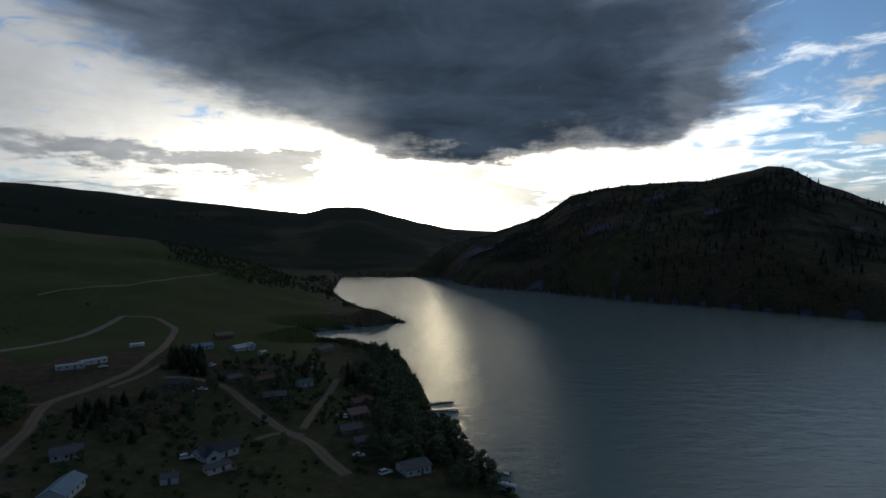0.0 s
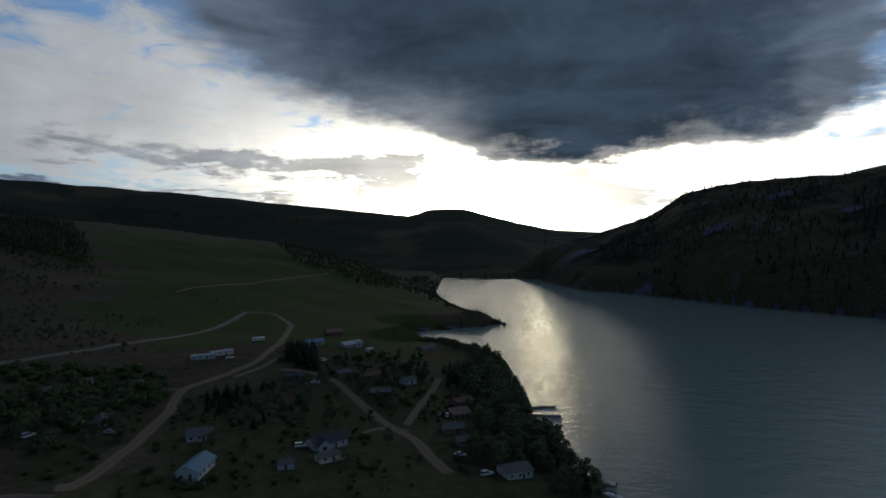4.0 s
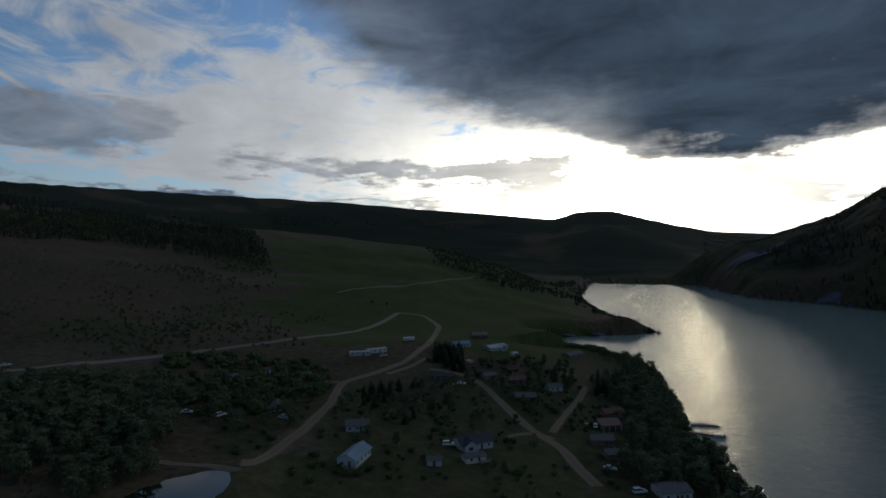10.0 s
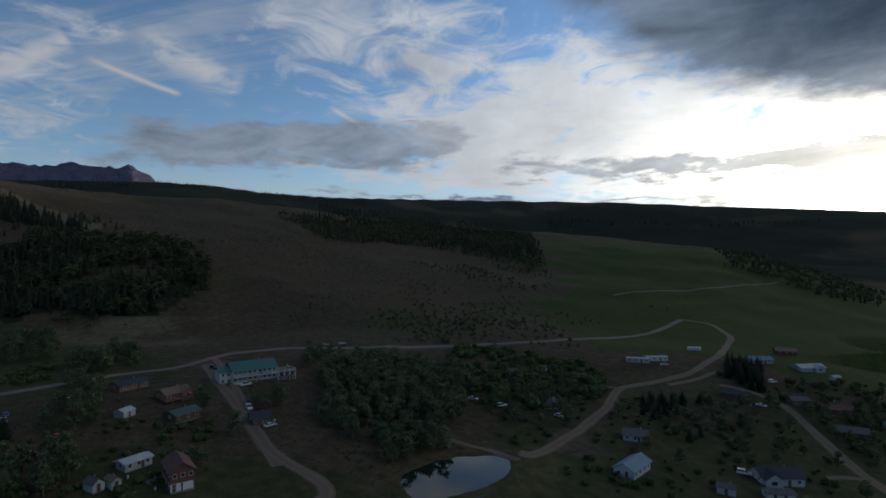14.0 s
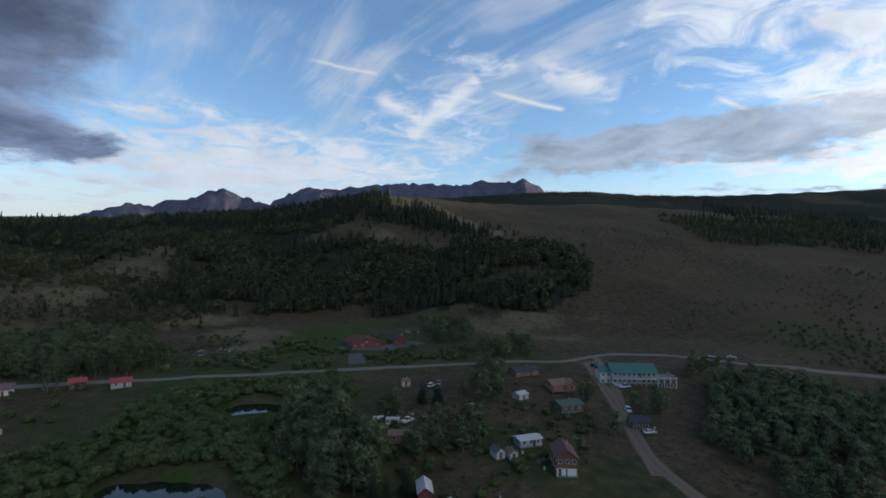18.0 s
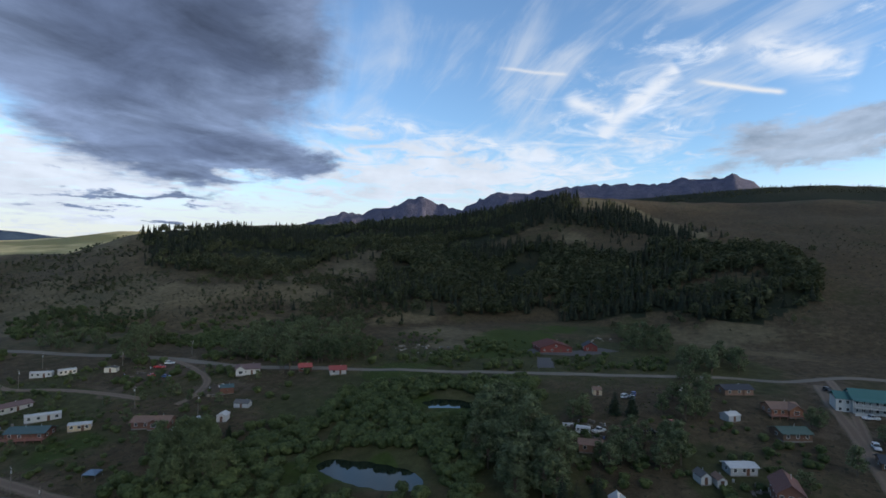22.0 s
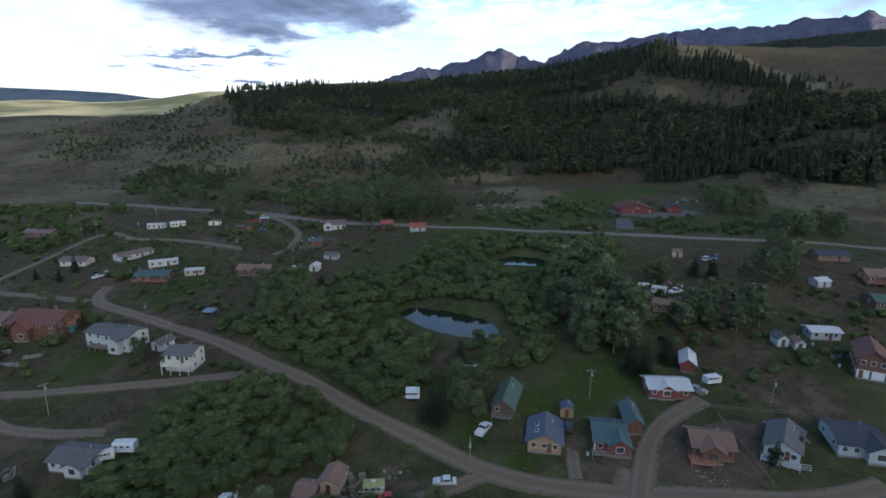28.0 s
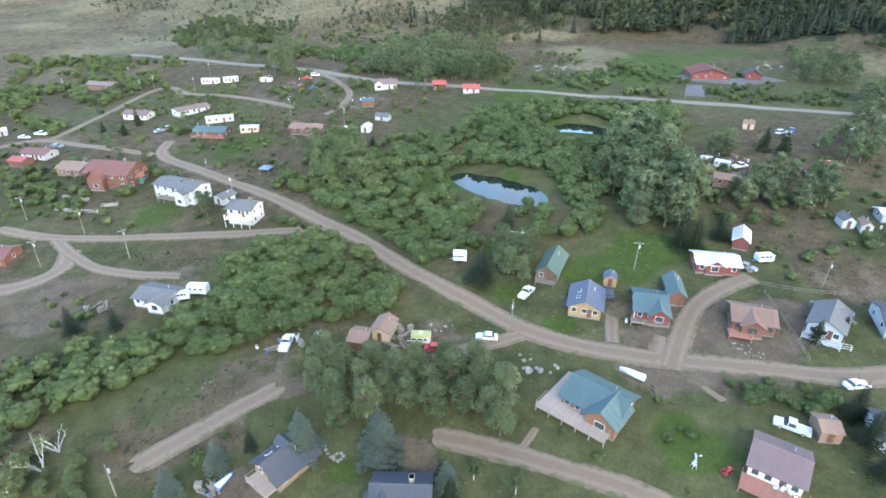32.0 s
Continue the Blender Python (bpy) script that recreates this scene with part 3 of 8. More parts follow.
PLOTS.append((-184, -246, 18, 0.4, 0, 0.9))
PLOTS.append((-230, 4, 18, 0.5, 0, 0.9))
PLOTS.append((-199, -15, 20, 0.55, 0, 0.8))
PLOTS.append((-38, -173, 12, 0.6, 0, 0.6))
PLOTS.append((-171, -9, 16, 0.25, 0, 0.9))
PLOTS.append((-159, 2, 14, 0.2, 0, 0.8))
PLOTS.append((-127, -32, 17, 0, 0.9, 0))
PLOTS.append((-114, -39, 8, 0, 0.8, 0))
PLOTS.append((-77, -2, 10, 0.05, 0.62, 0.1))
PLOTS.append((-41, -49, 7, 0, 0.75, 0))
PLOTS.append((-74, -160, 10, 0, 0.6, 0.1))
PLOTS.append((-127, -187, 13, 0.1, 0.62, 0.2))
PLOTS.append((-94, -36, 4, 0, 0.7, 0))
PLOTS.append((-98, -51, 7, 0, 0.62, 0))
PLOTS.append((-245, -119, 22, 0, 0.7, 0.1))
PLOTS.append((-188, -113, 22, 0, 0.6, 0))
PLOTS.append((-201, -84, 22, 0, 0.6, 0))
PLOTS.append((-135, -101, 20, 0, 0.6, 0))
PLOTS.append((-149, -80, 16, 0, 0.65, 0))
PLOTS.append((-109, -108, 14, 0, 0.6, 0))
PLOTS.append((-154, -55, 10, 0.1, 0.5, 0.2))
PLOTS.append((-71, -100, 26, 0, 0.55, 0))
PLOTS.append((-31, -104, 14, 0, 0.5, 0))
PLOTS.append((-400, -194, 26, 0, 0, 1.0))
PLOTS.append((-321, -122, 16, 0, 0, 1.0))
PLOTS.append((-396, -14, 26, 0.1, 0.3, 1.0))
PLOTS.append((-811, -98, 26, 0, 0, 1.0))
PLOTS.append((-767, -53, 28, 0, 0, 1.0))
PLOTS.append((-724, -7, 28, 0, 0, 1.0))
PLOTS.append((-641, -96, 22, 0, 0, 1.0))
PLOTS.append((-115, -60, 8, 0, 0.6, 0))
PLOTS.append((-364, -147, 32, 0.1, 0, 1.0))
PLOTS.append((-405, 51, 45, 0.05, 0, 1.0))
PLOTS.append((-422, 3, 22, 0, 0.2, 0.9))
PLOTS.append((-275, 78, 18, 0.8, 0, 0.5))
PLOTS.append((-224, 57, 14, 0.6, 0, 0.6))
PLOTS.append((-135, 161, 14, 0.7, 0, 0.5))
PLOTS.append((-180, 187, 16, 0, 0.5, 0.2))


# wooded plots on the hill: along the crest, over the lower slope, down the summit ridge
SUMMIT_GRASS = [(-850, -125), (-840, -60), (-735, 18), (-670, 50), (-640, 40), (-690, -10), (-770, -40), (-800, -120)]
CREST_WOOD = [(-526, -640), (-560, -640), (-640, -600), (-740, -540), (-823, -446), (-860, -330), (-860, -210), (-840, -132), (-796, -112), (-696, -147), (-644, -192), (-607, -236), (-602, -325), (-566, -368), (-481, -356), (-437, -378), (-405, -459), (-422, -512)]
SLOPE_WOOD = [(-544, -294), (-600, -309), (-607, -236), (-633, -154), (-611, -110), (-587, -38), (-636, -1), (-617, 41), (-609, 107), (-535, 121), (-468, 99), (-424, 62), (-432, 32), (-451, 19), (-446, -108), (-418, -148), (-407, -188), (-418, -225), (-483, -267)]
RIDGE_WOOD = [(-791, -127), (-779, -36), (-644, 37), (-654, -1), (-681, -63), (-690, -111), (-678, -158), (-734, -140)]


def inside(poly, x, y):
    hit = np.zeros(x.shape, bool)
    for (ax, ay), (bx, by) in zip(poly, poly[1:] + poly[:1]):
        hit ^= ((ay > y) != (by > y)) & (x < ax + (y - ay) * (bx - ax) / ((by - ay) or 1e-9))
    return hit


def cover_at(x, y, z):
    """Cover of the land: green fields, dry sage slopes, rock, bare dirt."""
    d, az = np.hypot(x, y), np.degrees(np.arctan2(-x, y))
    n = fbm(x / 120, y / 120, 4, 31)
    s = lake_distance(x, y)
    edge = az + 7 * n + 3 * fbm(x / 30, y / 30, 3, 35)
    green = fade(11, 14, edge) * (1 - fade(41, 44, edge)) * fade(360, 420, d + 60 * n) * (1 - fade(1250, 1450, d + 200 * n))
    green = np.maximum(green, fade(112, 116, az) * (1 - fade(126, 130, az)) * fade(880, 930, d))
    green = np.maximum(green, (1 - fade(0.6, 1.3, np.hypot((x + 340) / 60, (y + 95) / 36))) * 0.9)
    dry = np.maximum(fade(290, 360, d + 60 * n) * (0.66 + 0.8 * n), np.clip(0.32 + 0.9 * n, 0, 0.7))
    dry = np.maximum(dry, fade(400, 470, d) * fade(44, 52, az) * (0.75 + 0.5 * n))
    dry = np.where(az < 12, 0.45 + 0.6 * n, dry)
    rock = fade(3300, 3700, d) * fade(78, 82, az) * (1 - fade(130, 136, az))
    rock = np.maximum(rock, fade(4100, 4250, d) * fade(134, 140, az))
    rock = np.maximum(rock, fade(0, 3, s) * (1 - fade(3, 12, s)) * 0.75 * (d > 500))
    rock = np.maximum(rock, np.where((az < 0) & (d > 600) & (x > 0), 0.20 + 0.7 * fbm(x / 60, y / 60, 4, 33), 0))
    bare = np.clip(0.05 + 0.55 * fbm(x / 35, y / 35, 4, 39), 0, 0.42) * (1 - fade(300, 380, d)) * fade(8, 20, s)
    m = (d < 480) & (d > 20)
    worn = np.zeros(m.sum())
    for kx, ky, kr in KEEP_OUT:
        worn = np.maximum(worn, 1 - fade(kr * 0.8, kr * 1.3 + 3.5, np.hypot(x[m] - kx, y[m] - ky)))
    bare[m] = np.clip(bare[m] + 0.26 * worn * (0.8 + 0.9 * n[m]), 0, 1)
    for px, py, r, pb, pg, pd in PLOTS:
        k = 1 - fade(0.35, 1.3, np.hypot(x - px, y - py) / r + 1.0 * fbm(x / 14, y / 14, 4, 44))
        bare, green, dry = bare + (pb - bare) * k, green + (pg - green) * k, dry + (pd - dry) * k
    return np.stack([green, dry, rock, bare], 1)


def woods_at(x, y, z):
    """Share of dark ground: inside the hill woods, in the draws, and far, unbroken woods."""
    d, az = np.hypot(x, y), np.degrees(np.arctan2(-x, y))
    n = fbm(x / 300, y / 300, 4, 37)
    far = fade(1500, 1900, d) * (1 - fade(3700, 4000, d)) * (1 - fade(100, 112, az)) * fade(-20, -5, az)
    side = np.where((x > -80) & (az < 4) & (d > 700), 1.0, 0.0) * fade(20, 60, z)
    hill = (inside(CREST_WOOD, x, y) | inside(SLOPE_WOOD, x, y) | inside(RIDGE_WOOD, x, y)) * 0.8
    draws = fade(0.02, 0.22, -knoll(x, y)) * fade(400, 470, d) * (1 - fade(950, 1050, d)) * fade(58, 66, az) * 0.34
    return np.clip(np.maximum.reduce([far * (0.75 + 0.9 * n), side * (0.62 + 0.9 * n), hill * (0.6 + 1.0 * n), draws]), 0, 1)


def build_land():
    a = np.concatenate([np.arange(-56, 172, 0.36), np.arange(172, 304, 3.0)])
    r = np.concatenate([[0.0], np.exp(np.linspace(math.log(8), math.log(4990), 330))])
    az, d = np.meshgrid(np.radians(a), r, indexing="ij")
    x, y = (-d * np.sin(az)).ravel(), (d * np.cos(az)).ravel()
    z = height(x, y)
    n, m = len(a), len(r)
    i, j = np.meshgrid(np.arange(n), np.arange(m - 1), indexing="ij")
    i2 = (i + 1) % n
    quads = np.stack([i * m + j, i * m + j + 1, i2 * m + j + 1, i2 * m + j], -1).reshape(-1, 4)
    me = bpy.data.meshes.new("ground")
    me.vertices.add(n * m)
    me.vertices.foreach_set("co", np.stack([x, y, z], 1).ravel())
    me.loops.add(quads.size)
    me.loops.foreach_set("vertex_index", quads.ravel())
    me.polygons.add(len(quads))
    me.polygons.foreach_set("loop_start", np.arange(0, quads.size, 4))
    me.polygons.foreach_set("use_smooth", np.ones(len(quads), bool))
    me.update()
    me.validate()
    col = me.color_attributes.new("cover", "FLOAT_COLOR", "POINT")
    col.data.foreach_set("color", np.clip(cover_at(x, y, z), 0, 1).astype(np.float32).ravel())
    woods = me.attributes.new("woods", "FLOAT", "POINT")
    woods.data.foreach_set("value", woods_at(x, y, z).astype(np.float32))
    straw_sun = np.zeros(len(x))
    for px, py, r, pb, pg, pd in PLOTS:
        if pd >= 1.0:
            straw_sun = np.maximum(straw_sun, 1 - fade(0.2, 1.5, np.hypot(x - px, y - py) / r + 1.1 * fbm(x / 26, y / 26, 4, 47)))
    dist, az_all = np.hypot(x, y), np.degrees(np.arctan2(-x, y))
    # values above 1.3 mark the far plain, which is painted sunlit
    straw_sun = np.maximum(straw_sun, fade(1150, 1350, dist) * (1 - fade(3700, 4000, dist)) * fade(134, 140, az_all) * 1.9)
    # pale dry grass on the knolls
    straw_sun = np.maximum(straw_sun, fade(-0.06, 0.28, knoll(x, y)) * fade(420, 500, dist) * (1 - fade(950, 1100, dist)) * fade(92, 104, az_all) * (0.62 + 0.3 * fade(118, 128, az_all)))
    straw_sun = np.maximum(straw_sun, fade(330, 400, dist) * (1 - fade(950, 1100, dist)) * fade(112, 124, az_all) * 0.52)
    straw_sun = np.maximum(straw_sun, inside(SUMMIT_GRASS, x, y) * 1.0)
    field = me.attributes.new("straw_sun", "FLOAT", "POINT")
    field.data.foreach_set("value", straw_sun.astype(np.float32))
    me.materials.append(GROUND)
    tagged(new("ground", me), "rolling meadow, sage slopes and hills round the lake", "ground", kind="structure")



def sheet_of(name, outline, z, mat, label, category):
    bm = bmesh.new()
    bm.faces.new([bm.verts.new((px, py, z)) for px, py in outline])
    bmesh.ops.triangulate(bm, faces=bm.faces[:])
    return tagged(part(name, bm, mat), label, category, kind="structure")


sheet_of("lake", [(-320, -950), (4000, -950), (4000, 1540), (-320, 1540)], 0.0, WATER, "wide dark mountain lake with a bright evening glitter", "lake")
for px, py, a, b, turn, level in PONDS:
    c, q = math.cos(radians(turn)), math.sin(radians(turn))
    ring = [(math.cos(k * math.pi / 20) * a * 1.35, math.sin(k * math.pi / 20) * b * 1.35) for k in range(40)]
    sheet_of("pond", [(px + u * c - v * q, py + u * q + v * c) for u, v in ring], level, POND, "still pond among willows that mirrors the sky", "pond")


def road(name, points, width, mat, label, lift=0.12, wander=0.5, ends=(0, 0)):
    """A strip of road that follows the land, through bends given as x, y."""
    pts = np.array(points, float)
    seg = np.r_[0, np.cumsum(np.hypot(*np.diff(pts, axis=0).T))]
    k = np.arange(0, seg[-1], 2.5)
    cx, cy = (np.interp(k, seg, pts[:, c]) for c in (0, 1))
    for _ in range(12):
        cx[1:-1], cy[1:-1] = (cx[:-2] + 2 * cx[1:-1] + cx[2:]) / 4, (cy[:-2] + 2 * cy[1:-1] + cy[2:]) / 4
    KEEP_OUT.extend((float(a), float(b), width * 0.5 + 0.6) for a, b in zip(cx, cy))
    tx, ty = np.gradient(cx), np.gradient(cy)
    ln = np.hypot(tx, ty) + 1e-9
    nx, ny = -ty / ln, tx / ln
    lanes = np.linspace(-0.5, 0.5, 9)
    rows = []
    shown = np.clip(np.minimum(k / ends[0] if ends[0] else 1.0, (k[-1] - k) / ends[1] if ends[1] else 1.0), 0, 1) * np.ones(len(k))
    for u in lanes:
        w = width * u * (1 + wander * fbm(k / 9 + u * 3, k * 0 + 2.7, 2, 40) * abs(u) * 2)
        px, py = cx + nx * w, cy + ny * w
        crown = lift + 0.06 * (1 - (2 * u) ** 2) - (0.25 if abs(u) == 0.5 else 0) - (shown < 1) * ((1 - shown) * 0.4 + 0.45 * np.abs(fbm(px / 2.5, py / 2.5, 3, 52)) * np.minimum(1, (1 - shown) * 3))
        rows.append(np.stack([px, py, height(px, py) + crown], 1))
    v = np.stack(rows, 1).reshape(-1, 3)
    m = len(lanes)
    faces = [(i * m + j, i * m + j + 1, (i + 1) * m + j + 1, (i + 1) * m + j) for i in range(len(k) - 1) for j in range(m - 1)]
    me = mesh_of(name, v, faces, mat)
    across = me.attributes.new("across", "FLOAT", "POINT")
    across.data.foreach_set("value", np.tile(lanes.astype(np.float32), len(k)))
    return tagged(new(name, me), label, "road", kind="structure")


# ---------------------------------------------------------------- building kit
def box(bm, x0, x1, y0, y1, z0, z1, m=None):
    vs = [bm.verts.new(m @ Vector(c) if m else c) for c in
          ((x0, y0, z0), (x1, y0, z0), (x1, y1, z0), (x0, y1, z0), (x0, y0, z1), (x1, y0, z1), (x1, y1, z1), (x0, y1, z1))]
    for f in ((0, 3, 2, 1), (4, 5, 6, 7), (0, 1, 5, 4), (1, 2, 6, 5), (2, 3, 7, 6), (3, 0, 4, 7)):
        bm.faces.new([vs[k] for k in f])
    return bm


def a_box(*c):
    return box(bmesh.new(), *c)


def tube(bm, a, b, r0, r1, n=6):
    a, b = Vector(a), Vector(b)
    q = (b - a).to_track_quat("Z", "Y")
    rings = []
    for p, r in ((a, r0), (b, r1)):
        rings.append([bm.verts.new(p + q @ Vector((math.cos(k * 2 * math.pi / n) * r, math.sin(k * 2 * math.pi / n) * r, 0))) for k in range(n)])
    for k in range(n):
        bm.faces.new((rings[0][k], rings[0][(k + 1) % n], rings[1][(k + 1) % n], rings[1][k]))
    bm.faces.new(rings[1])
    bm.faces.new(rings[0][::-1])
    return bm


def prism(bm, profile, x0, x1):
    """A y-z outline drawn out along x."""
    a, b = [[bm.verts.new((x, y, z)) for y, z in profile] for x in (x0, x1)]
    n = len(profile)
    for k in range(n):
        bm.faces.new((a[k], a[(k + 1) % n], b[(k + 1) % n], b[k]))
    bm.faces.new(a[::-1])
    bm.faces.new(b)
    bmesh.ops.recalc_face_normals(bm, faces=bm.faces[:])
    return bm


def thing(name, label, category, x, y, turn=0.0, group="", z=None):
    """An empty on the ground that carries the parts of one thing."""
    ob = new(name)
    ob.empty_display_size = 0.5
    ob.matrix_world = pose(x, y, ground_z(x, y) if z is None else z, 0, 0, turn)
    return tagged(ob, label, category, group)


WHITE = plain("white_siding", (0.37, 0.37, 0.36), 0.6, 0.6, 0.16)
CREAM = plain("cream_siding", (0.47, 0.44, 0.375), 0.65, 0.6, 0.18)
GREY_WALL = plain("grey_siding", (0.28, 0.29, 0.30), 0.7, 0.6, 0.2)
LOG = plain("varnished_log", (0.185, 0.088, 0.052), 0.55, 1.2, 0.45, relief=0.03)
GOLD_LOG = plain("golden_log", (0.25, 0.160, 0.088), 0.5, 1.2, 0.4, relief=0.03)
DARK_LOG = plain("dark_log", (0.10, 0.062, 0.042), 0.7, 1.2, 0.45, relief=0.03)
RED_WALL = plain("red_boards", (0.135, 0.036, 0.030), 0.65, 0.8, 0.3)
RUST_WALL = plain("rust_boards", (0.125, 0.058, 0.042), 0.65, 0.8, 0.3)
BROWN_WALL = plain("brown_boards", (0.17, 0.105, 0.075), 0.7, 0.8, 0.3)
TAN_WALL = plain("tan_boards", (0.40, 0.31, 0.21), 0.7, 0.8, 0.25)
TEAL_WALL = plain("teal_boards", (0.045, 0.15, 0.14), 0.6, 0.8, 0.25)
TRIM = plain("white_trim", (0.50, 0.50, 0.49), 0.5, 2.0, 0.1)
DECK_WOOD = plain("deck_boards", (0.27, 0.215, 0.185), 0.7, 1.5, 0.35, relief=0.02)
RED_DECK = plain("red_deck_boards", (0.24, 0.11, 0.085), 0.7, 1.5, 0.35, relief=0.02)
OLD_WOOD = plain("grey_wood", (0.15, 0.13, 0.112), 0.85, 2.0, 0.4, relief=0.02)
STONE = plain("field_stone", (0.165, 0.155, 0.14), 0.85, 1.5, 0.45, relief=0.05, spread=0.5)
CONCRETE = plain("concrete", (0.15, 0.142, 0.13), 0.85, 0.8, 0.3)
DOOR_BROWN = plain("door_brown", (0.096, 0.048, 0.032), 0.5, 2.0, 0.2)
RUBBER = plain("tyre_rubber", (0.018, 0.018, 0.018), 0.85, 4.0, 0.2)
STEEL = plain("dull_steel", (0.42, 0.43, 0.44), 0.4, 3.0, 0.2, metal=0.7)
LAMP_GLASS = plain("lamp_glass", (0.75, 0.74, 0.70), 0.2, 4.0, 0.1)
RED_LENS = plain("red_lens", (0.35, 0.02, 0.015), 0.3, 4.0, 0.1)
R_TEAL = ribbed("teal_metal_roof", (0.052, 0.086, 0.092))
R_GREEN = ribbed("green_metal_roof", (0.056, 0.088, 0.074))
R_BLUE = ribbed("blue_metal_roof", (0.068, 0.082, 0.116))
R_SLATE = plain("slate_shingles", (0.040, 0.043, 0.054), 0.8, 1.6, 0.4, relief=0.03)
R_GREY = plain("grey_shingles", (0.090, 0.090, 0.093), 0.85, 1.6, 0.35, relief=0.03)
R_WHITE = ribbed("white_metal_roof", (0.368, 0.380, 0.392), 0.6)
R_ROSE = ribbed("rose_metal_roof", (0.128, 0.086, 0.085))
R_MAROON = ribbed("maroon_metal_roof", (0.112, 0.050, 0.042))
R_SALMON = ribbed("salmon_metal_roof", (0.152, 0.090, 0.069))
R_ORANGE = plain("orange_shingles", (0.208, 0.092, 0.054), 0.75, 1.2, 0.3)
R_RED = ribbed("red_metal_roof", (0.240, 0.056, 0.052))
R_BROWN = plain("brown_shingles", (0.168, 0.108, 0.084), 0.85, 1.4, 0.35, relief=0.03)
R_GREEN_BRIGHT = ribbed("sea_green_metal_roof", (0.045, 0.120, 0.112))
R_BARN = plain("dark_red_shingles", (0.105, 0.036, 0.030), 0.85, 1.2, 0.3)
R_SKY = ribbed("pale_blue_metal_roof", (0.120, 0.200, 0.265))


def gable_walls(bm, w, d, z0, h, rise, ridge):
    """A closed box with two gables; the ridge runs along x or y."""
    if ridge == "x":
        prism(bm, [(-d / 2, z0), (d / 2, z0), (d / 2, h), (0, h + rise), (-d / 2, h)], -w / 2, w / 2)
    else:
        prism(bm, [(-w / 2, z0), (w / 2, z0), (w / 2, h), (0, h + rise), (-w / 2, h)], -d / 2, d / 2)
        bmesh.ops.rotate(bm, verts=bm.verts[:], matrix=Matrix.Rotation(radians(90), 3, "Z"))
    return bm


SEAM_KEEP = {}


def gable_roof(parent, name, mat, span, length, h, rise, over=0.55, thick=0.16, seams=False, m=None):
    """A folded slab over a ridge along x, with a ridge cap and, on sheet roofs, standing seams."""
    half = span / 2
    slope = rise / half
    eave, lift = half + over, 0.06
    ez, top = h - slope * over + lift, h + rise + lift
    bm = bmesh.new()
    x0, x1 = -length / 2 - over, length / 2 + over
    rows = [[bm.verts.new((x, y, z)) for y, z in ((-eave, ez), (0, top), (eave, ez), (eave, ez + thick), (0, top + thick), (-eave, ez + thick))] for x in (x0, x1)]
    for k in range(6):
        bm.faces.new((rows[0][k], rows[0][(k + 1) % 6], rows[1][(k + 1) % 6], rows[1][k]))
    for r in rows:
        bm.faces.new((r[0], r[1], r[4], r[5])), bm.faces.new((r[1], r[2], r[3], r[4]))
    bmesh.ops.recalc_face_normals(bm, faces=bm.faces[:])
    ob = part(name, bm, mat, parent)
    if m:
        ob.matrix_local = m
    part("ridge_cap", prism(bmesh.new(), [(-0.25, top + thick - 0.25 * slope + 0.02), (0, top + thick + 0.09), (0.25, top + thick - 0.25 * slope + 0.02)], x0, x1), mat, ob)
    if seams:
        n = int(length / 0.95)
        for s in (-1, 1):
            key = (round(eave, 2), round(ez, 2), round(top, 2), s, mat.name)
            if key not in SEAM_KEEP:
                b2 = prism(bmesh.new(), [(s * eave, ez + thick), (0, top + thick), (0, top + thick + 0.07), (s * eave, ez + thick + 0.07)], -0.04, 0.04)
                me = bpy.data.meshes.new("seam")
                b2.to_mesh(me)
                b2.free()
                me.materials.append(mat)
                SEAM_KEEP[key] = me
            for k in range(1, n):
                q = new("seam", SEAM_KEEP[key])
                q.parent, q.location = ob, (x0 + k * (x1 - x0) / n, 0, 0)
    return ob


WINDOW_KEEP = {}


def window(parent, x, y, z, face, w=0.95, h=1.05, name="window", trim=None):
    """A framed window on a wall; face is the way it looks, in degrees."""
    key = (round(w, 2), round(h, 2), trim.name if trim else "")
    if key not in WINDOW_KEEP:
        b1, b2 = bmesh.new(), bmesh.new()
        t = 0.07
        ring = [[b1.verts.new((u * (w / 2 + k), y0, v * (h / 2 + k))) for u, v in ((-1, -1), (1, -1), (1, 1), (-1, 1))] for k, y0 in ((0, 0.04), (0, -0.08), (t, -0.08), (t, 0.04))]
        for a, b in zip(ring, ring[1:]):
            for k in range(4):
                b1.faces.new((a[k], a[(k + 1) % 4], b[(k + 1) % 4], b[k]))
        bmesh.ops.recalc_face_normals(b1, faces=b1.faces[:])
        box(b2, -w / 2, w / 2, -0.02, 0.03, -h / 2, h / 2)
        me = []
        for nm, b, mt in (("window", b1, trim or TRIM), ("pane", b2, GLASS)):
            m = bpy.data.meshes.new(nm)
            b.to_mesh(m)
            b.free()
            m.materials.append(mt)
            me.append(m)
        WINDOW_KEEP[key] = me
    ob = new(name, WINDOW_KEEP[key][0])
    ob.parent, ob.matrix_local = parent, pose(x, y, z, 0, 0, face)
    pane = new("pane", WINDOW_KEEP[key][1])
    pane.parent = ob
    return ob


def door(parent, x, y, z, face, mat=None, w=0.95, h=2.05):
    bm = box(bmesh.new(), -w / 2, w / 2, -0.06, 0.04, 0, h)
    for k in (0.2, 1.15):
        box(bm, -w / 2 + 0.14, w / 2 - 0.14, -0.085, -0.06, k, k + 0.72)
    ob = part("door", bm, mat or DOOR_BROWN, parent)
    ob.matrix_local = pose(x, y, z, 0, 0, face)
    knob = part("handle", box(bmesh.new(), w / 2 - 0.16, w / 2 - 0.09, -0.14, -0.06, 0.98, 1.08), STEEL, ob)
    return ob


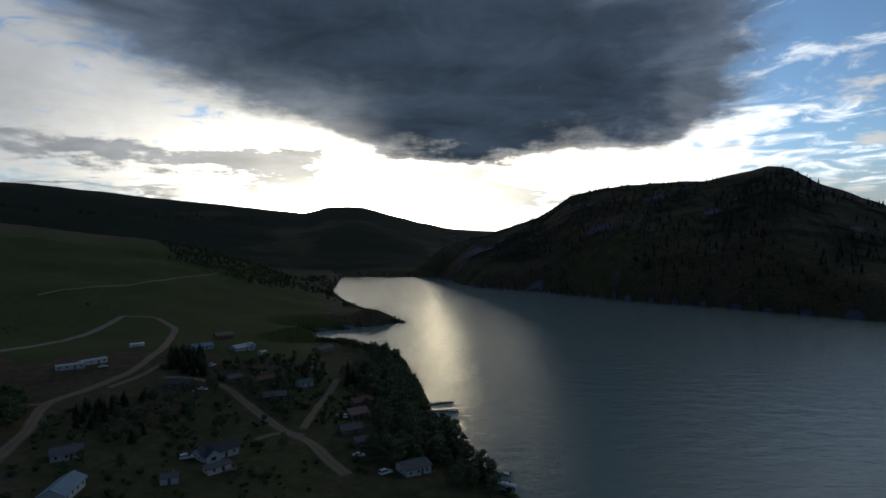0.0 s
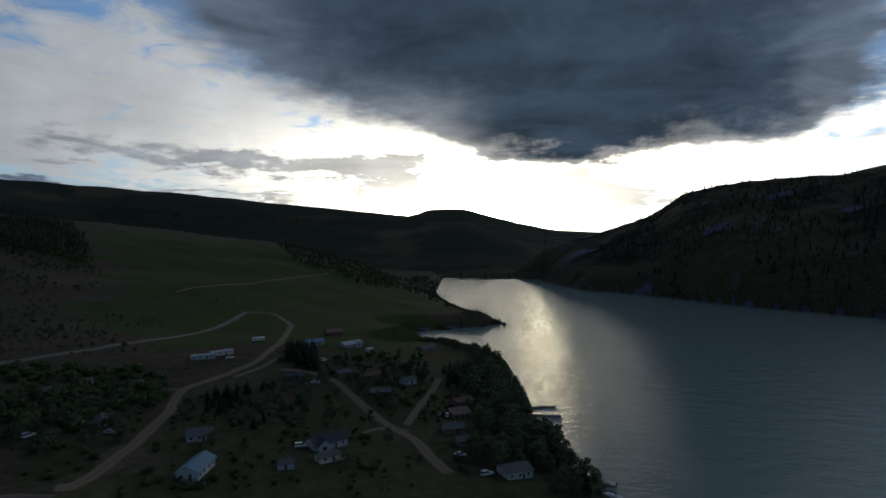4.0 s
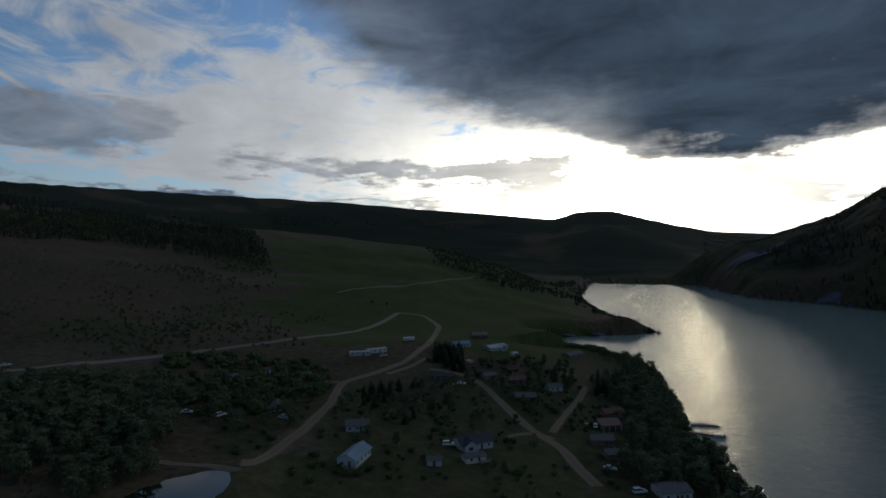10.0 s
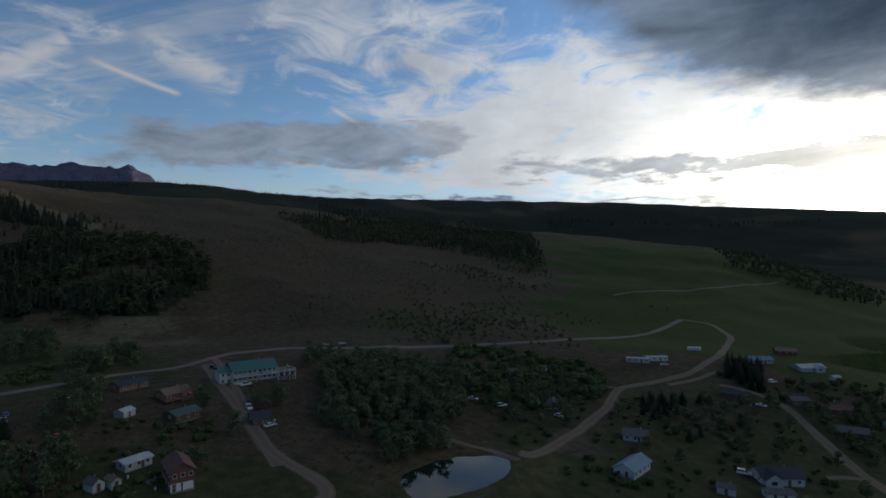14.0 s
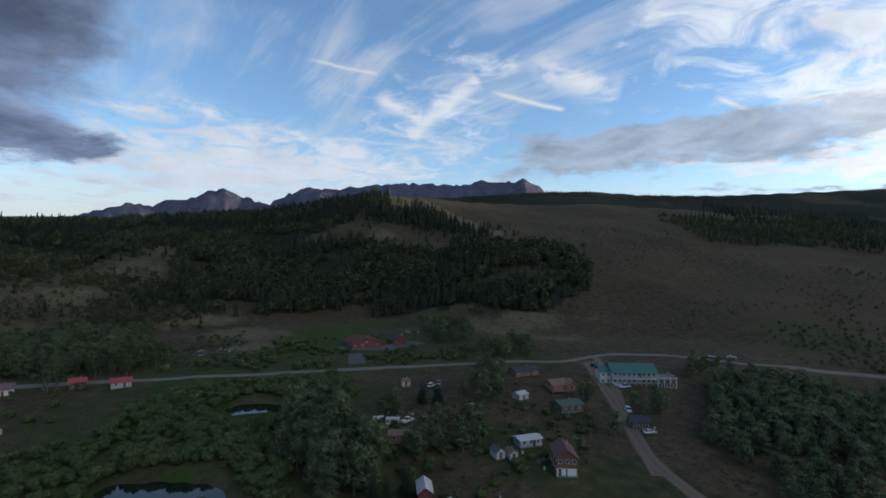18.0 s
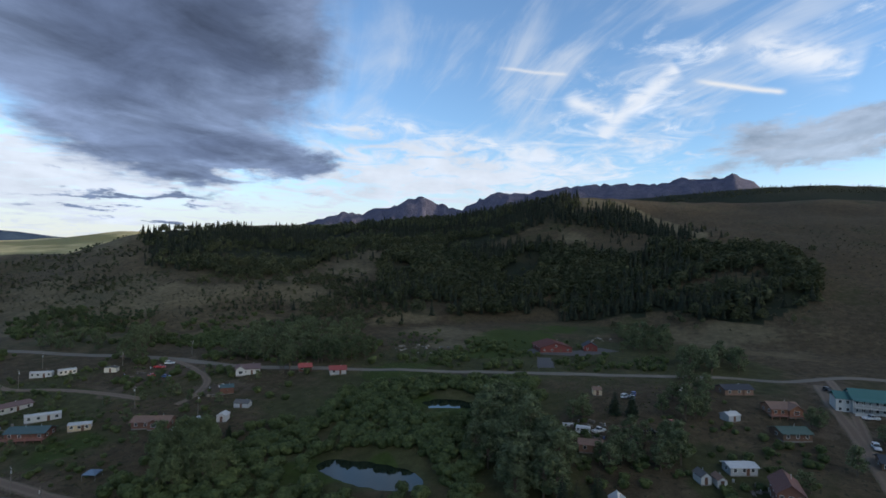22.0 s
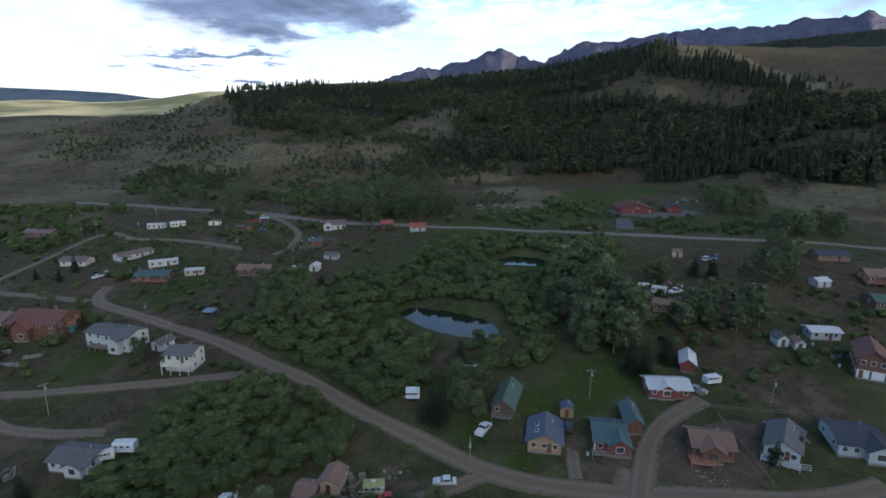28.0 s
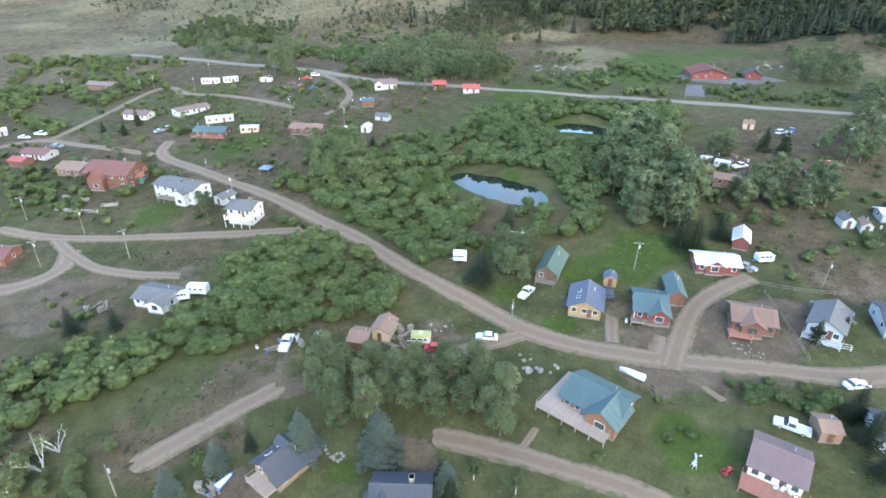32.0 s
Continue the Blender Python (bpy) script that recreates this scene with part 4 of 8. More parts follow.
def deck(parent, x0, x1, y0, y1, z, low, mat, rail=True, trim=None):
    """A raised deck on posts with a railing on its free sides."""
    frame_ob = part("deck", a_box(x0 + 0.05, x1 - 0.05, y0 + 0.05, y1 - 0.05, z - 0.28, z - 0.03), mat, parent)
    n = max(3, int((y1 - y0) / 0.28))
    if parent.location.length < 125:
        step = (y1 - y0) / n
        board = None
        for k in range(n):
            if board is None:
                q = board = part("board", a_box(x0, x1, 0, step - 0.03, -0.03, 0.03), mat, frame_ob)
            else:
                q = new("board", board.data)
                q.parent = frame_ob
            q.location = (0, y0 + k * step, z)
    m = max(2, int((x1 - x0) / 2.4) + 1)
    for k in range(m):
        x = x0 + 0.12 + (x1 - x0 - 0.24) * k / (m - 1)
        part("deck_post", box(bmesh.new(), x - 0.08, x + 0.08, y0 + 0.04, y0 + 0.2, low, z + (1.0 if rail else -0.28)), mat, parent)
    if rail:
        bm = bmesh.new()
        for a, b, c, d in ((x0, x1, y0 + 0.08, y0 + 0.14), (x0, x0 + 0.06, y0, y1), (x1 - 0.06, x1, y0, y1)):
            box(bm, a, b, c, d, z + 0.95, z + 1.02)
            box(bm, a, b, c, d, z + 0.12, z + 0.17)
        k = x0 + 0.3
        while k < x1:
            box(bm, k - 0.02, k + 0.02, y0 + 0.09, y0 + 0.13, z - 0.05, z + 0.95)
            k += 0.6
        part("railing", bm, trim or mat, parent)


def house(label, x, y, turn, w, d, h=2.7, rise=1.8, ridge="x", wall=None, roof=None, front=2, side=1, storeys=1, chimney=False, deck_at=None, skylights=0,
          wing=None, name="house", category="house", trim=None, door_at=0.15, over=0.55, porch=None, garage=0, group="", deck2=None, dormer=False, fit=0.87):
    """A house whose front wall faces local -y. wing: (x, width, depth beyond the front, height, rise). deck_at: (x0, x1, depth, height, material)."""
    w, d, h, rise = w * fit, d * fit, h * (1 + fit) / 2, rise * (1 - 2.1 * (1 - fit))
    if wing:
        wing = (wing[0] * fit, wing[1] * fit, wing[2] * fit, wing[3] * (1 + fit) / 2, wing[4] * (1 - 2.1 * (1 - fit)))
    if deck_at:
        deck_at = (deck_at[0] * fit, deck_at[1] * fit, deck_at[2] * fit, *deck_at[3:])
    if deck2:
        deck2 = (*(v * fit for v in deck2[:4]), *deck2[4:])
    c, s = math.cos(radians(turn)), math.sin(radians(turn))
    zs = [ground_z(x + u * c - v * s, y + u * s + v * c) for u in (-w / 2, w / 2) for v in (-d / 2, d / 2)]
    base = max(zs) * 0.35 + min(zs) * 0.65
    low = min(zs) - base - 0.4
    ob = thing(name, label, category, x, y, turn, group, base)
    wall, roof = wall or WHITE, roof or R_GREY
    total = h * storeys
    KEEP_OUT.append((x, y, 0.5 * max(w, d) + 0.8))
    seams = roof.name.endswith("metal_roof") and math.hypot(x, y) < 140
    part("wall", gable_walls(bmesh.new(), w, d, 0.0, total, rise, ridge), wall, ob)
    part("foundation", a_box(-w / 2 - 0.05, w / 2 + 0.05, -d / 2 - 0.05, d / 2 + 0.05, low, 0.12), CONCRETE, ob)
    gable_roof(ob, "roof", roof, d if ridge == "x" else w, w if ridge == "x" else d, total, rise, over, seams=seams, m=None if ridge == "x" else pose(0, 0, 0, 0, 0, 90))
    # corner boards
    for u in (-1, 1):
        part("corner_board", a_box(u * w / 2 - 0.09, u * w / 2 + 0.09, -d / 2 - 0.03, -d / 2 + 0.1, 0.2, total - 0.02), trim or wall, ob)
    for st in range(storeys):
        zc = st * h + 1.55
        for k in range(front):
            u = -w / 2 + w * (k + 0.5) / front
            if st == 0 and (door_at is not None and abs(u - door_at * w) < 0.9 or garage and u > 0):
                continue
            window(ob, u, -d / 2, zc, 0, trim=trim)
        for k in range(side):
            v = -d / 2 + d * (k + 0.5) / side
            window(ob, -w / 2, v, zc, -90, trim=trim)
            window(ob, w / 2, v, zc, 90, trim=trim)
        for k in range(max(1, front - 1)):
            window(ob, -w / 2 + w * (k + 0.5) / max(1, front - 1), d / 2, zc, 180, trim=trim)
    if ridge == "y" and rise > 2.2:
        window(ob, 0, -d / 2, total + rise * 0.32, 0, 1.2, 0.9, trim=trim)
    for k in range(garage):
        u = w / 2 - 1.7 - k * 3.1
        gb = box(bmesh.new(), u - 1.3, u + 1.3, -d / 2 - 0.05, -d / 2 + 0.05, 0.02, 2.2)
        for j in range(1, 4):
            box(gb, u - 1.3, u + 1.3, -d / 2 - 0.065, -d / 2 - 0.05, j * 0.55 - 0.02, j * 0.55 + 0.02)
        part("garage_door", gb, TRIM, ob)
    if door_at is not None:
        door(ob, door_at * w, -d / 2, 0.05 if not deck_at else max(0.05, deck_at[3]), 0)
    if chimney:
        cb = box(bmesh.new(), -0.35, 0.35, -0.35, 0.35, total, total + rise + 1.0)
        box(cb, -0.43, 0.43, -0.43, 0.43, total + rise + 0.85, total + rise + 1.0)
        ch = part("chimney", cb, STONE, ob)
        ch.matrix_local = pose(w * 0.2 if ridge == "x" else w * 0.1, d * 0.1, 0)
    else:
        fp = part("flue_pipe", tube(bmesh.new(), (0, 0, total), (0, 0, total + rise + 0.5), 0.09, 0.09, 8), STEEL, ob)
        fp.matrix_local = pose(w * 0.22, d * 0.17, 0)
    for k in range(skylights):
        run = (d if ridge == "x" else w) / 2
        tilt = math.degrees(math.atan2(rise, run))
        sk = part("skylight", a_box(-0.4, 0.4, -0.55, 0.55, -0.05, 0.12), TRIM, ob)
        part("pane", a_box(-0.32, 0.32, -0.47, 0.47, 0.12, 0.135), GLASS, sk)
        u = -w * 0.25 + w * 0.4 * k / max(1, skylights - 1) if ridge == "x" else -w * 0.25
        v = -d * 0.25 if ridge == "x" else -d * 0.25 + d * 0.3 * k
        sk.matrix_local = pose(u, v, total + rise * 0.5 + 0.22, tilt if ridge == "x" else 0, 0 if ridge == "x" else -tilt, 0)
    if wing:
        wx, ww, wd, wh, wr = wing
        wb = gable_walls(bmesh.new(), ww, wd + d / 2, 0.0, wh, wr, "y")
        p = part("wing_wall", wb, wall, ob)
        p.matrix_local = pose(wx, -d / 2 - wd / 2 + d / 4, 0)
        gable_roof(ob, "wing_roof", roof, ww, wd + d / 2, wh, wr, over, seams=seams, m=pose(wx, -d / 2 - wd / 2 + d / 4, 0.02, 0, 0, 90))
        part("wing_foundation", a_box(wx - ww / 2 - 0.04, wx + ww / 2 + 0.04, -d / 2 - wd - 0.04, -d / 2, low - 0.3, 0.11), CONCRETE, ob)
        window(ob, wx, -d / 2 - wd, 1.5, 0, min(1.8, ww * 0.4), 1.3, trim=trim)
    if deck_at:
        x0, x1, dd, dz, dm = deck_at
        deck(ob, x0, x1, -d / 2 - dd, -d / 2 - 0.02, dz, low - 0.5, dm)
    if deck2:
        x0, x1, y0, y1, dz, dm = deck2
        deck(ob, x0, x1, y0, y1, dz, low - 0.5, dm, rail=False)
    if dormer:
        # a small gabled dormer on one slope
        run = w / 2
        dx = run * 0.45
        dzz = total + rise * (1 - dx / run)
        db = part("dormer_wall", prism(bmesh.new(), [(-0.9, -0.6), (0.9, -0.6), (0.9, 0.9), (0, 1.6), (-0.9, 0.9)], -0.6, 1.6), wall, ob)
        db.matrix_local = pose(-dx, 0.8, dzz, 0, 0, 0)
        gable_roof(ob, "dormer_roof", roof, 1.8, 2.4, 0.9, 0.7, 0.25, m=pose(-dx + 0.5, 0.8, dzz))
        window(ob, -dx - 0.6, 0.8, dzz + 0.45, -90, 0.9, 0.8)
    if porch:
        pd, pz = porch
        part("porch_roof", prism(bmesh.new(), [(-d / 2 - pd, pz), (-d / 2, pz + 0.7), (-d / 2, pz + 0.82), (-d / 2 - pd, pz + 0.12)], -w / 2 - 0.2, w / 2 + 0.2), roof, ob)
        for k in range(4):
            u = -w / 2 + 0.2 + (w - 0.4) * k / 3
            part("porch_post", a_box(u - 0.08, u + 0.08, -d / 2 - pd + 0.1, -d / 2 - pd + 0.26, low, pz + 0.05), trim or OLD_WOOD, ob)
    return ob


def shed(label, x, y, turn, w, d, h=2.1, rise=0.9, ridge="y", wall=None, roof=None, name="shed", **more):
    return house(label, x, y, turn, w, d, h, rise, ridge, wall or OLD_WOOD, roof or R_GREY, 1, 0, 1, name=name, category="shed", door_at=0.0, over=0.25, **more)


# ---------------------------------------------------------------- vehicles
PAINT = {}


def paint(colour):
    if colour not in PAINT:
        rgb = {"white": (0.48, 0.49, 0.50), "silver": (0.42, 0.44, 0.46), "black": (0.02, 0.02, 0.024), "grey": (0.14, 0.15, 0.16), "red": (0.36, 0.03, 0.03),
               "blue": (0.05, 0.10, 0.28), "green": (0.06, 0.12, 0.08), "yellow": (0.24, 0.25, 0.09), "tan": (0.38, 0.32, 0.22), "orange": (0.55, 0.14, 0.04)}[colour]
        PAINT[colour] = plain(colour + "_paint", rgb, 0.3, 1.5, 0.08)
    return PAINT[colour]


VEHICLE_KEEP = {}
PROFILES = {
    # length, width, body outline (y, z), cabin outline
    "car": (4.6, 1.78, [(-2.3, 0.32), (2.3, 0.32), (2.3, 0.70), (1.75, 0.92), (0.9, 0.96), (-1.5, 0.98), (-2.25, 0.92), (-2.3, 0.6)], [(-1.55, 0.96), (-1.05, 1.42), (0.25, 1.44), (0.98, 0.95)]),
    "suv": (4.7, 1.85, [(-2.35, 0.36), (2.35, 0.36), (2.35, 0.85), (1.2, 1.06), (-2.3, 1.08), (-2.35, 0.6)], [(-2.25, 1.06), (-2.1, 1.74), (0.2, 1.76), (1.15, 1.05)]),
    "pickup_truck": (5.6, 1.95, [(-2.8, 0.42), (2.8, 0.42), (2.8, 0.95), (1.5, 1.12), (-0.55, 1.12), (-0.55, 0.75), (-2.7, 0.75), (-2.7, 1.10), (-2.8, 1.10)], [(-0.5, 1.1), (-0.42, 1.80), (0.75, 1.82), (1.4, 1.1)]),
}


def vehicle(kind, colour, label, x, y, turn, group="parked vehicles"):
    """A parked vehicle; its nose points along local +y."""
    key = (kind, colour)
    KEEP_OUT.append((x, y, 2.6))
    if key in VEHICLE_KEEP:
        ob = copy_thing(VEHICLE_KEEP[key], pose(x, y, ground_z(x, y) + 0.12, 0, 0, turn))
        ob["label"] = label
        return ob
    ln, wd, body, cab = PROFILES[kind]
    ob = thing(kind, label, kind.replace("_", " "), x, y, turn, group, ground_z(x, y) + 0.12)
    bm = prism(bmesh.new(), body, -wd / 2, wd / 2)
    if kind == "pickup_truck":
        for u in (-1, 1):
            box(bm, u * wd / 2 - 0.06, u * wd / 2 + 0.06 - 0.06 * (u > 0), -2.75, -0.5, 0.75, 1.10)
    bmesh.ops.bevel(bm, geom=bm.edges[:], offset=0.06, segments=2, affect="EDGES", clamp_overlap=True)
    part("body", bm, paint(colour), ob)
    bm = prism(bmesh.new(), cab, -wd / 2 + 0.06, wd / 2 - 0.06)
    top = max(z for _, z in cab)
    for v in bm.verts:
        if v.co.z > top - 0.1:
            v.co.x *= 0.84
    part("glass", bm, GLASS, ob)
    ys = [p for p, z in cab if z > top - 0.1]
    bm = box(bmesh.new(), -wd * 0.41, wd * 0.41, min(ys) - 0.04, max(ys) + 0.04, top - 0.02, top + 0.05)
    part("roof", bm, paint(colour), ob)
    for u in (-1, 1):
        for yy in (min(ys), max(ys)):
            part("pillar", a_box(u * wd * 0.44 - 0.05, u * wd * 0.44 + 0.05, yy - 0.05, yy + 0.05, min(z for _, z in cab), top), paint(colour), ob)
    for yy in (-ln * 0.30, ln * 0.31):
        for u in (-1, 1):
            w = part("wheel", tube(bmesh.new(), (-0.11, 0, 0), (0.11, 0, 0), 0.34, 0.34, 14), RUBBER, ob)
            w.matrix_local = pose(u * (wd / 2 - 0.1), yy, 0.34)
            part("rim", tube(bmesh.new(), (u * 0.1, 0, 0), (u * 0.125, 0, 0), 0.2, 0.2, 10), STEEL, w)
    for u in (-1, 1):
        part("headlight", a_box(u * wd * 0.34 - 0.16, u * wd * 0.34 + 0.16, ln / 2 - 0.04, ln / 2 + 0.02, 0.62, 0.78), LAMP_GLASS, ob)
        part("tail_light", a_box(u * wd * 0.38 - 0.12, u * wd * 0.38 + 0.12, -ln / 2 - 0.02, -ln / 2 + 0.04, 0.66, 0.86), RED_LENS, ob)
    part("bumper", a_box(-wd / 2 + 0.05, wd / 2 - 0.05, ln / 2 - 0.02, ln / 2 + 0.08, 0.34, 0.52), STEEL, ob)
    VEHICLE_KEEP[key] = ob
    return ob


def trailer(label, x, y, turn, ln=7.0, colour="white", stripe="grey", h=2.5, name="camper_trailer"):
    """A boxy camper on wheels, long along local x."""
    ob = thing(name, label, name.replace("_", " "), x, y, turn)
    bm = prism(bmesh.new(), [(-1.15, 0.55), (1.15, 0.55), (1.15, h), (0.9, h + 0.25), (-0.9, h + 0.25), (-1.15, h)], -ln / 2, ln / 2)
    bmesh.ops.bevel(bm, geom=bm.edges[:], offset=0.1, segments=2, affect="EDGES", clamp_overlap=True)
    part("body", bm, paint(colour), ob)
    part("stripe", a_box(-ln / 2 + 0.1, ln / 2 - 0.1, -1.165, 1.165, 1.15, 1.4), paint(stripe), ob)
    for k in range(3):
        window(ob, -ln * 0.33 + ln * 0.3 * k, -1.15, 1.9, 0, 0.9, 0.55)
    door(ob, ln * 0.4, -1.15, 0.6, 0, TRIM, 0.7, 1.75)
    for u in (-0.5, 0.5):
        for v in (-1, 1):
            w = part("wheel", tube(bmesh.new(), (0, -0.1, 0), (0, 0.1, 0), 0.36, 0.36, 12), RUBBER, ob)
            w.matrix_local = pose(u, v * 1.0, 0.36)
    part("tow_bar", a_box(-ln / 2 - 1.0, -ln / 2 + 0.1, -0.08, 0.08, 0.5, 0.62), STEEL, ob)
    part("roof_vent", a_box(-0.4, 0.4, -0.35, 0.35, h + 0.25, h + 0.42), TRIM, ob)
    return ob


def mobile_home(label, x, y, turn, ln=16.0, wd=4.3, wall=None, roof=None):
    return house(label, x, y, turn, ln, wd, 2.6, 0.45, "x", wall or WHITE, roof or R_WHITE, 4, 1, 1, name="mobile_home", category="mobile home", over=0.15)


def boat(label, x, y, turn, ln=6.0, z=None, cover=False, hull="white", name="boat"):
    """A small boat, bow along local +x."""
    ob = thing(name, label, "boat", x, y, turn, z=z)
    bm = bmesh.new()
    rings = []
    for k in range(9):
        u = k / 8
        half = ln * 0.17 * (1 - max(0, u - 0.45) ** 2 * 3.2)
        half = max(half, 0.03)
        keel = 0.05 + 0.45 * max(0, u - 0.6) ** 1.5
        rings.append([bm.verts.new((-ln / 2 + ln * u, s * half * q, hgt)) for s, q, hgt in ((-1, 1, 0.85 + 0.2 * u), (-1, 0.75, 0.35 + 0.15 * u), (0, 0, keel), (1, 0.75, 0.35 + 0.15 * u), (1, 1, 0.85 + 0.2 * u))])
    for a, b in zip(rings, rings[1:]):
        for k in range(4):
            bm.faces.new((a[k], a[k + 1], b[k + 1], b[k]))
        bm.faces.new((a[4], a[0], b[0], b[4]))
    bm.faces.new(rings[0]), bm.faces.new(rings[-1][::-1])
    bmesh.ops.recalc_face_normals(bm, faces=bm.faces[:])
    part("hull", bm, paint(hull), ob)
    if cover:
        bm = prism(bmesh.new(), [(math.cos(radians(a)) * ln * 0.17, 0.85 + math.sin(radians(a)) * 0.7) for a in range(0, 181, 20)], -ln * 0.48, ln * 0.36)
        for v in bm.verts:
            if v.co.x > 0:
                v.co.y, v.co.z = v.co.y * 0.45, 0.9 + (v.co.z - 0.9) * 0.5
        bmesh.ops.bevel(bm, geom=bm.edges[:], offset=0.05, segments=1, affect="EDGES", clamp_overlap=True)
        part("cover", bm, paint("silver"), ob)
    else:
        part("seat", a_box(-ln * 0.2, -ln * 0.02, -ln * 0.12, ln * 0.12, 0.95, 1.25), paint("tan"), ob)
        part("windscreen", prism(bmesh.new(), [(-ln * 0.13, 1.0), (ln * 0.13, 1.0), (ln * 0.11, 1.5), (-ln * 0.11, 1.5)], ln * 0.06, ln * 0.08), GLASS, ob)
        part("outboard_motor", box(box(bmesh.new(), -ln / 2 - 0.45, -ln / 2, -0.2, 0.2, 0.8, 1.4), -ln / 2 - 0.3, -ln / 2 - 0.1, -0.08, 0.08, 0.1, 0.8), paint("black"), ob)
    return ob


def utility_pole(x, y, tall=9.0, arm=True, turn=0):
    ob = thing("utility_pole", "weathered wooden utility pole beside the dirt road", "utility pole", x, y, turn, "utility poles")
    part("pole", tube(bmesh.new(), (0, 0, -0.5), (0.08, 0, tall), 0.14, 0.09, 8), OLD_WOOD, ob)
    if arm:
        a = part("crossarm", a_box(-1.1, 1.1, -0.06, 0.06, tall - 0.75, tall - 0.6), OLD_WOOD, ob)
        for u in (-0.95, -0.45, 0.45, 0.95):
            part("insulator", tube(bmesh.new(), (u, 0, tall - 0.6), (u, 0, tall - 0.42), 0.06, 0.04, 6), TRIM, a)
    part("transformer", tube(bmesh.new(), (0.3, 0, tall - 2.0), (0.3, 0, tall - 1.2), 0.2, 0.2, 8), STEEL, ob)
    return ob


def hotel(label, x, y, turn, w, d):
    """Two-storey inn with a gallery along its front, a side block and a braced timber terrace."""
    ob = house(label, x, y, turn, w, d, 2.8, 2.6, "x", WHITE, R_GREEN_BRIGHT, 9, 2, 2, name="inn", category="inn", over=0.7, deck_at=(-w / 2, w / 2, 2.4, 2.75, WHITE), chimney=True, trim=TRIM, fit=1.0)
    low = -2.4
    bx = -w / 2 - 2.6
    part("side_block", a_box(bx - 2.5, bx + 2.5, -d * 0.4, d * 0.4, low, 5.0), WHITE, ob)
    gable_roof(ob, "side_roof", R_GREEN_BRIGHT, d * 0.8, 5.0, 5.0, 1.8, 0.4, m=pose(bx, 0, 0))
    for zc in (1.2, 3.9):
        for u in (-1.2, 1.2):
            window(ob, bx + u, -d * 0.4, zc, 0)
    for k in range(9):
        u = -w / 2 + 0.15 + (w - 0.3) * k / 8
        part("gallery_post", a_box(u - 0.09, u + 0.09, -d / 2 - 2.36, -d / 2 - 2.18, low, 5.3), TRIM, ob)
    part("gallery_roof", prism(bmesh.new(), [(-d / 2 - 2.6, 5.2), (-d / 2, 5.75), (-d / 2, 5.87), (-d / 2 - 2.6, 5.32)], -w / 2 - 0.3, w / 2 + 0.3), R_GREEN_BRIGHT, ob)
    part("porch_skirt", a_box(-w / 2, -w / 2 + w * 0.3, -d / 2 - 2.4, -d / 2 - 2.28, low, 0.9), WHITE, ob)
    tx = w / 2 + 4.2
    terrace = part("terrace", a_box(w / 2 + 0.02, w / 2 + 8.4, -d / 2 - 2.4, d / 2 - 1.0, 2.45, 2.75), OLD_WOOD, ob)
    for k in range(4):
        u = w / 2 + 0.3 + k * 2.6
        part("terrace_post", a_box(u - 0.12, u + 0.12, -d / 2 - 2.3, -d / 2 - 2.06, low, 3.75), TRIM, ob)
        if k < 3:
            for sgn in (0, 1):
                part("brace", tube(bmesh.new(), (u + sgn * 2.6, -d / 2 - 2.2, low + 0.3), (u + (1 - sgn) * 2.6, -d / 2 - 2.2, 2.4), 0.09, 0.09, 4), TRIM, ob)
    for zz in (3.2, 3.7):
        part("terrace_rail", a_box(w / 2 + 0.1, w / 2 + 8.4, -d / 2 - 2.3, -d / 2 - 2.2, zz, zz + 0.08), TRIM, ob)
        part("terrace_rail", a_box(w / 2 + 8.3, w / 2 + 8.4, -d / 2 - 2.2, d / 2 - 1.0, zz, zz + 0.08), TRIM, ob)
    return ob


def dock(label, x, y, turn, ln, wd=1.8):
    """A floating dock, long along local x, on the water."""
    ob = thing("dock", label, "dock", x, y, turn, "docks", 0.0)
    n = int(ln / 0.6)
    board = None
    for k in range(n):
        if board is None:
            q = board = part("plank", a_box(-0.27, 0.27, -wd / 2, wd / 2, 0.36, 0.42), OLD_WOOD, ob)
        else:
            q = new("plank", board.data)
            q.parent = ob
        q.location = (-ln / 2 + 0.3 + k * ln / n, 0, 0)
    for v in (-1, 1):
        part("beam", a_box(-ln / 2, ln / 2, v * wd / 2 - 0.1, v * wd / 2 + 0.1, 0.1, 0.35), OLD_WOOD, ob)
        for k in range(4):
            u = -ln * 0.42 + ln * 0.28 * k
            part("pile", tube(bmesh.new(), (u, v * (wd / 2 + 0.12), -2.5), (u, v * (wd / 2 + 0.12), 0.9), 0.1, 0.1, 8), OLD_WOOD, ob)
            part("float", a_box(u - 0.6, u + 0.6, v * 0.5 - 0.3, v * 0.5 + 0.3, -0.15, 0.2), paint("black"), ob)
    return ob


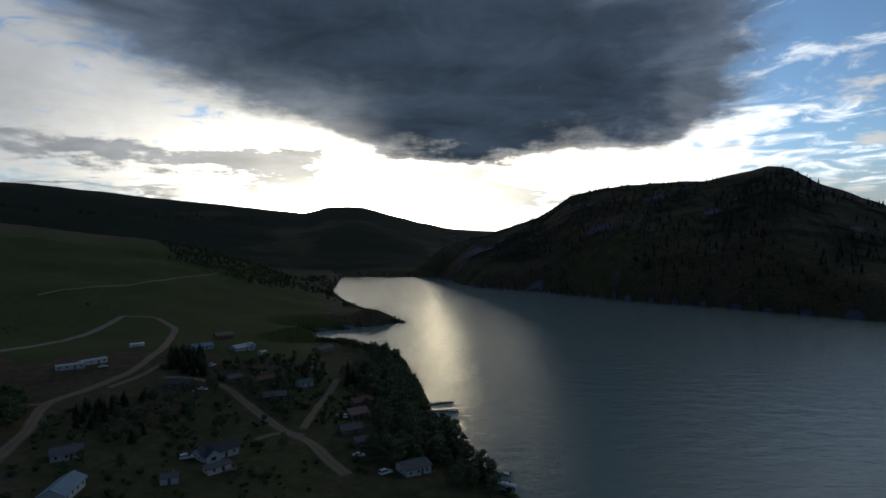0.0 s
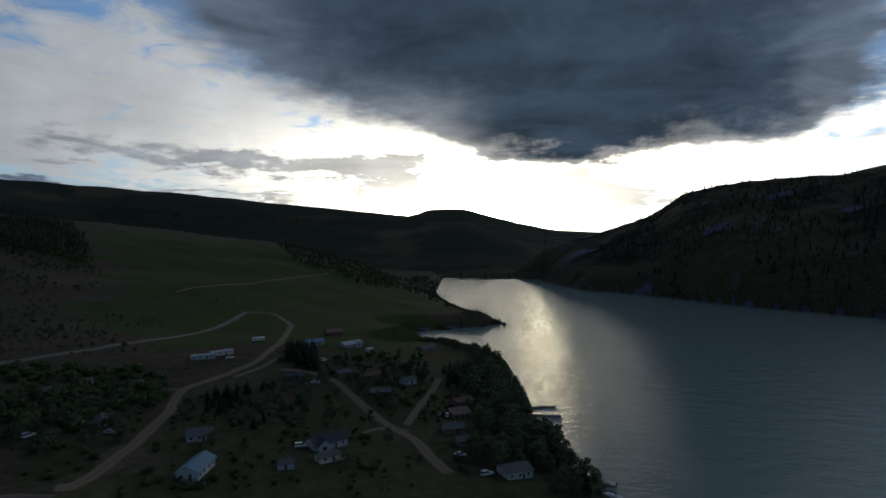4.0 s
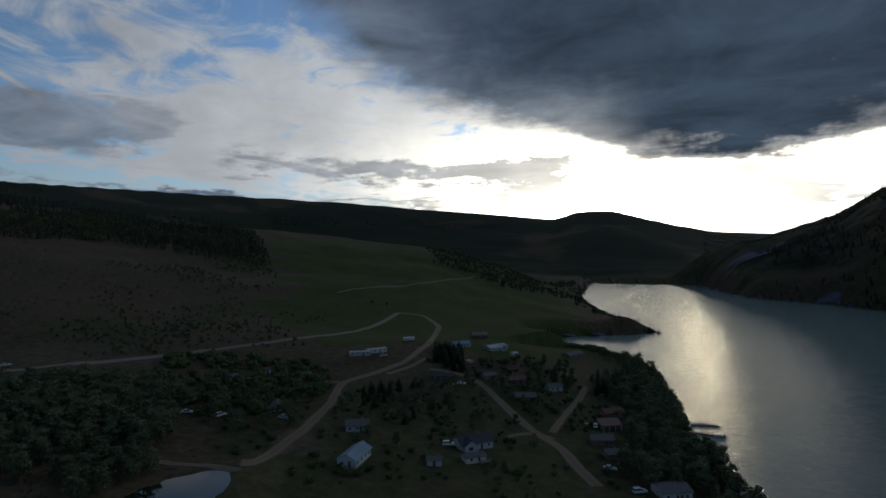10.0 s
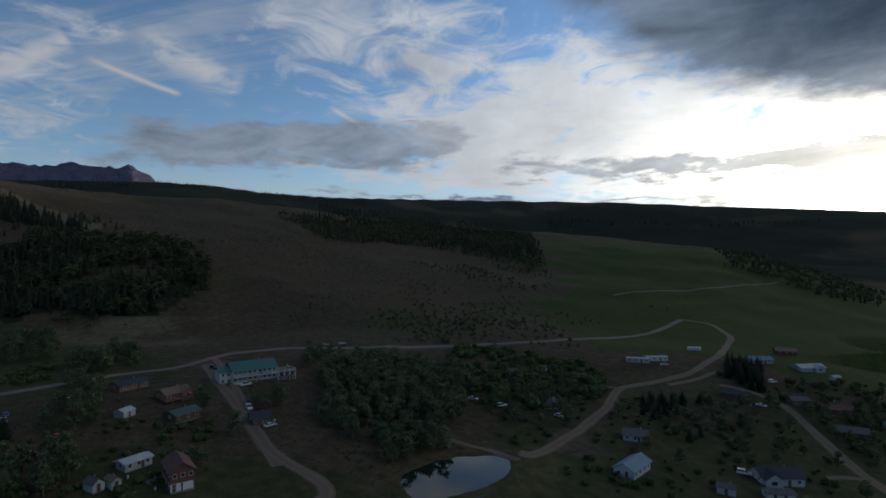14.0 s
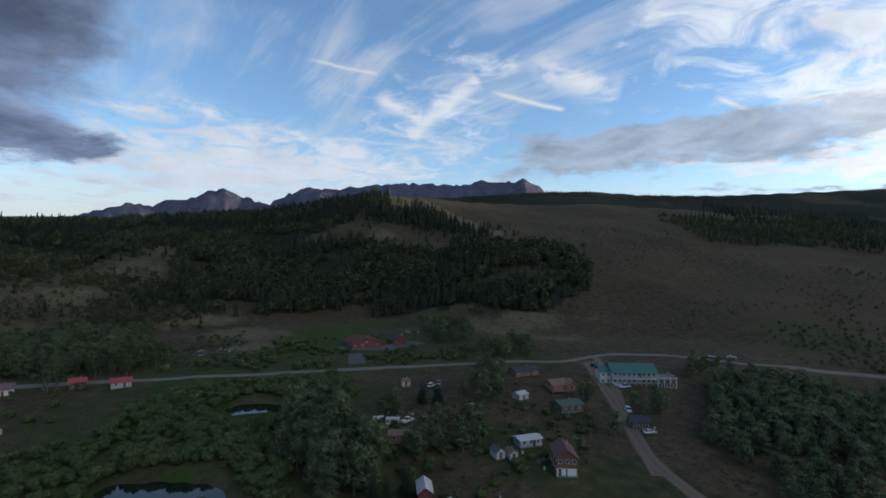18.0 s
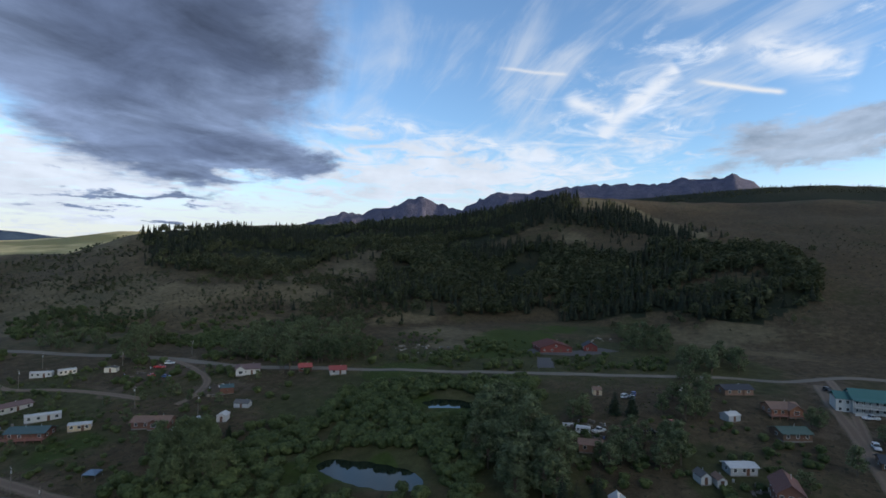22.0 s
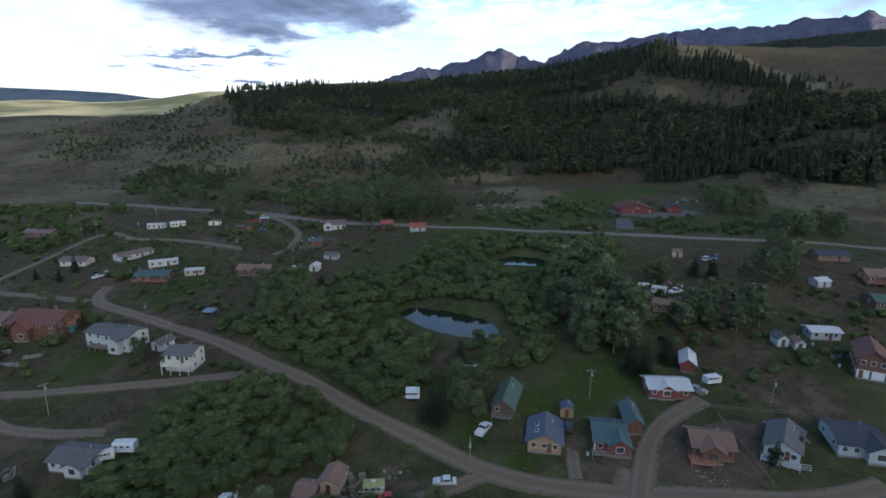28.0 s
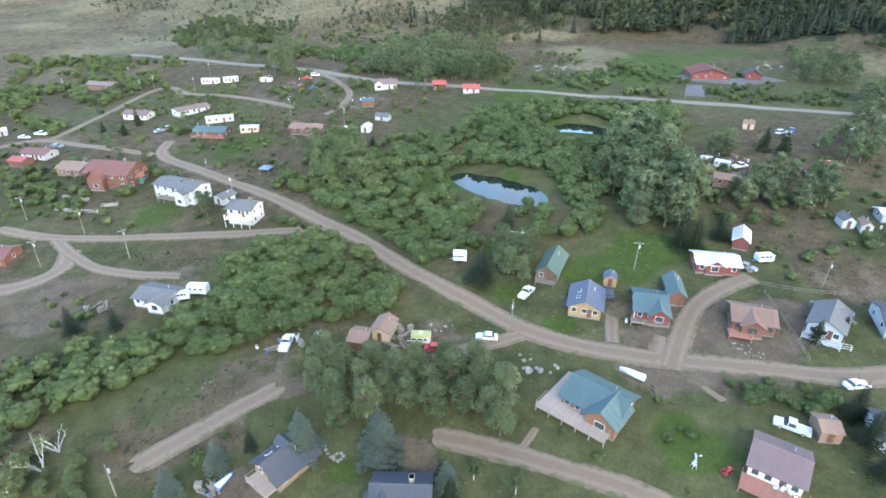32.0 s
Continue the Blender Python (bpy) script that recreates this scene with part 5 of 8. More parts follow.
def canopy(label, x, y, turn, w=4.0):
    """A square fabric canopy on four thin legs."""
    ob = thing("canopy_tent", label, "canopy", x, y, turn)
    bm = bmesh.new()
    low = [bm.verts.new((sx * w / 2, sy * w / 2, 2.0)) for sx, sy in ((-1, -1), (1, -1), (1, 1), (-1, 1))]
    mid = [bm.verts.new((sx * w * 0.3, sy * w * 0.3, 2.45)) for sx, sy in ((-1, -1), (1, -1), (1, 1), (-1, 1))]
    drop = [bm.verts.new((v.co.x, v.co.y, 1.75)) for v in low]
    top = bm.verts.new((0, 0, 2.95))
    for k in range(4):
        j = (k + 1) % 4
        bm.faces.new((low[k], low[j], mid[j], mid[k])), bm.faces.new((mid[k], mid[j], top)), bm.faces.new((drop[k], drop[j], low[j], low[k]))
    part("fabric", bm, plain("blue_fabric", (0.13, 0.18, 0.25), 0.8, 1.0, 0.2), ob)
    for sx in (-1, 1):
        for sy in (-1, 1):
            part("leg", tube(bmesh.new(), (sx * w * 0.48, sy * w * 0.48, 0), (sx * w * 0.48, sy * w * 0.48, 2.0), 0.03, 0.03, 6), STEEL, ob)
    return ob


ROCKS = []


def rock(x, y, size, label="rounded pale boulder in rough grass"):
    """A worn boulder, part sunk in the ground."""
    if not ROCKS:
        for k in range(4):
            bm = bmesh.new()
            bmesh.ops.create_icosphere(bm, subdivisions=2, radius=0.5)
            for v in bm.verts:
                n = noise.noise(v.co * 2.2 + Vector((k * 7.1, 0, 0))) * 0.28
                v.co = v.co * (1 + n)
                v.co.z *= 0.68
            me = bpy.data.meshes.new("boulder")
            bm.to_mesh(me)
            bm.free()
            me.materials.append(STONE)
            ROCKS.append(me)
    ob = new("boulder", ROCKS[int(abs(x * 13 + y * 7)) % 4])
    ob.matrix_world = pose(x, y, ground_z(x, y) + size * 0.16, 0, 0, (x * 53 + y * 31) % 360)
    ob.scale = (size, size, size)
    return tagged(ob, label, "boulder", "boulders")


def rocks(x, y, count, reach, size):
    r = random.Random(int(x * 10 + y))
    for _ in range(count):
        rock(x + r.uniform(-reach, reach), y + r.uniform(-reach, reach), size * r.uniform(0.5, 1.4))


def stone_wall(label, pts, tall=1.0):
    """A dry-stone terrace wall of single stones in two courses."""
    ob = thing("terrace_wall", label, "wall", pts[0][0], pts[0][1])
    r = random.Random(5)
    base = ob.location
    if not ROCKS:
        rock(pts[0][0], pts[0][1], 0.6)
    for (ax, ay), (bx, by) in zip(pts, pts[1:]):
        ln = math.hypot(bx - ax, by - ay)
        for c in range(2):
            for k in range(int(ln / 0.9)):
                u = (k + 0.5 * c) * 0.9 / ln
                x, y = ax + (bx - ax) * u, ay + (by - ay) * u
                q = new("stone", ROCKS[r.randrange(4)])
                q.parent = ob
                q.matrix_local = pose(x - base.x + r.uniform(-0.15, 0.15), y - base.y + r.uniform(-0.15, 0.15), ground_z(x, y) - base.z + 0.15 + c * tall * 0.5, 0, 0, r.uniform(0, 360))
                q.scale = (1.15, 0.95, 0.95 * tall)
    return ob


def fence(label, pts, gap=2.4, tall=1.1, mat=None, boards=2):
    """Posts and rails along a line of corners."""
    ob = thing("fence", label, "fence", pts[0][0], pts[0][1])
    o = ob.location
    for (ax, ay), (bx, by) in zip(pts, pts[1:]):
        n = max(1, int(math.hypot(bx - ax, by - ay) / gap))
        prev = None
        for k in range(n + 1):
            x, y = ax + (bx - ax) * k / n, ay + (by - ay) * k / n
            p = Vector((x - o.x, y - o.y, ground_z(x, y) - o.z))
            part("post", box(bmesh.new(), p.x - 0.06, p.x + 0.06, p.y - 0.06, p.y + 0.06, p.z - 0.3, p.z + tall), mat or OLD_WOOD, ob)
            if prev is not None:
                for j in range(boards):
                    hgt = tall * (0.4 + 0.5 * j)
                    part("rail", tube(bmesh.new(), prev + Vector((0, 0, hgt)), p + Vector((0, 0, hgt)), 0.05, 0.05, 4), mat or OLD_WOOD, ob)
            prev = p
    return ob


def junk(x, y, count, reach, seed):
    """Barrels, crates and stacked boards left in a yard, each a thing."""
    r = random.Random(seed)
    for k in range(count):
        px, py = x + r.uniform(-reach, reach), y + r.uniform(-reach, reach)
        kind = r.randrange(3)
        if kind == 0:
            ob = thing("barrel", "dented steel barrel standing in the yard", "barrel", px, py, 0, "yard barrels")
            part("drum", tube(bmesh.new(), (0, 0, 0), (0, 0, 0.88), 0.29, 0.29, 12), paint(r.choice(["blue", "white", "grey"])), ob)
            for z in (0.28, 0.58, 0.84):
                part("rib", tube(bmesh.new(), (0, 0, z), (0, 0, z + 0.04), 0.31, 0.31, 12), STEEL, ob)
        elif kind == 1:
            ob = thing("crate", "weathered wooden crate lying in the yard", "crate", px, py, r.uniform(0, 360), "yard crates")
            for j in range(4):
                part("slat", a_box(-0.6, 0.6, -0.45, 0.45, j * 0.24, j * 0.24 + 0.2), OLD_WOOD, ob)
        else:
            ob = thing("lumber_pile", "stack of loose boards on the ground", "lumber pile", px, py, r.uniform(0, 360), "lumber piles")
            for j in range(5):
                b = part("board", a_box(-1.6, 1.6, -0.12, 0.12, 0, 0.08), OLD_WOOD, ob)
                b.matrix_local = pose(r.uniform(-0.2, 0.2), r.uniform(-0.5, 0.5), 0.09 * j, 0, 0, r.uniform(-8, 8))


DECK_LEVEL = 0.6


def plastic_chair(x, y, turn, lift=0.0):
    """A moulded white garden chair."""
    ob = thing("garden_chair", "white plastic garden chair on the deck", "chair", x, y, turn, "garden chairs", ground_z(x, y) + lift)
    part("seat", a_box(-0.26, 0.26, -0.25, 0.25, 0.40, 0.45), TRIM, ob)
    b = part("backrest", box(bmesh.new(), -0.26, 0.26, -0.02, 0.03, 0, 0.55), TRIM, ob)
    b.matrix_local = pose(0, 0.25, 0.44, -14)
    for u in (-1, 1):
        part("armrest", a_box(u * 0.27 - 0.03, u * 0.27 + 0.03, -0.24, 0.26, 0.62, 0.66), TRIM, ob)
        for v in (-1, 1):
            part("leg", tube(bmesh.new(), (u * 0.27, v * 0.24, 0), (u * 0.24, v * 0.22, 0.42), 0.03, 0.025, 5), TRIM, ob)
    return ob


def lawn_tractor(x, y, turn):
    ob = thing("lawn_tractor", "red ride-on lawn tractor parked on the grass", "lawn tractor", x, y, turn)
    bm = prism(bmesh.new(), [(-0.1, 0.45), (1.0, 0.40), (1.0, 0.85), (0.75, 1.0), (-0.1, 1.02)], -0.32, 0.32)
    bmesh.ops.bevel(bm, geom=bm.edges[:], offset=0.06, segments=2, affect="EDGES", clamp_overlap=True)
    part("hood", bm, paint("red"), ob)
    part("fender", a_box(-0.5, 0.5, -0.95, -0.1, 0.42, 0.62), paint("red"), ob)
    part("seat", box(a_box(-0.25, 0.25, -0.75, -0.25, 0.62, 0.74), -0.25, 0.25, -0.85, -0.73, 0.7, 1.1), paint("black"), ob)
    part("mower_deck", a_box(-0.62, 0.62, -0.3, 0.45, 0.12, 0.32), paint("black"), ob)
    part("steering_wheel", tube(bmesh.new(), (0, -0.05, 1.12), (0, -0.09, 1.15), 0.19, 0.19, 10), RUBBER, ob)
    for yy, r, w in ((0.7, 0.2, 0.4), (-0.6, 0.29, 0.46)):
        for u in (-1, 1):
            q = part("wheel", tube(bmesh.new(), (-0.1, 0, 0), (0.1, 0, 0), r, r, 12), RUBBER, ob)
            q.matrix_local = pose(u * w, yy, r)
            part("rim", tube(bmesh.new(), (u * 0.09, 0, 0), (u * 0.11, 0, 0), r * 0.5, r * 0.5, 8), TRIM, q)
    return ob


def garden_windmill(x, y):
    ob = thing("garden_windmill", "small white lattice garden windmill on the lawn", "windmill", x, y, 35)
    for k in range(4):
        a = radians(45 + 90 * k)
        part("leg", tube(bmesh.new(), (math.cos(a) * 0.5, math.sin(a) * 0.5, 0), (0, 0, 2.6), 0.035, 0.03, 5), TRIM, ob)
    for z in (0.7, 1.4):
        r = 0.5 * (1 - z / 2.6)
        part("brace", a_box(-r, r, -r * 0.75, r * 0.75, z, z + 0.05), TRIM, ob)
    hub = part("hub", tube(bmesh.new(), (0, -0.2, 2.65), (0, 0.5, 2.65), 0.05, 0.04, 6), TRIM, ob)
    for k in range(8):
        b = part("blade", a_box(-0.08, 0.08, -0.01, 0.01, 0.1, 0.5), TRIM, hub)
        b.matrix_local = pose(0, -0.2, 2.65) @ Matrix.Rotation(radians(45 * k), 4, "Y")
    part("vane", a_box(-0.01, 0.01, 0.45, 0.8, 2.5, 2.85), TRIM, ob)
    return ob


DEAD_WOOD = plain("bleached_wood", (0.42, 0.40, 0.37), 0.85, 3.0, 0.25, relief=0.02)


def snag(x, y, tall):
    """A dead, bleached willow: bare forking limbs."""
    ob = thing("dead_tree", "bleached dead tree with bare forking branches", "dead tree", x, y, 0)
    r = random.Random(int(x * 7 + y))
    bm = bmesh.new()
    for k in range(5):
        a, lean = r.uniform(0, 6.28), r.uniform(0.25, 0.7)
        p = Vector((0, 0, -0.2))
        d = Vector((math.cos(a) * lean, math.sin(a) * lean, 1)).normalized()
        rad = 0.11
        for j in range(4):
            q = p + d * tall * 0.27
            tube(bm, p, q, rad, rad * 0.65, 5)
            for _ in range(2):
                e = (d + Vector((r.uniform(-1, 1), r.uniform(-1, 1), r.uniform(-0.1, 0.6))) * 0.8).normalized()
                tube(bm, q, q + e * tall * r.uniform(0.12, 0.26), rad * 0.5, 0.015, 4)
            p, rad = q, rad * 0.65
            d = (d + Vector((r.uniform(-1, 1), r.uniform(-1, 1), 0.2)) * 0.3).normalized()
    part("branch", bm, DEAD_WOOD, ob)
    return ob


# ---------------------------------------------------------------- roads
road("highway", [(-198, -410), (-213, -320), (-222, -246), (-222, -197), (-235, -137), (-255, -85), (-264, -46), (-277, 2), (-295, 37), (-290, 51), (-314, 82), (-317, 118), (-294, 144), (-284, 179), (-271, 240), (-286, 161), (-278, 207), (-262, 264), (-253, 326), (-252, 386), (-268, 457)], 5.8, ASPHALT, "pale two-lane highway along the foot of the hills", 0.12)
road("road", [(-119, 28), (-109, 18), (-105, 7), (-97, -11), (-91, -27), (-88, -41), (-90, -50), (-92, -73), (-97, -94), (-99, -112), (-102, -136), (-103, -161), (-103, -191), (-103, -212), (-109, -218), (-116, -223)], 6.0, DIRT, "dusty pale dirt road with wheel tracks", 0.12)
road("road", [(-43, -196), (-47, -181), (-52, -170), (-64, -152), (-80, -130), (-91, -118), (-98, -109)], 4.6, DIRT, "dusty pale dirt road with wheel tracks", 0.16)
road("road", [(-50, -173), (-48, -164), (-48, -145), (-54, -132), (-61, -121)], 4.2, DIRT, "dusty pale dirt road with wheel tracks", 0.14, ends=(0, 5))
road("road", [(-23, -165), (-30, -156), (-35, -152), (-42, -152), (-47, -156), (-49, -163)], 7, DIRT, "bare dirt parking yard", 0.1)
road("road", [(-19, -79), (-27, -76), (-39, -74), (-47, -72), (-55, -70)], 5.5, DIRT, "dusty pale dirt road with wheel tracks", 0.12, ends=(4, 7))
road("road", [(-87, -41), (-82, -44), (-74, -50), (-68, -54)], 4.2, DIRT, "dusty pale dirt road with wheel tracks", 0.16, ends=(0, 5))
road("road", [(-54, -44), (-56, -41), (-58, -37), (-59, -30), (-62, -19), (-64, -11), (-65, -4), (-65, 2), (-65, 8)], 5.5, DIRT, "dusty pale dirt road with wheel tracks", 0.12, ends=(5, 0))
road("road", [(-94, -12), (-104, -13), (-111, -14), (-121, -13), (-129, -8), (-135, -5)], 5.5, DIRT, "pale gravel driveway between the cabins", 0.15)
road("road", [(-95, -13), (-102, -14), (-109, -15)], 9.0, DIRT, "pale gravel driveway between the cabins", 0.13, ends=(0, 6))
road("road", [(-109, -30), (-95, -24)], 3.4, DIRT, "worn driveway with two wheel tracks", 0.1, ends=(8, 0))
road("road", [(-69, -27), (-65, -27), (-60, -27)], 1.7, DIRT, "worn path from the teal cabin to the lane", 0.1, ends=(3, 0))
road("road", [(-94, -9), (-91, -4), (-89, 1), (-90, 5)], 1.7, DIRT, "worn footpath of bare earth", 0.05, ends=(4, 8))
road("road", [(-89, -271), (-107, -280), (-125, -289), (-146, -301), (-164, -304), (-159, -280), (-167, -257), (-171, -230), (-172, -207)], 4.5, DIRT, "dusty pale dirt road with wheel tracks", 0.12)
road("road", [(-72, -280), (-85, -278), (-89, -267), (-95, -240), (-103, -212)], 4.5, DIRT, "dusty pale dirt road with wheel tracks", 0.15)
road("road", [(-223, -256), (-215, -227), (-200, -199), (-178, -186), (-169, -189)], 4.0, DIRT, "dusty pale dirt road with wheel tracks", 0.12)
road("road", [(-290, 65), (-252, 61), (-222, 61), (-193, 60), (-169, 59), (-143, 67), (-119, 28)], 6.0, DIRT, "dusty pale dirt road with wheel tracks", 0.12)
road("road", [(-268, 457), (-244, 463), (-208, 425), (-178, 346), (-167, 294), (-169, 265), (-174, 236), (-156, 205), (-143, 170), (-136, 146), (-131, 126), (-137, 136)], 5.5, DIRT, "dusty pale dirt road with wheel tracks", 0.12)
road("road", [(-131, 126), (-145, 125), (-153, 120), (-153, 121), (-160, 117)], 3.6, DIRT, "dusty pale dirt road with wheel tracks", 0.15)
road("road", [(-163, 265), (-159, 287), (-160, 313)], 4.0, DIRT, "dusty pale dirt road with wheel tracks", 0.15)
road("road", [(-147, 287), (-131, 290), (-109, 278), (-86, 249), (-66, 225), (-52, 214), (-41, 196), (-31, 183)], 5.5, DIRT, "dusty pale dirt road with wheel tracks", 0.12)
road("road", [(-73, 212), (-66, 225), (-54, 221)], 3.2, DIRT, "dusty pale dirt road with wheel tracks", 0.15)
road("road", [(-59, 229), (-60, 258), (-60, 294), (-62, 318)], 4.2, DIRT, "dusty pale dirt road with wheel tracks", 0.15)
road("road", [(-174, 236), (-189, 233), (-205, 235)], 3.0, DIRT, "dusty pale dirt road with wheel tracks", 0.15)
road("road", [(-303, 72), (-244, 66), (-192, 59), (-163, 57)], 4.5, DIRT, "dusty pale dirt road with wheel tracks", 0.1)
road("road", [(-370, 497), (-359, 551), (-336, 639), (-333, 806)], 5.0, DIRT, "thin farm track across the green field", 0.4)
road("driveway", [(-274, -54), (-303, -61)], 9, YARD_ASPHALT, "asphalt drive to the red barns", 0.14)
road("driveway", [(-321, -74), (-317, -50), (-345, -28)], 17, YARD_ASPHALT, "dark asphalt yard round the red barns", 0.1)


# ---------------------------------------------------------------- houses, vehicles, poles
house("timber cabin with a teal metal roof and a wide plank deck", -77.4, -20.1, 85, 10.5, 8.5, fit=0.97, h=2.6, rise=2.0, ridge="x", wall=LOG, roof=R_TEAL, front=5, side=2, wing=(3.0, 5.6, 1.6, 2.9, 1.9), deck_at=(-8.6, 5.2, 4.0, 0.8, DECK_WOOD), deck2=(-8.6, -5.1, -4.2, 4.4, 0.8, DECK_WOOD), over=0.7)
house("cream house with a rose metal roof and a red-brown deck", -80.4, 8.2, 91, 8.3, 9.0, h=2.9, rise=2.2, ridge="x", wall=CREAM, roof=R_ROSE, front=4, side=2, deck_at=(-5.0, 5.5, 4.0, 0.6, RED_DECK), over=0.6)
house("golden log house with a slate shingle roof", -36.5, -57.1, 87, 7.0, 8.6, h=2.6, rise=2.6, ridge="y", wall=GOLD_LOG, roof=R_SLATE, front=2, side=3, skylights=2, dormer=True, over=0.8, deck_at=(-3.0, 3.0, 2.6, 0.4, DECK_WOOD))
house("dark slate-roofed house with a white stone chimney", -41.8, -37.0, 124, 9.1, 9.0, h=2.8, rise=3.4, ridge="x", wall=GREY_WALL, roof=R_SLATE, front=4, side=2, chimney=True, wing=(-3.0, 5.5, 2.5, 2.8, 2.8), over=0.8)
house("orange log cabin with a blue metal roof", -103.8, -33.8, 108, 7.8, 10.0, h=2.7, rise=2.3, ridge="y", wall=GOLD_LOG, roof=R_BLUE, front=3, side=3, skylights=2, over=0.7)
shed("small orange shed with a blue roof", -114.6, -32.4, 111, 3.1, 3.4, h=2.2, rise=1.2, wall=GOLD_LOG, roof=R_BLUE)
house("red timber cabin with a teal metal roof and a low deck", -109.7, -21.6, 111, 7.5, 10.5, h=2.7, rise=2.0, ridge="x", wall=RED_WALL, roof=R_TEAL, front=3, side=2, wing=(2.0, 4.5, 1.2, 2.7, 1.8), deck_at=(-4.5, 4.5, 1.8, 0.35, OLD_WOOD), trim=TRIM)
house("red-brown garage with a teal metal roof", -117.5, -18.5, 114, 3.7, 9.5, h=2.8, rise=1.7, ridge="y", wall=RUST_WALL, roof=R_TEAL, front=1, side=1, name="garage", category="garage")
house("rust-brown cabin with a salmon metal roof and a round deck", -115.9, -2.3, 109, 9.1, 8.5, h=2.8, rise=1.9, ridge="x", wall=RUST_WALL, roof=R_SALMON, front=4, side=2, wing=(-0.5, 4.6, 1.6, 2.8, 1.7), deck_at=(-5.6, -0.5, 3.4, 0.6, RED_DECK), trim=DARK_LOG)
house("white and grey house with a grey shingle roof and white fence", -122.9, 11.2, 85, 7.0, 11.5, h=2.9, rise=2.2, ridge="y", wall=WHITE, roof=R_GREY, front=3, side=3, deck_at=(-4.0, 4.0, 2.2, 0.3, GREY_WALL))
house("long dark-roofed house with pale trim", -130.5, 23.3, 107, 9.5, 11.0, h=2.8, rise=2.0, ridge="x", wall=GREY_WALL, roof=R_SLATE, front=4, side=2, wing=(3.0, 5.0, 2.0, 2.8, 1.7))
house("narrow dark log cabin with a green metal roof", -112.5, -46.6, 102, 5.6, 13.0, h=2.6, rise=2.4, ridge="y", wall=DARK_LOG, roof=R_GREEN, front=2, side=3, deck_at=(-2.6, 2.6, 2.0, 0.4, OLD_WOOD))
house("red cabin with a white metal roof under trees", -134.0, -13.6, 116, 11.1, 7.5, h=2.6, rise=1.5, ridge="x", wall=RED_WALL, roof=R_WHITE, front=4, side=1, wing=(-1.0, 4.6, 0.6, 2.6, 1.6))
house("small red barn with a white metal roof", -148.5, -10.5, 98, 3.9, 8.5, h=2.6, rise=1.6, ridge="y", wall=RED_WALL, roof=R_WHITE, front=0, side=1, door_at=0.0, name="barn", category="barn")
house("cabin with a white metal roof half hidden in aspens", -117.7, -59.5, 118, 7.4, 7.0, h=2.6, rise=1.7, ridge="x", wall=GREY_WALL, roof=R_WHITE, front=3, side=1)
house("tall rust-red house with two white garage doors", -166.5, 30.2, 90, 7.0, 13.0, h=2.8, rise=3.0, ridge="y", wall=RUST_WALL, roof=R_MAROON, front=3, side=3, storeys=2, garage=2, door_at=-0.35)
shed("white-fronted shed with a rounded grey roof", -172.3, 10.6, 117, 3.4, 5.0, h=2.3, rise=1.5, wall=WHITE, roof=R_GREY)
shed("white-fronted shed with a brown roof", -171.9, 14.9, 109, 2.8, 5.0, h=2.3, rise=1.1, wall=WHITE, roof=R_BROWN)
house("long low shed with a white metal roof", -182.0, 21.1, 114, 9.0, 5.5, h=2.5, rise=0.8, ridge="x", wall=GREY_WALL, roof=R_WHITE, front=3, side=1, name="long_shed", category="shed")
shed("dark wooden shed with a patched tan roof", -65.6, -67.5, 113, 4.7, 6.0, h=2.4, rise=1.3, ridge="x", wall=DARK_LOG, roof=R_BROWN)
shed("tan-roofed wooden shed beside the dirt track", -70.8, -65.6, 110, 4.8, 6.5, h=2.4, rise=1.4, ridge="y", wall=TAN_WALL, roof=R_BROWN)
shed("reddish wooden shed with a brown roof beside the hedge", -92.6, 13.6, 116, 3.6, 5.0, h=2.2, rise=1.0, ridge="x", wall=BROWN_WALL, roof=R_BROWN)
house("blue-grey house half hidden by spruces", -96.5, 21.2, 101, 3.7, 8.0, h=2.8, rise=1.8, ridge="x", wall=GREY_WALL, roof=R_SLATE, front=3, side=1)
house("white house with a grey shingle roof and open carport", -50.3, -118.3, 112, 10.3, 7.5, h=2.6, rise=1.5, ridge="x", wall=WHITE, roof=R_GREY, front=4, side=2, wing=(2.5, 4.4, 1.6, 2.6, 1.2))
house("white two-storey house with a balcony and grey roof", -87.7, -134.9, 114, 8.8, 8.0, h=2.6, rise=1.7, ridge="x", wall=WHITE, roof=R_GREY, front=3, side=2, storeys=2, chimney=True, deck_at=(-4.6, 4.6, 2.4, 2.5, CREAM))
house("long white two-storey house with a grey roof and deck", -86.7, -166.5, 103, 18.6, 9.0, h=2.6, rise=1.6, ridge="x", wall=WHITE, roof=R_GREY, front=5, side=2, storeys=2, wing=(5.0, 4.6, 2.4, 4.6, 1.2), deck_at=(-6.0, 3.0, 2.6, 1.6, OLD_WOOD))
house("white garage with a grey roof beside the road", -91.8, -151.6, 100, 4.3, 6.0, h=2.6, rise=1.2, ridge="y", wall=WHITE, roof=R_GREY, front=0, side=1, door_at=0.0, name="garage", category="garage")
house("large red log house with maroon and orange roofs", -81.6, -198.6, 116, 17.9, 13.0, h=2.9, rise=3.4, ridge="x", wall=RUST_WALL, roof=R_MAROON, front=4, side=3, storeys=2, chimney=True, wing=(-3.2, 6.0, 2.4, 5.0, 3.2), over=0.9)
house("low teal-walled extension with a rust roof", -85.5, -193.4, 140, 5.0, 7.0, h=2.8, rise=1.2, ridge="x", wall=TEAL_WALL, roof=R_ORANGE, front=2, side=1)
house("brown timber house among shrubs", -77.5, -221.0, 111, 12.0, 9.0, h=2.8, rise=1.8, ridge="x", wall=BROWN_WALL, roof=R_BROWN, front=3, side=1, storeys=1)
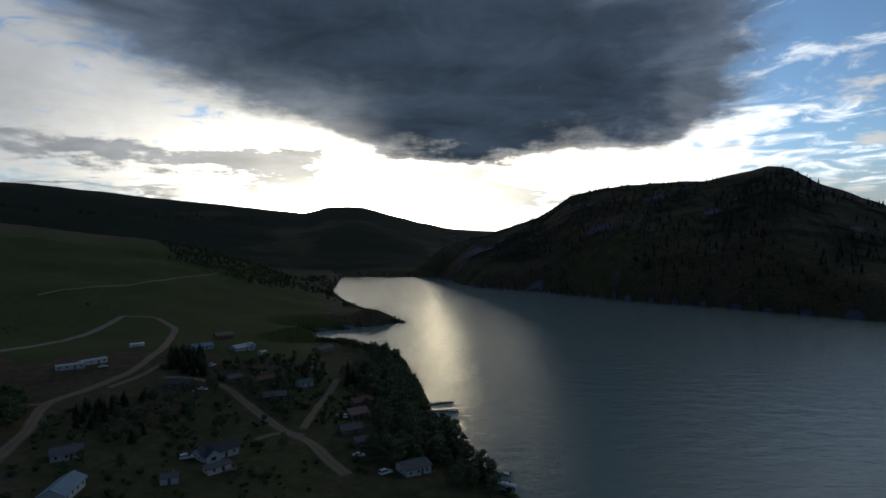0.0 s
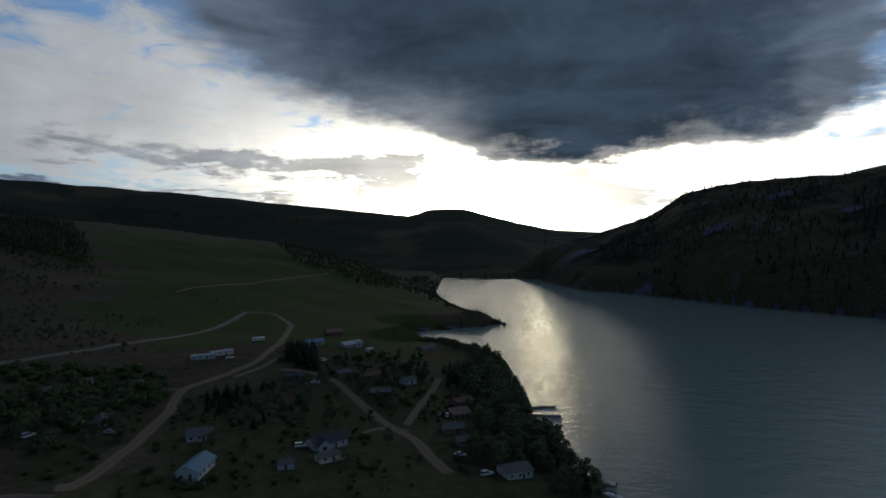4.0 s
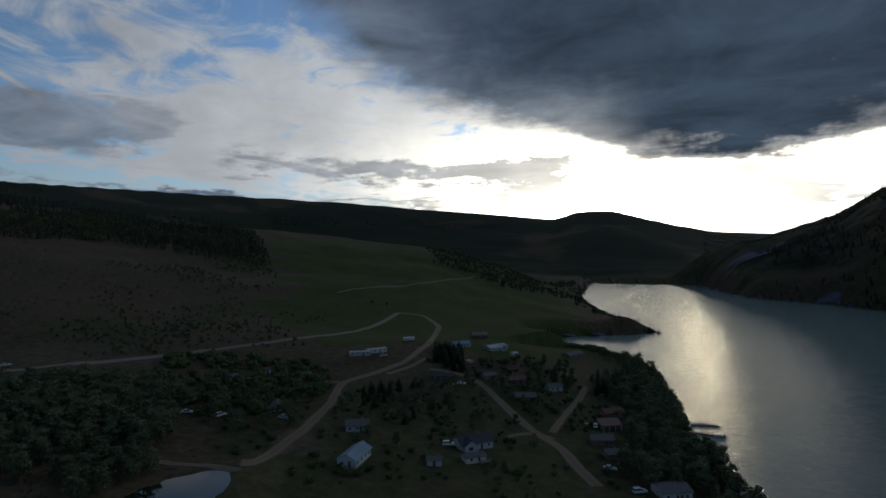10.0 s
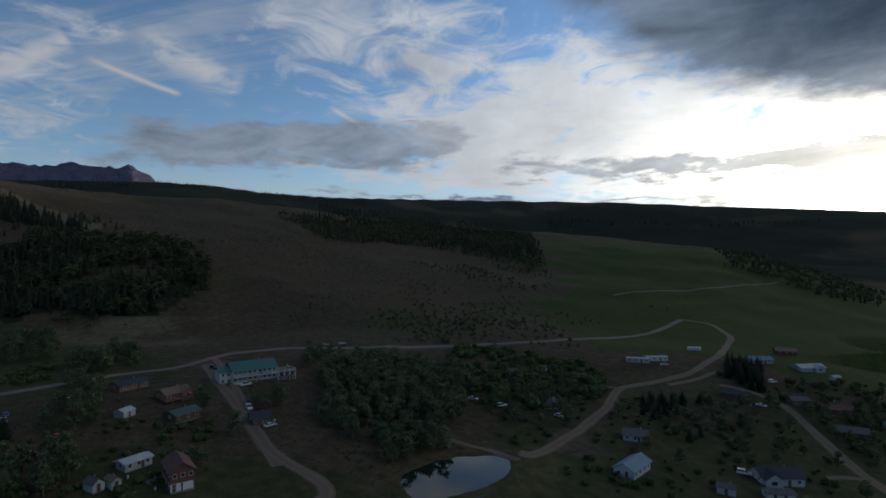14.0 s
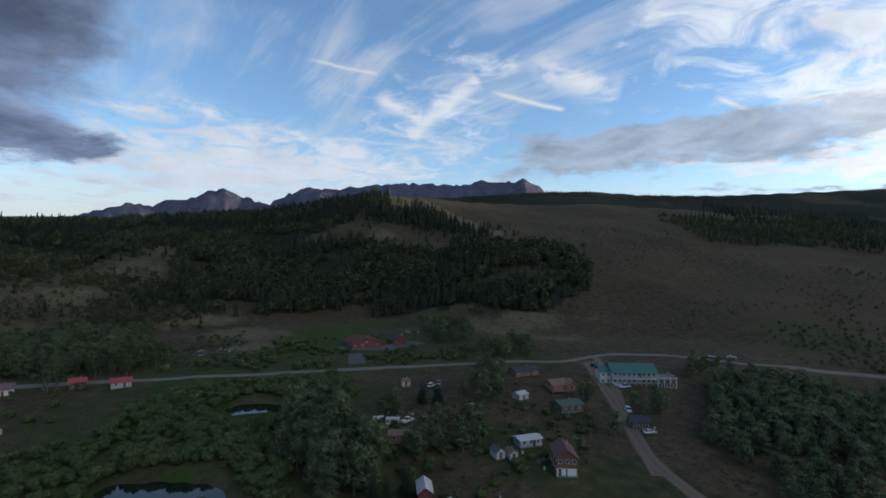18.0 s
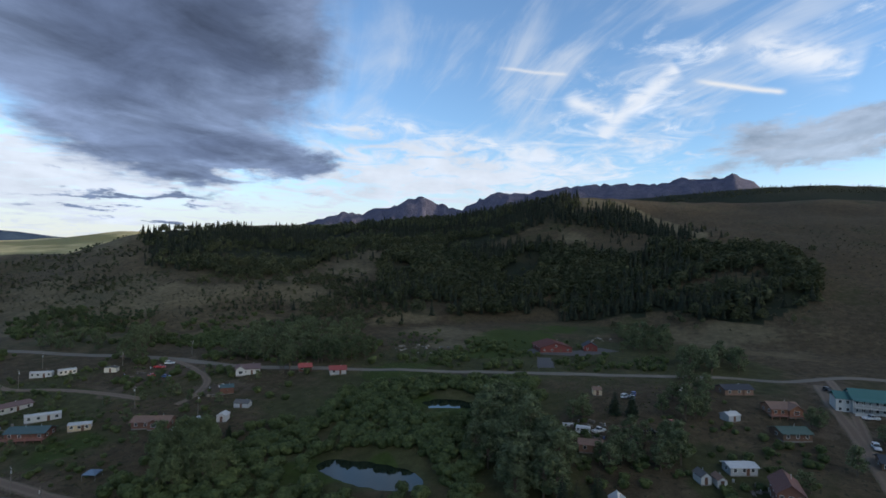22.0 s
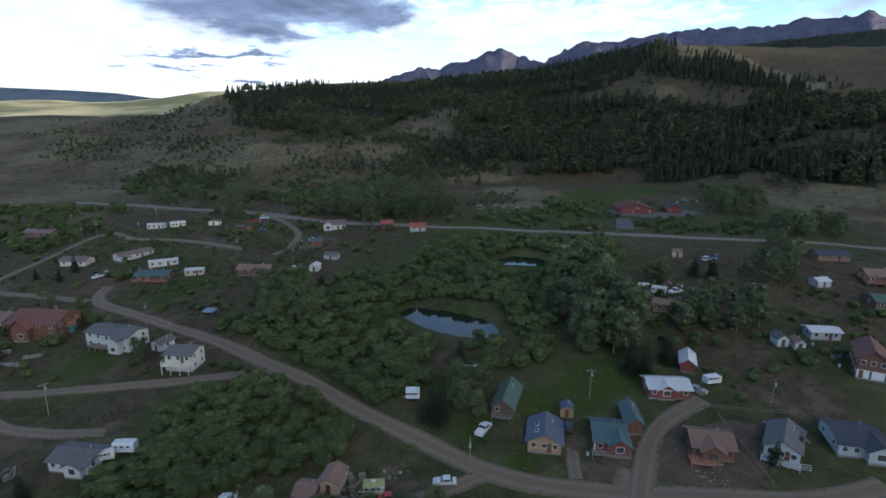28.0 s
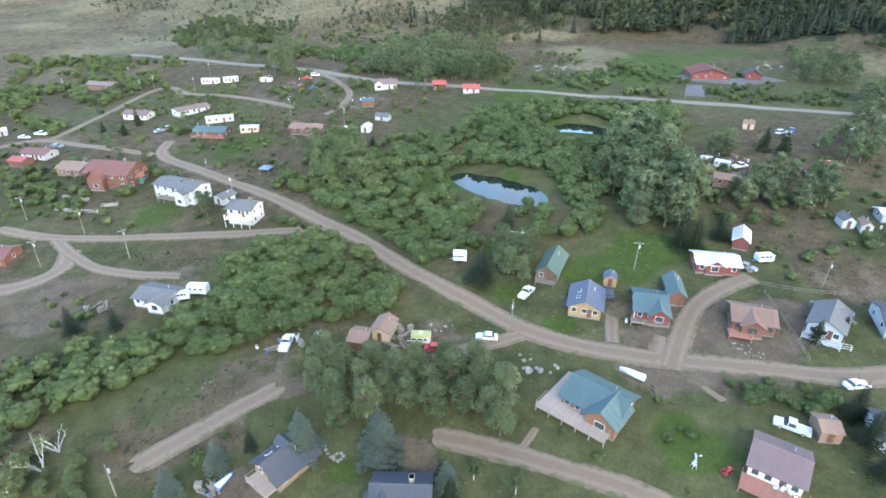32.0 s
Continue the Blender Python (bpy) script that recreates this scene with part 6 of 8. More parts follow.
house("white house with a maroon roof", -77.5, -252.7, 115, 12.1, 8.0, h=2.6, rise=1.6, ridge="x", wall=WHITE, roof=R_MAROON, front=3, side=1)
shed("red-roofed shed beside the white house", -69.7, -249.9, 111, 7.8, 6.0, h=2.4, rise=1.3, ridge="x", wall=RUST_WALL, roof=R_RED)
house("brown house with a teal roof and a round timber deck", -129.3, -212.8, 121, 14.9, 9.0, h=2.7, rise=1.7, ridge="x", wall=RUST_WALL, roof=R_TEAL, front=4, side=2, deck_at=(-8.0, 8.0, 2.8, 0.8, RED_DECK))
house("long white house with a rose-grey roof", -142.0, -248.9, 177, 18.0, 7.0, h=2.7, rise=1.3, ridge="x", wall=WHITE, roof=R_ROSE, front=5, side=1)
mobile_home("long white mobile home with a pale roof", -141.0, -224.9, 149, 13.5, 4.3)
house("white mobile home with brown trim", -139.8, -201.6, 135, 8.4, 4.5, h=2.5, rise=0.5, ridge="x", wall=TAN_WALL, roof=R_WHITE, front=3, side=1, name="mobile_home", category="mobile home", over=0.2)
house("cream house with a rose roof behind spruces", -125.3, -265.1, 118, 13.2, 8.0, h=2.6, rise=1.7, ridge="x", wall=CREAM, roof=R_ROSE, front=3, side=1)
house("red and brown cabin with a dull brown roof", -151.3, -177.5, 117, 15.3, 8.0, h=2.6, rise=1.7, ridge="x", wall=RUST_WALL, roof=R_BROWN, front=4, side=1, wing=(2.0, 5.0, 1.6, 2.6, 1.6))
house("white cottage with a white metal roof and many windows", -151.6, -159.9, 107, 7.8, 14.0, h=2.7, rise=1.5, ridge="y", wall=WHITE, roof=R_WHITE, front=4, side=3, door_at=None)
shed("white shed behind a dark spruce", -162.9, -155.1, 114, 3.9, 5.0, h=2.5, rise=1.1, wall=WHITE, roof=R_WHITE)
house("white house with a rose-grey roof beside the highway", -214.4, -188.9, 131, 12.2, 9.0, h=3.0, rise=2.2, ridge="x", wall=WHITE, roof=R_ROSE, front=4, side=2, wing=(-4.0, 5.0, 1.0, 3.0, 2.2))
shed("timber shed with a teal roof", -188.5, -177.8, 135, 6.3, 6.0, h=2.8, rise=1.2, ridge="x", wall=RUST_WALL, roof=R_TEAL)
mobile_home("white mobile home on the terrace", -178.4, -286.2, 131, 10.7, 4.3)
mobile_home("cream mobile home with flat roof", -185.4, -278.1, 156, 8.6, 4.3, CREAM)
shed("white camper-sized shed near the highway", -195.6, -259.6, 121, 6.4, 4.5, h=2.4, rise=0.6, wall=CREAM, roof=R_GREY)
house("cabin with a bright red metal roof", -226.4, -145.3, 126, 8.6, 7.0, h=2.5, rise=1.7, ridge="x", wall=GREY_WALL, roof=R_RED, front=2, side=1)
house("small cabin with a red roof behind poplars", -225.1, -163.3, 130, 6.7, 6.0, h=2.5, rise=1.7, ridge="x", wall=RUST_WALL, roof=R_RED, front=2, side=1)
house("low brown house between shrubs on the terrace", -144.2, -337.8, 111, 19.6, 8.0, h=2.6, rise=1.6, ridge="x", wall=BROWN_WALL, roof=R_ROSE, front=3, side=1)
shed("white roof of a small shed at the yard edge", -80.5, -300.1, 162, 4.4, 6.0, h=2.4, rise=1.0, ridge="x", wall=GREY_WALL, roof=R_WHITE)
house("rust-red cabin at the edge of the village", -35.2, -176.2, 130, 12.3, 9.0, h=2.7, rise=1.8, ridge="x", wall=RUST_WALL, roof=R_MAROON, front=3, side=1)
shed("barrel-roofed grey shed beside the lane", -177.6, -158.9, 106, 7.0, 4.0, h=1.9, rise=1.4, ridge="x", wall=GREY_WALL, roof=R_GREY)
house("large red barn with a wide low gable", -327.2, -61.2, 116, 21.1, 22.0, h=3.0, rise=3.6, ridge="y", wall=RED_WALL, roof=R_BARN, front=4, side=3, over=0.8, name="barn", category="barn")
house("small red barn with dark slate roof", -336.8, -40.3, 104, 8.5, 10.0, h=3.2, rise=3.0, ridge="y", wall=RED_WALL, roof=R_SLATE, front=2, side=2, over=0.8, name="barn", category="barn")
house("log house with a brown roof and lit timber front", -237.6, 41.0, 109, 11.6, 9.0, h=2.8, rise=2.2, ridge="x", wall=LOG, roof=R_BROWN, front=4, side=2, wing=(3.5, 5.5, 1.4, 2.8, 2.2), deck_at=(-7.0, 6.0, 2.2, 0.7, RED_DECK))
house("low dark house with a green metal roof", -217.4, 40.5, 112, 11.0, 9.0, h=2.6, rise=1.6, ridge="x", wall=DARK_LOG, roof=R_GREEN, front=3, side=1)
house("dark brown house beside the highway", -258.2, 27.9, 117, 14.0, 8.0, h=2.6, rise=1.7, ridge="x", wall=BROWN_WALL, roof=R_SLATE, front=3, side=1)
shed("white shed with a pale roof in the meadow", -224.2, 22.9, 130, 5.8, 5.0, h=2.3, rise=1.1, ridge="x", wall=GREY_WALL, roof=R_WHITE)
house("dark house with a slate roof below the hotel", -202.0, 63.5, 87, 7.1, 8.0, h=2.7, rise=1.7, ridge="x", wall=DARK_LOG, roof=R_SLATE, front=3, side=1, deck_at=(0.0, 4.5, 2.5, 0.6, OLD_WOOD))
house("brown shed with a broad tan roof among trees", -183.8, -21.6, 99, 8.1, 7.0, h=2.6, rise=1.2, ridge="x", wall=BROWN_WALL, roof=R_BROWN, front=2, side=1, name="shed", category="shed")
shed("weathered shed with junk beside it", -236.5, -25.3, 105, 3.9, 4.5, h=2.4, rise=1.1, ridge="x", wall=TAN_WALL, roof=R_BROWN)
house("white house with a pale blue metal roof", -109.7, 157.1, 11, 7.7, 15.0, h=3.0, rise=2.4, ridge="y", wall=WHITE, roof=R_SKY, front=2, side=4, wing=None, over=0.6, deck_at=(-3.5, 3.5, 1.2, 0.3, OLD_WOOD))
house("grey-roofed house behind the white one", -127.2, 184.2, 34, 10.1, 8.5, h=2.7, rise=1.9, ridge="x", wall=GREY_WALL, roof=R_GREY, front=3, side=1)
house("white house with a dark roof and a deep front gable", -80.8, 193.8, 49, 15.0, 9.0, h=2.9, rise=2.6, ridge="x", wall=WHITE, roof=R_SLATE, front=4, side=2, wing=(-4.0, 5.6, 2.0, 2.9, 2.4))
house("low pale annexe with a brown deck", -74.9, 180.5, 48, 8.7, 5.0, h=2.4, rise=0.8, ridge="x", wall=CREAM, roof=R_GREY, front=2, side=1, deck_at=(1.0, 9.0, 2.0, 0.6, OLD_WOOD))
shed("pale wooden shed on the lawn", -85.1, 169.6, 25, 5.8, 4.5, h=2.2, rise=1.1, ridge="x", wall=GREY_WALL, roof=R_GREY)
house("white house with a broad grey roof by the shore", -10.4, 190.3, 33, 11.1, 9.0, h=3.0, rise=1.6, ridge="x", wall=WHITE, roof=R_GREY, front=3, side=1)
house("low grey-roofed house by the lane", -38.6, 227.1, 26, 9.7, 8.0, h=2.6, rise=1.5, ridge="x", wall=BROWN_WALL, roof=R_GREY, front=3, side=1)
house("small grey-roofed cabin by the lane", -32.1, 213.9, 32, 6.7, 6.5, h=2.4, rise=1.4, ridge="x", wall=BROWN_WALL, roof=R_GREY, front=2, side=1)
house("brown cabin with a timber porch near the shore", -39.9, 250.5, 35, 10.2, 8.0, h=2.6, rise=2.0, ridge="x", wall=BROWN_WALL, roof=R_BROWN, front=3, side=1, porch=(2.0, 2.3), trim=TRIM)
house("blue-grey house on the north lane", -156.7, 353.1, 48, 14.4, 9.0, h=2.7, rise=1.8, ridge="x", wall=GREY_WALL, roof=R_SKY, front=3, side=1)
house("red house with white-trimmed dormers", -161.0, 399.5, 36, 13.4, 9.0, h=2.8, rise=2.2, ridge="x", wall=RED_WALL, roof=R_BROWN, front=3, side=1)
house("white-roofed house with a front gable", -133.8, 362.8, 61, 17.8, 9.0, h=2.7, rise=1.9, ridge="x", wall=GREY_WALL, roof=R_WHITE, front=3, side=1, wing=(3.5, 6.0, 2.0, 2.7, 2.0))
shed("small white shed on the north lane", -118.0, 356.3, 58, 5.5, 4.0, h=2.4, rise=0.9, ridge="x", wall=WHITE, roof=R_WHITE)
house("pale-roofed house above the bay", -88.7, 403.7, 68, 19.8, 9.0, h=2.6, rise=2.2, ridge="x", wall=BROWN_WALL, roof=R_GREY, front=3, side=1)
house("white-gabled cabin beside the lane", -75.8, 297.2, 41, 9.2, 7.0, h=2.6, rise=1.6, ridge="x", wall=WHITE, roof=R_GREEN, front=2, side=1)
house("red house with a grey roof on the loop road", -83.5, 269.0, 24, 12.7, 8.0, h=2.7, rise=1.9, ridge="x", wall=RED_WALL, roof=R_GREY, front=4, side=1)
house("brown cabin with a grey roof", -112.0, 291.5, 51, 8.8, 7.0, h=2.6, rise=1.5, ridge="x", wall=BROWN_WALL, roof=R_GREY, front=2, side=1)
house("maroon house with a brown roof", -97.7, 295.4, 44, 14.2, 8.0, h=2.6, rise=1.7, ridge="x", wall=RUST_WALL, roof=R_MAROON, front=3, side=1)
house("red house with junk-strewn yard", -132.1, 273.9, 13, 12.3, 8.0, h=2.6, rise=1.6, ridge="x", wall=RUST_WALL, roof=R_SLATE, front=3, side=1)
mobile_home("long white mobile home on the slope", -192.6, 299.9, 58, 15.2, 4.5)
mobile_home("pale mobile home beside the road", -196.4, 287.1, 40, 14.7, 4.5, GREY_WALL)
shed("small white shed in the clearing", -194.8, 233.8, 29, 5.2, 4.5, h=2.4, rise=0.9, ridge="x", wall=WHITE, roof=R_GREY)
shed("pale pump house by the trees", -213.7, 225.1, 44, 3.4, 3.5, h=2.4, rise=0.9, ridge="x", wall=WHITE, roof=R_GREY)
house("pale grey cabin in the trees", -214.1, 201.6, 60, 5.4, 7.0, h=2.6, rise=1.5, ridge="x", wall=GREY_WALL, roof=R_GREY, front=2, side=1)
house("small grey-roofed cabin among dark trees", -221.4, 175.0, 28, 6.4, 7.0, h=2.5, rise=1.7, ridge="x", wall=GREY_WALL, roof=R_GREY, front=2, side=1)
house("pale house half hidden by trees", -167.8, 181.9, 40, 4.7, 7.0, h=2.6, rise=1.7, ridge="y", wall=GREY_WALL, roof=R_GREY, front=2, side=1)
house("maroon-roofed cabin behind the shore trees", -40.9, 269.9, 37, 11.0, 8.0, h=2.6, rise=1.8, ridge="x", wall=BROWN_WALL, roof=R_MAROON, front=2, side=1)
vehicle("car", "silver", "silver sedan parked on the dirt lane", -81.6, -46.4, -149)
vehicle("pickup_truck", "white", "white pickup truck beside the green-roofed cabin", -100.2, -47.0, 92)
vehicle("pickup_truck", "white", "white pickup truck parked by the hedge", -56.2, -80.1, 124)
vehicle("pickup_truck", "silver", "silver pickup truck parked beside the brown shed", -90.4, 9.1, -177)
vehicle("car", "white", "white car parked on the dirt road", -106.8, 17.2, 43)
vehicle("car", "red", "small red car beside the yellow trailer", -72.7, -53.3, 38)
vehicle("suv", "black", "black car beside the white house", -52.9, -119.3, 6)
vehicle("suv", "black", "dark car parked between the cabins", -109.4, -30.4, 112)
vehicle("car", "grey", "grey car behind the red cabin", -137.0, -6.8, -7)
vehicle("car", "white", "white car by the dark house", -195.9, 65.5, 15)
vehicle("suv", "white", "white car on the hotel road", -215.7, 63.9, -94)
vehicle("pickup_truck", "silver", "silver truck in front of the hotel", -241.8, 70.0, 19)
vehicle("suv", "black", "dark car beside the hotel", -277.7, 65.5, -71)
vehicle("pickup_truck", "white", "white truck at the roadside pull-out", -308.6, 138.4, -16)
vehicle("car", "silver", "silver car at the roadside pull-out", -308.4, 147.6, 2)
vehicle("suv", "white", "white van beside the white house", -88.8, 189.0, -65)
vehicle("car", "silver", "silver car parked on the loop road", -31.1, 201.4, -84)
vehicle("suv", "white", "white car by the shore house", -19.6, 186.3, -52)
vehicle("suv", "white", "white truck by the porch cabin", -44.0, 246.9, 4)
vehicle("car", "black", "dark car by the porch cabin", -47.6, 245.1, 9)
vehicle("car", "silver", "silver car beside the mobile home", -183.9, 295.0, -39)
vehicle("car", "white", "white car on the loop road", -119.4, 270.9, -79)
vehicle("suv", "white", "white car beside the dark spruces", -133.0, 314.5, -16)
vehicle("car", "silver", "silver car beside the wide road", -157.3, 174.8, -80)
vehicle("suv", "white", "white truck in the yard", -177.6, 160.7, -5)
vehicle("car", "white", "white car half hidden by trees", -190.7, 155.3, -63)
vehicle("car", "white", "white car near the parked cars", -118.0, -235.1, 93)
vehicle("suv", "grey", "grey car in the yard", -122.4, -234.6, 99)
vehicle("car", "red", "red car on the terrace", -196.9, -232.4, 64)
vehicle("car", "blue", "blue car on the terrace", -196.9, -223.7, 22)
vehicle("pickup_truck", "red", "red truck by the highway", -208.1, -241.0, 32)
vehicle("suv", "white", "white truck by the highway", -214.4, -241.2, 36)
vehicle("car", "white", "white car beside the mobile homes", -193.0, -183.8, 48)
vehicle("pickup_truck", "white", "white truck at the junction yard", -89.1, -281.1, 32)
vehicle("car", "white", "white car by the yard fence", -83.1, -283.2, 30)
vehicle("car", "grey", "grey car on the lane", -85.8, -258.1, 36)
vehicle("pickup_truck", "black", "black truck under the trees", -200.6, -3.7, 18)
vehicle("pickup_truck", "white", "white truck among the junk cars", -197.5, -20.4, 56)
vehicle("car", "blue", "blue car under the spruces", -238.7, -10.9, 91)
vehicle("suv", "white", "white van under the spruces", -235.0, -13.9, 66)
vehicle("suv", "white", "white camper van by the hedge", -234.3, -11.2, 95)
vehicle("car", "tan", "pale car in the meadow", -251.4, 8.5, 45)
vehicle("car", "red", "red tractor-like car in the meadow", -211.9, 3.3, 49)
trailer("yellow and white camper trailer on the dirt yard", -72.7, -57.1, 123, 4.1, "yellow", "white")
trailer("white tank-like camper behind the hedge", -57.2, -113.3, 123, 4.7, "white", "silver")
trailer("small white camper beside the house", -53.8, -114.4, 143, 3.0, "white", "silver", 2.0)
trailer("pale blue-grey truck camper on the grass", -103.2, -68.0, 123, 3.5, "silver", "white", 2.6)
trailer("white rounded camper by the red barn", -142.5, -4.1, 133, 3.9, "white", "silver", 2.0)
trailer("white camper on the slope", -194.6, 346.8, 46, 8.1, "white", "grey")
trailer("white camper parked at the shore", 20.6, 180.1, -30, 7.8, "white", "grey")
trailer("white camper van in the junk yard", -195.2, -25.4, 91, 4.8, "silver", "grey")
boat("covered white boat beside the teal cabin", -88.0, -17.6, -93, 5.0, None, True)
boat("open aluminium boat on a trailer", -62.1, -76.8, 175, 2.4, None, False, "silver")
boat("aluminium rowing boat at the hedge", -58.7, -79.6, -151, 2.1, None, False, "silver")
boat("blue and white boat on a trailer by the log house", -28.7, -62.5, -174, 3.4, None, True, "blue")
boat("round pale boat in the junk yard", -200.1, -31.2, 126, 4.6, None, True)
boat("motor boat moored near the shore", 10.9, 206.1, 163, 8.2, -0.25)
boat("white motor boat at the shore", 20.6, 193.9, 159, 6.4, -0.25)
boat("small boat tied to the dock", 4.7, 268.1, -165, 4.3, -0.25)
utility_pole(-56.2, -144.1, 9, True, 170)
utility_pole(-56.0, -169.3, 8, True, 150)
utility_pole(-50.4, -194.9, 8, True, 156)
utility_pole(-17.4, -75.0, 7, False, 175)
utility_pole(-86.9, -43.6, 8, True, 28)
utility_pole(-123.0, -29.4, 8, True, 114)
utility_pole(-99.7, -172.3, 8, True, 70)
utility_pole(-98.1, -156.6, 6, False, 4)
utility_pole(-144.8, -298.1, 9, True, 144)
utility_pole(-153.2, -300.0, 9, True, 125)
utility_pole(-129.0, -350.9, 8, True, 92)
utility_pole(-161.4, -340.8, 8, True, 4)
utility_pole(-162.3, -276.8, 9, True, 82)
utility_pole(-163.1, -202.4, 9, True, 5)
utility_pole(-162.2, -167.2, 9, True, 130)
utility_pole(-204.4, -263.4, 8, True, 169)
utility_pole(-230.2, -242.4, 8, True, 177)
utility_pole(-138.4, 9.0, 7, False, 105)
utility_pole(-40.7, -160.8, 8, True, 144)
utility_pole(-189.2, -303.3, 8, True, 84)
hotel("long white two-storey inn with a sea-green roof and gallery", -252.6, 75.8, 90, 19.3, 11.0)
dock("grey wooden dock on floats at the lake shore", -0.8, 282.7, 15, 12.4)
dock("grey wooden dock on floats at the lake shore", 0.2, 268.7, -1, 15.2)
dock("grey wooden dock on floats at the lake shore", -1.6, 246.8, -36, 9.7)
canopy("pale blue fabric canopy on the meadow", -115.3, -160.4, 25)
rocks(-79.2, -35.2, 10, 3.6, 0.9)
rocks(-80.1, -32.6, 6, 2.6, 0.9)
rocks(-106.3, -1.5, 14, 2.4, 0.4)
rocks(-105.5, 1.2, 10, 2.4, 0.4)
rocks(-79.8, -57.1, 6, 2.5, 0.7)
rocks(-37.9, -84.3, 6, 3.0, 0.4)
rocks(-298.7, -135.0, 26, 14, 1.6)
rocks(-378.8, -37.3, 8, 6, 1.4)
stone_wall("pale dry-stone terrace wall below the log house", [(-64.4, -202.9), (-65.6, -196.2), (-68.2, -191.2)], 1.3)
stone_wall("pale dry-stone terrace wall on the slope", [(-58.8, -194.7), (-61.9, -186.0), (-65.5, -178.7)], 1.2)
stone_wall("pale dry-stone terrace wall on the slope", [(-67.9, -183.7), (-71.9, -178.9)], 1.2)
fence("weathered post and rail fence beside the lane", [(-129.0, -1.5), (-117.0, 5.5), (-109.9, 9.5)])
fence("low white fence in front of the grey house", [(-115.6, 10.1), (-117.2, 15.8)], 1.5, 1.0, TRIM, 3)
fence("post and rail fence along the yard", [(-131.7, -3.4), (-134.1, 6.7), (-137.3, 14.0)])
fence("post and rail fence beside the asphalt drive", [(-265.2, -55.9), (-300.8, -64.2)], 3.0, 1.3)
junk(-198.9, -23.8, 12, 7, 1)
junk(-192.5, -29.3, 6, 5, 2)
junk(-73.2, -62.1, 7, 3.5, 3)
junk(-69.5, -62.9, 5, 3, 4)
junk(-54.4, -83.0, 5, 2.5, 5)
junk(-59.8, -79.3, 6, 3, 6)
junk(-38.9, -126.6, 6, 4, 7)
junk(-127.7, 11.6, 8, 4, 8)
junk(-138.0, -8.3, 5, 3, 9)
junk(-129.9, -225.4, 8, 5, 10)
junk(-201.4, -235.2, 10, 12, 11)
junk(-183.0, -184.0, 6, 8, 12)
junk(-79.6, -234.5, 6, 6, 13)
junk(-128.9, 267.9, 8, 8, 14)
junk(-109.8, 303.6, 8, 8, 15)
junk(-104.0, -22.9, 4, 3, 16)
junk(-27.1, -64.8, 5, 2.5, 17)
junk(-170.8, 22.7, 10, 6, 18)
junk(-200.9, -24.0, 10, 7, 19)
junk(-202.3, 65.3, 6, 5, 20)
rock(-43.0, -54.9, 0.65, "pale stone of a garden edging")
rock(-42.5, -54.2, 0.65, "pale stone of a garden edging")
rock(-42.2, -53.4, 0.65, "pale stone of a garden edging")
rock(-42.0, -52.5, 0.65, "pale stone of a garden edging")
rock(-42.0, -51.8, 0.65, "pale stone of a garden edging")
rock(-42.1, -51.0, 0.65, "pale stone of a garden edging")
rock(-42.7, -50.8, 0.65, "pale stone of a garden edging")
rock(-43.4, -50.9, 0.65, "pale stone of a garden edging")
rock(-43.6, -51.6, 0.65, "pale stone of a garden edging")
rock(-43.1, -52.1, 0.65, "pale stone of a garden edging")
rock(-42.4, -52.2, 0.65, "pale stone of a garden edging")
lawn_tractor(-75.4, 1.9, 60)
garden_windmill(-73.7, -2.5)
plastic_chair(-75.9, 8.6, 20, DECK_LEVEL)
plastic_chair(-76.0, 9.5, 60, DECK_LEVEL)
plastic_chair(-76.1, 10.7, 150, DECK_LEVEL)
plastic_chair(-75.8, 11.4, 200, DECK_LEVEL)
snag(-12.7, -89.5, 6.0)
snag(-8.2, -87.9, 5.0)
snag(-16.1, -91.6, 4.0)

build_land()


# ---------------------------------------------------------------- plants
LEAF_WILLOW = leafy("willow_leaves", (0.042, 0.061, 0.021), (0.100, 0.128, 0.046))
LEAF_COTTON = leafy("cottonwood_leaves", (0.046, 0.066, 0.030), (0.150, 0.176, 0.094))
LEAF_ASPEN = leafy("aspen_leaves", (0.030, 0.049, 0.022), (0.092, 0.115, 0.053))
LEAF_PALE = leafy("pale_willow_leaves", (0.060, 0.084, 0.036), (0.136, 0.164, 0.078))
NEEDLE = leafy("spruce_needles", (0.009, 0.017, 0.009), (0.034, 0.046, 0.023))
NEEDLE_BLUE = leafy("blue_spruce_needles", (0.039, 0.054, 0.041), (0.107, 0.127, 0.100))
LEAF_FAR = leafy("hill_forest_leaves", (0.024, 0.033, 0.014), (0.101, 0.107, 0.052), 0.03)
NEEDLE_FAR = leafy("hill_forest_needles", (0.012, 0.017, 0.009), (0.037, 0.044, 0.025), 0.05)
SAGE = leafy("sagebrush_leaves", (0.056, 0.055, 0.036), (0.125, 0.115, 0.076))
BARK = plain("bark", (0.105, 0.080, 0.060), 0.9, 3.0, 0.4, relief=0.03)
PALE_BARK = plain("pale_bark", (0.22, 0.21, 0.18), 0.85, 3.0, 0.4, relief=0.02)
rng = np.random.default_rng(7)


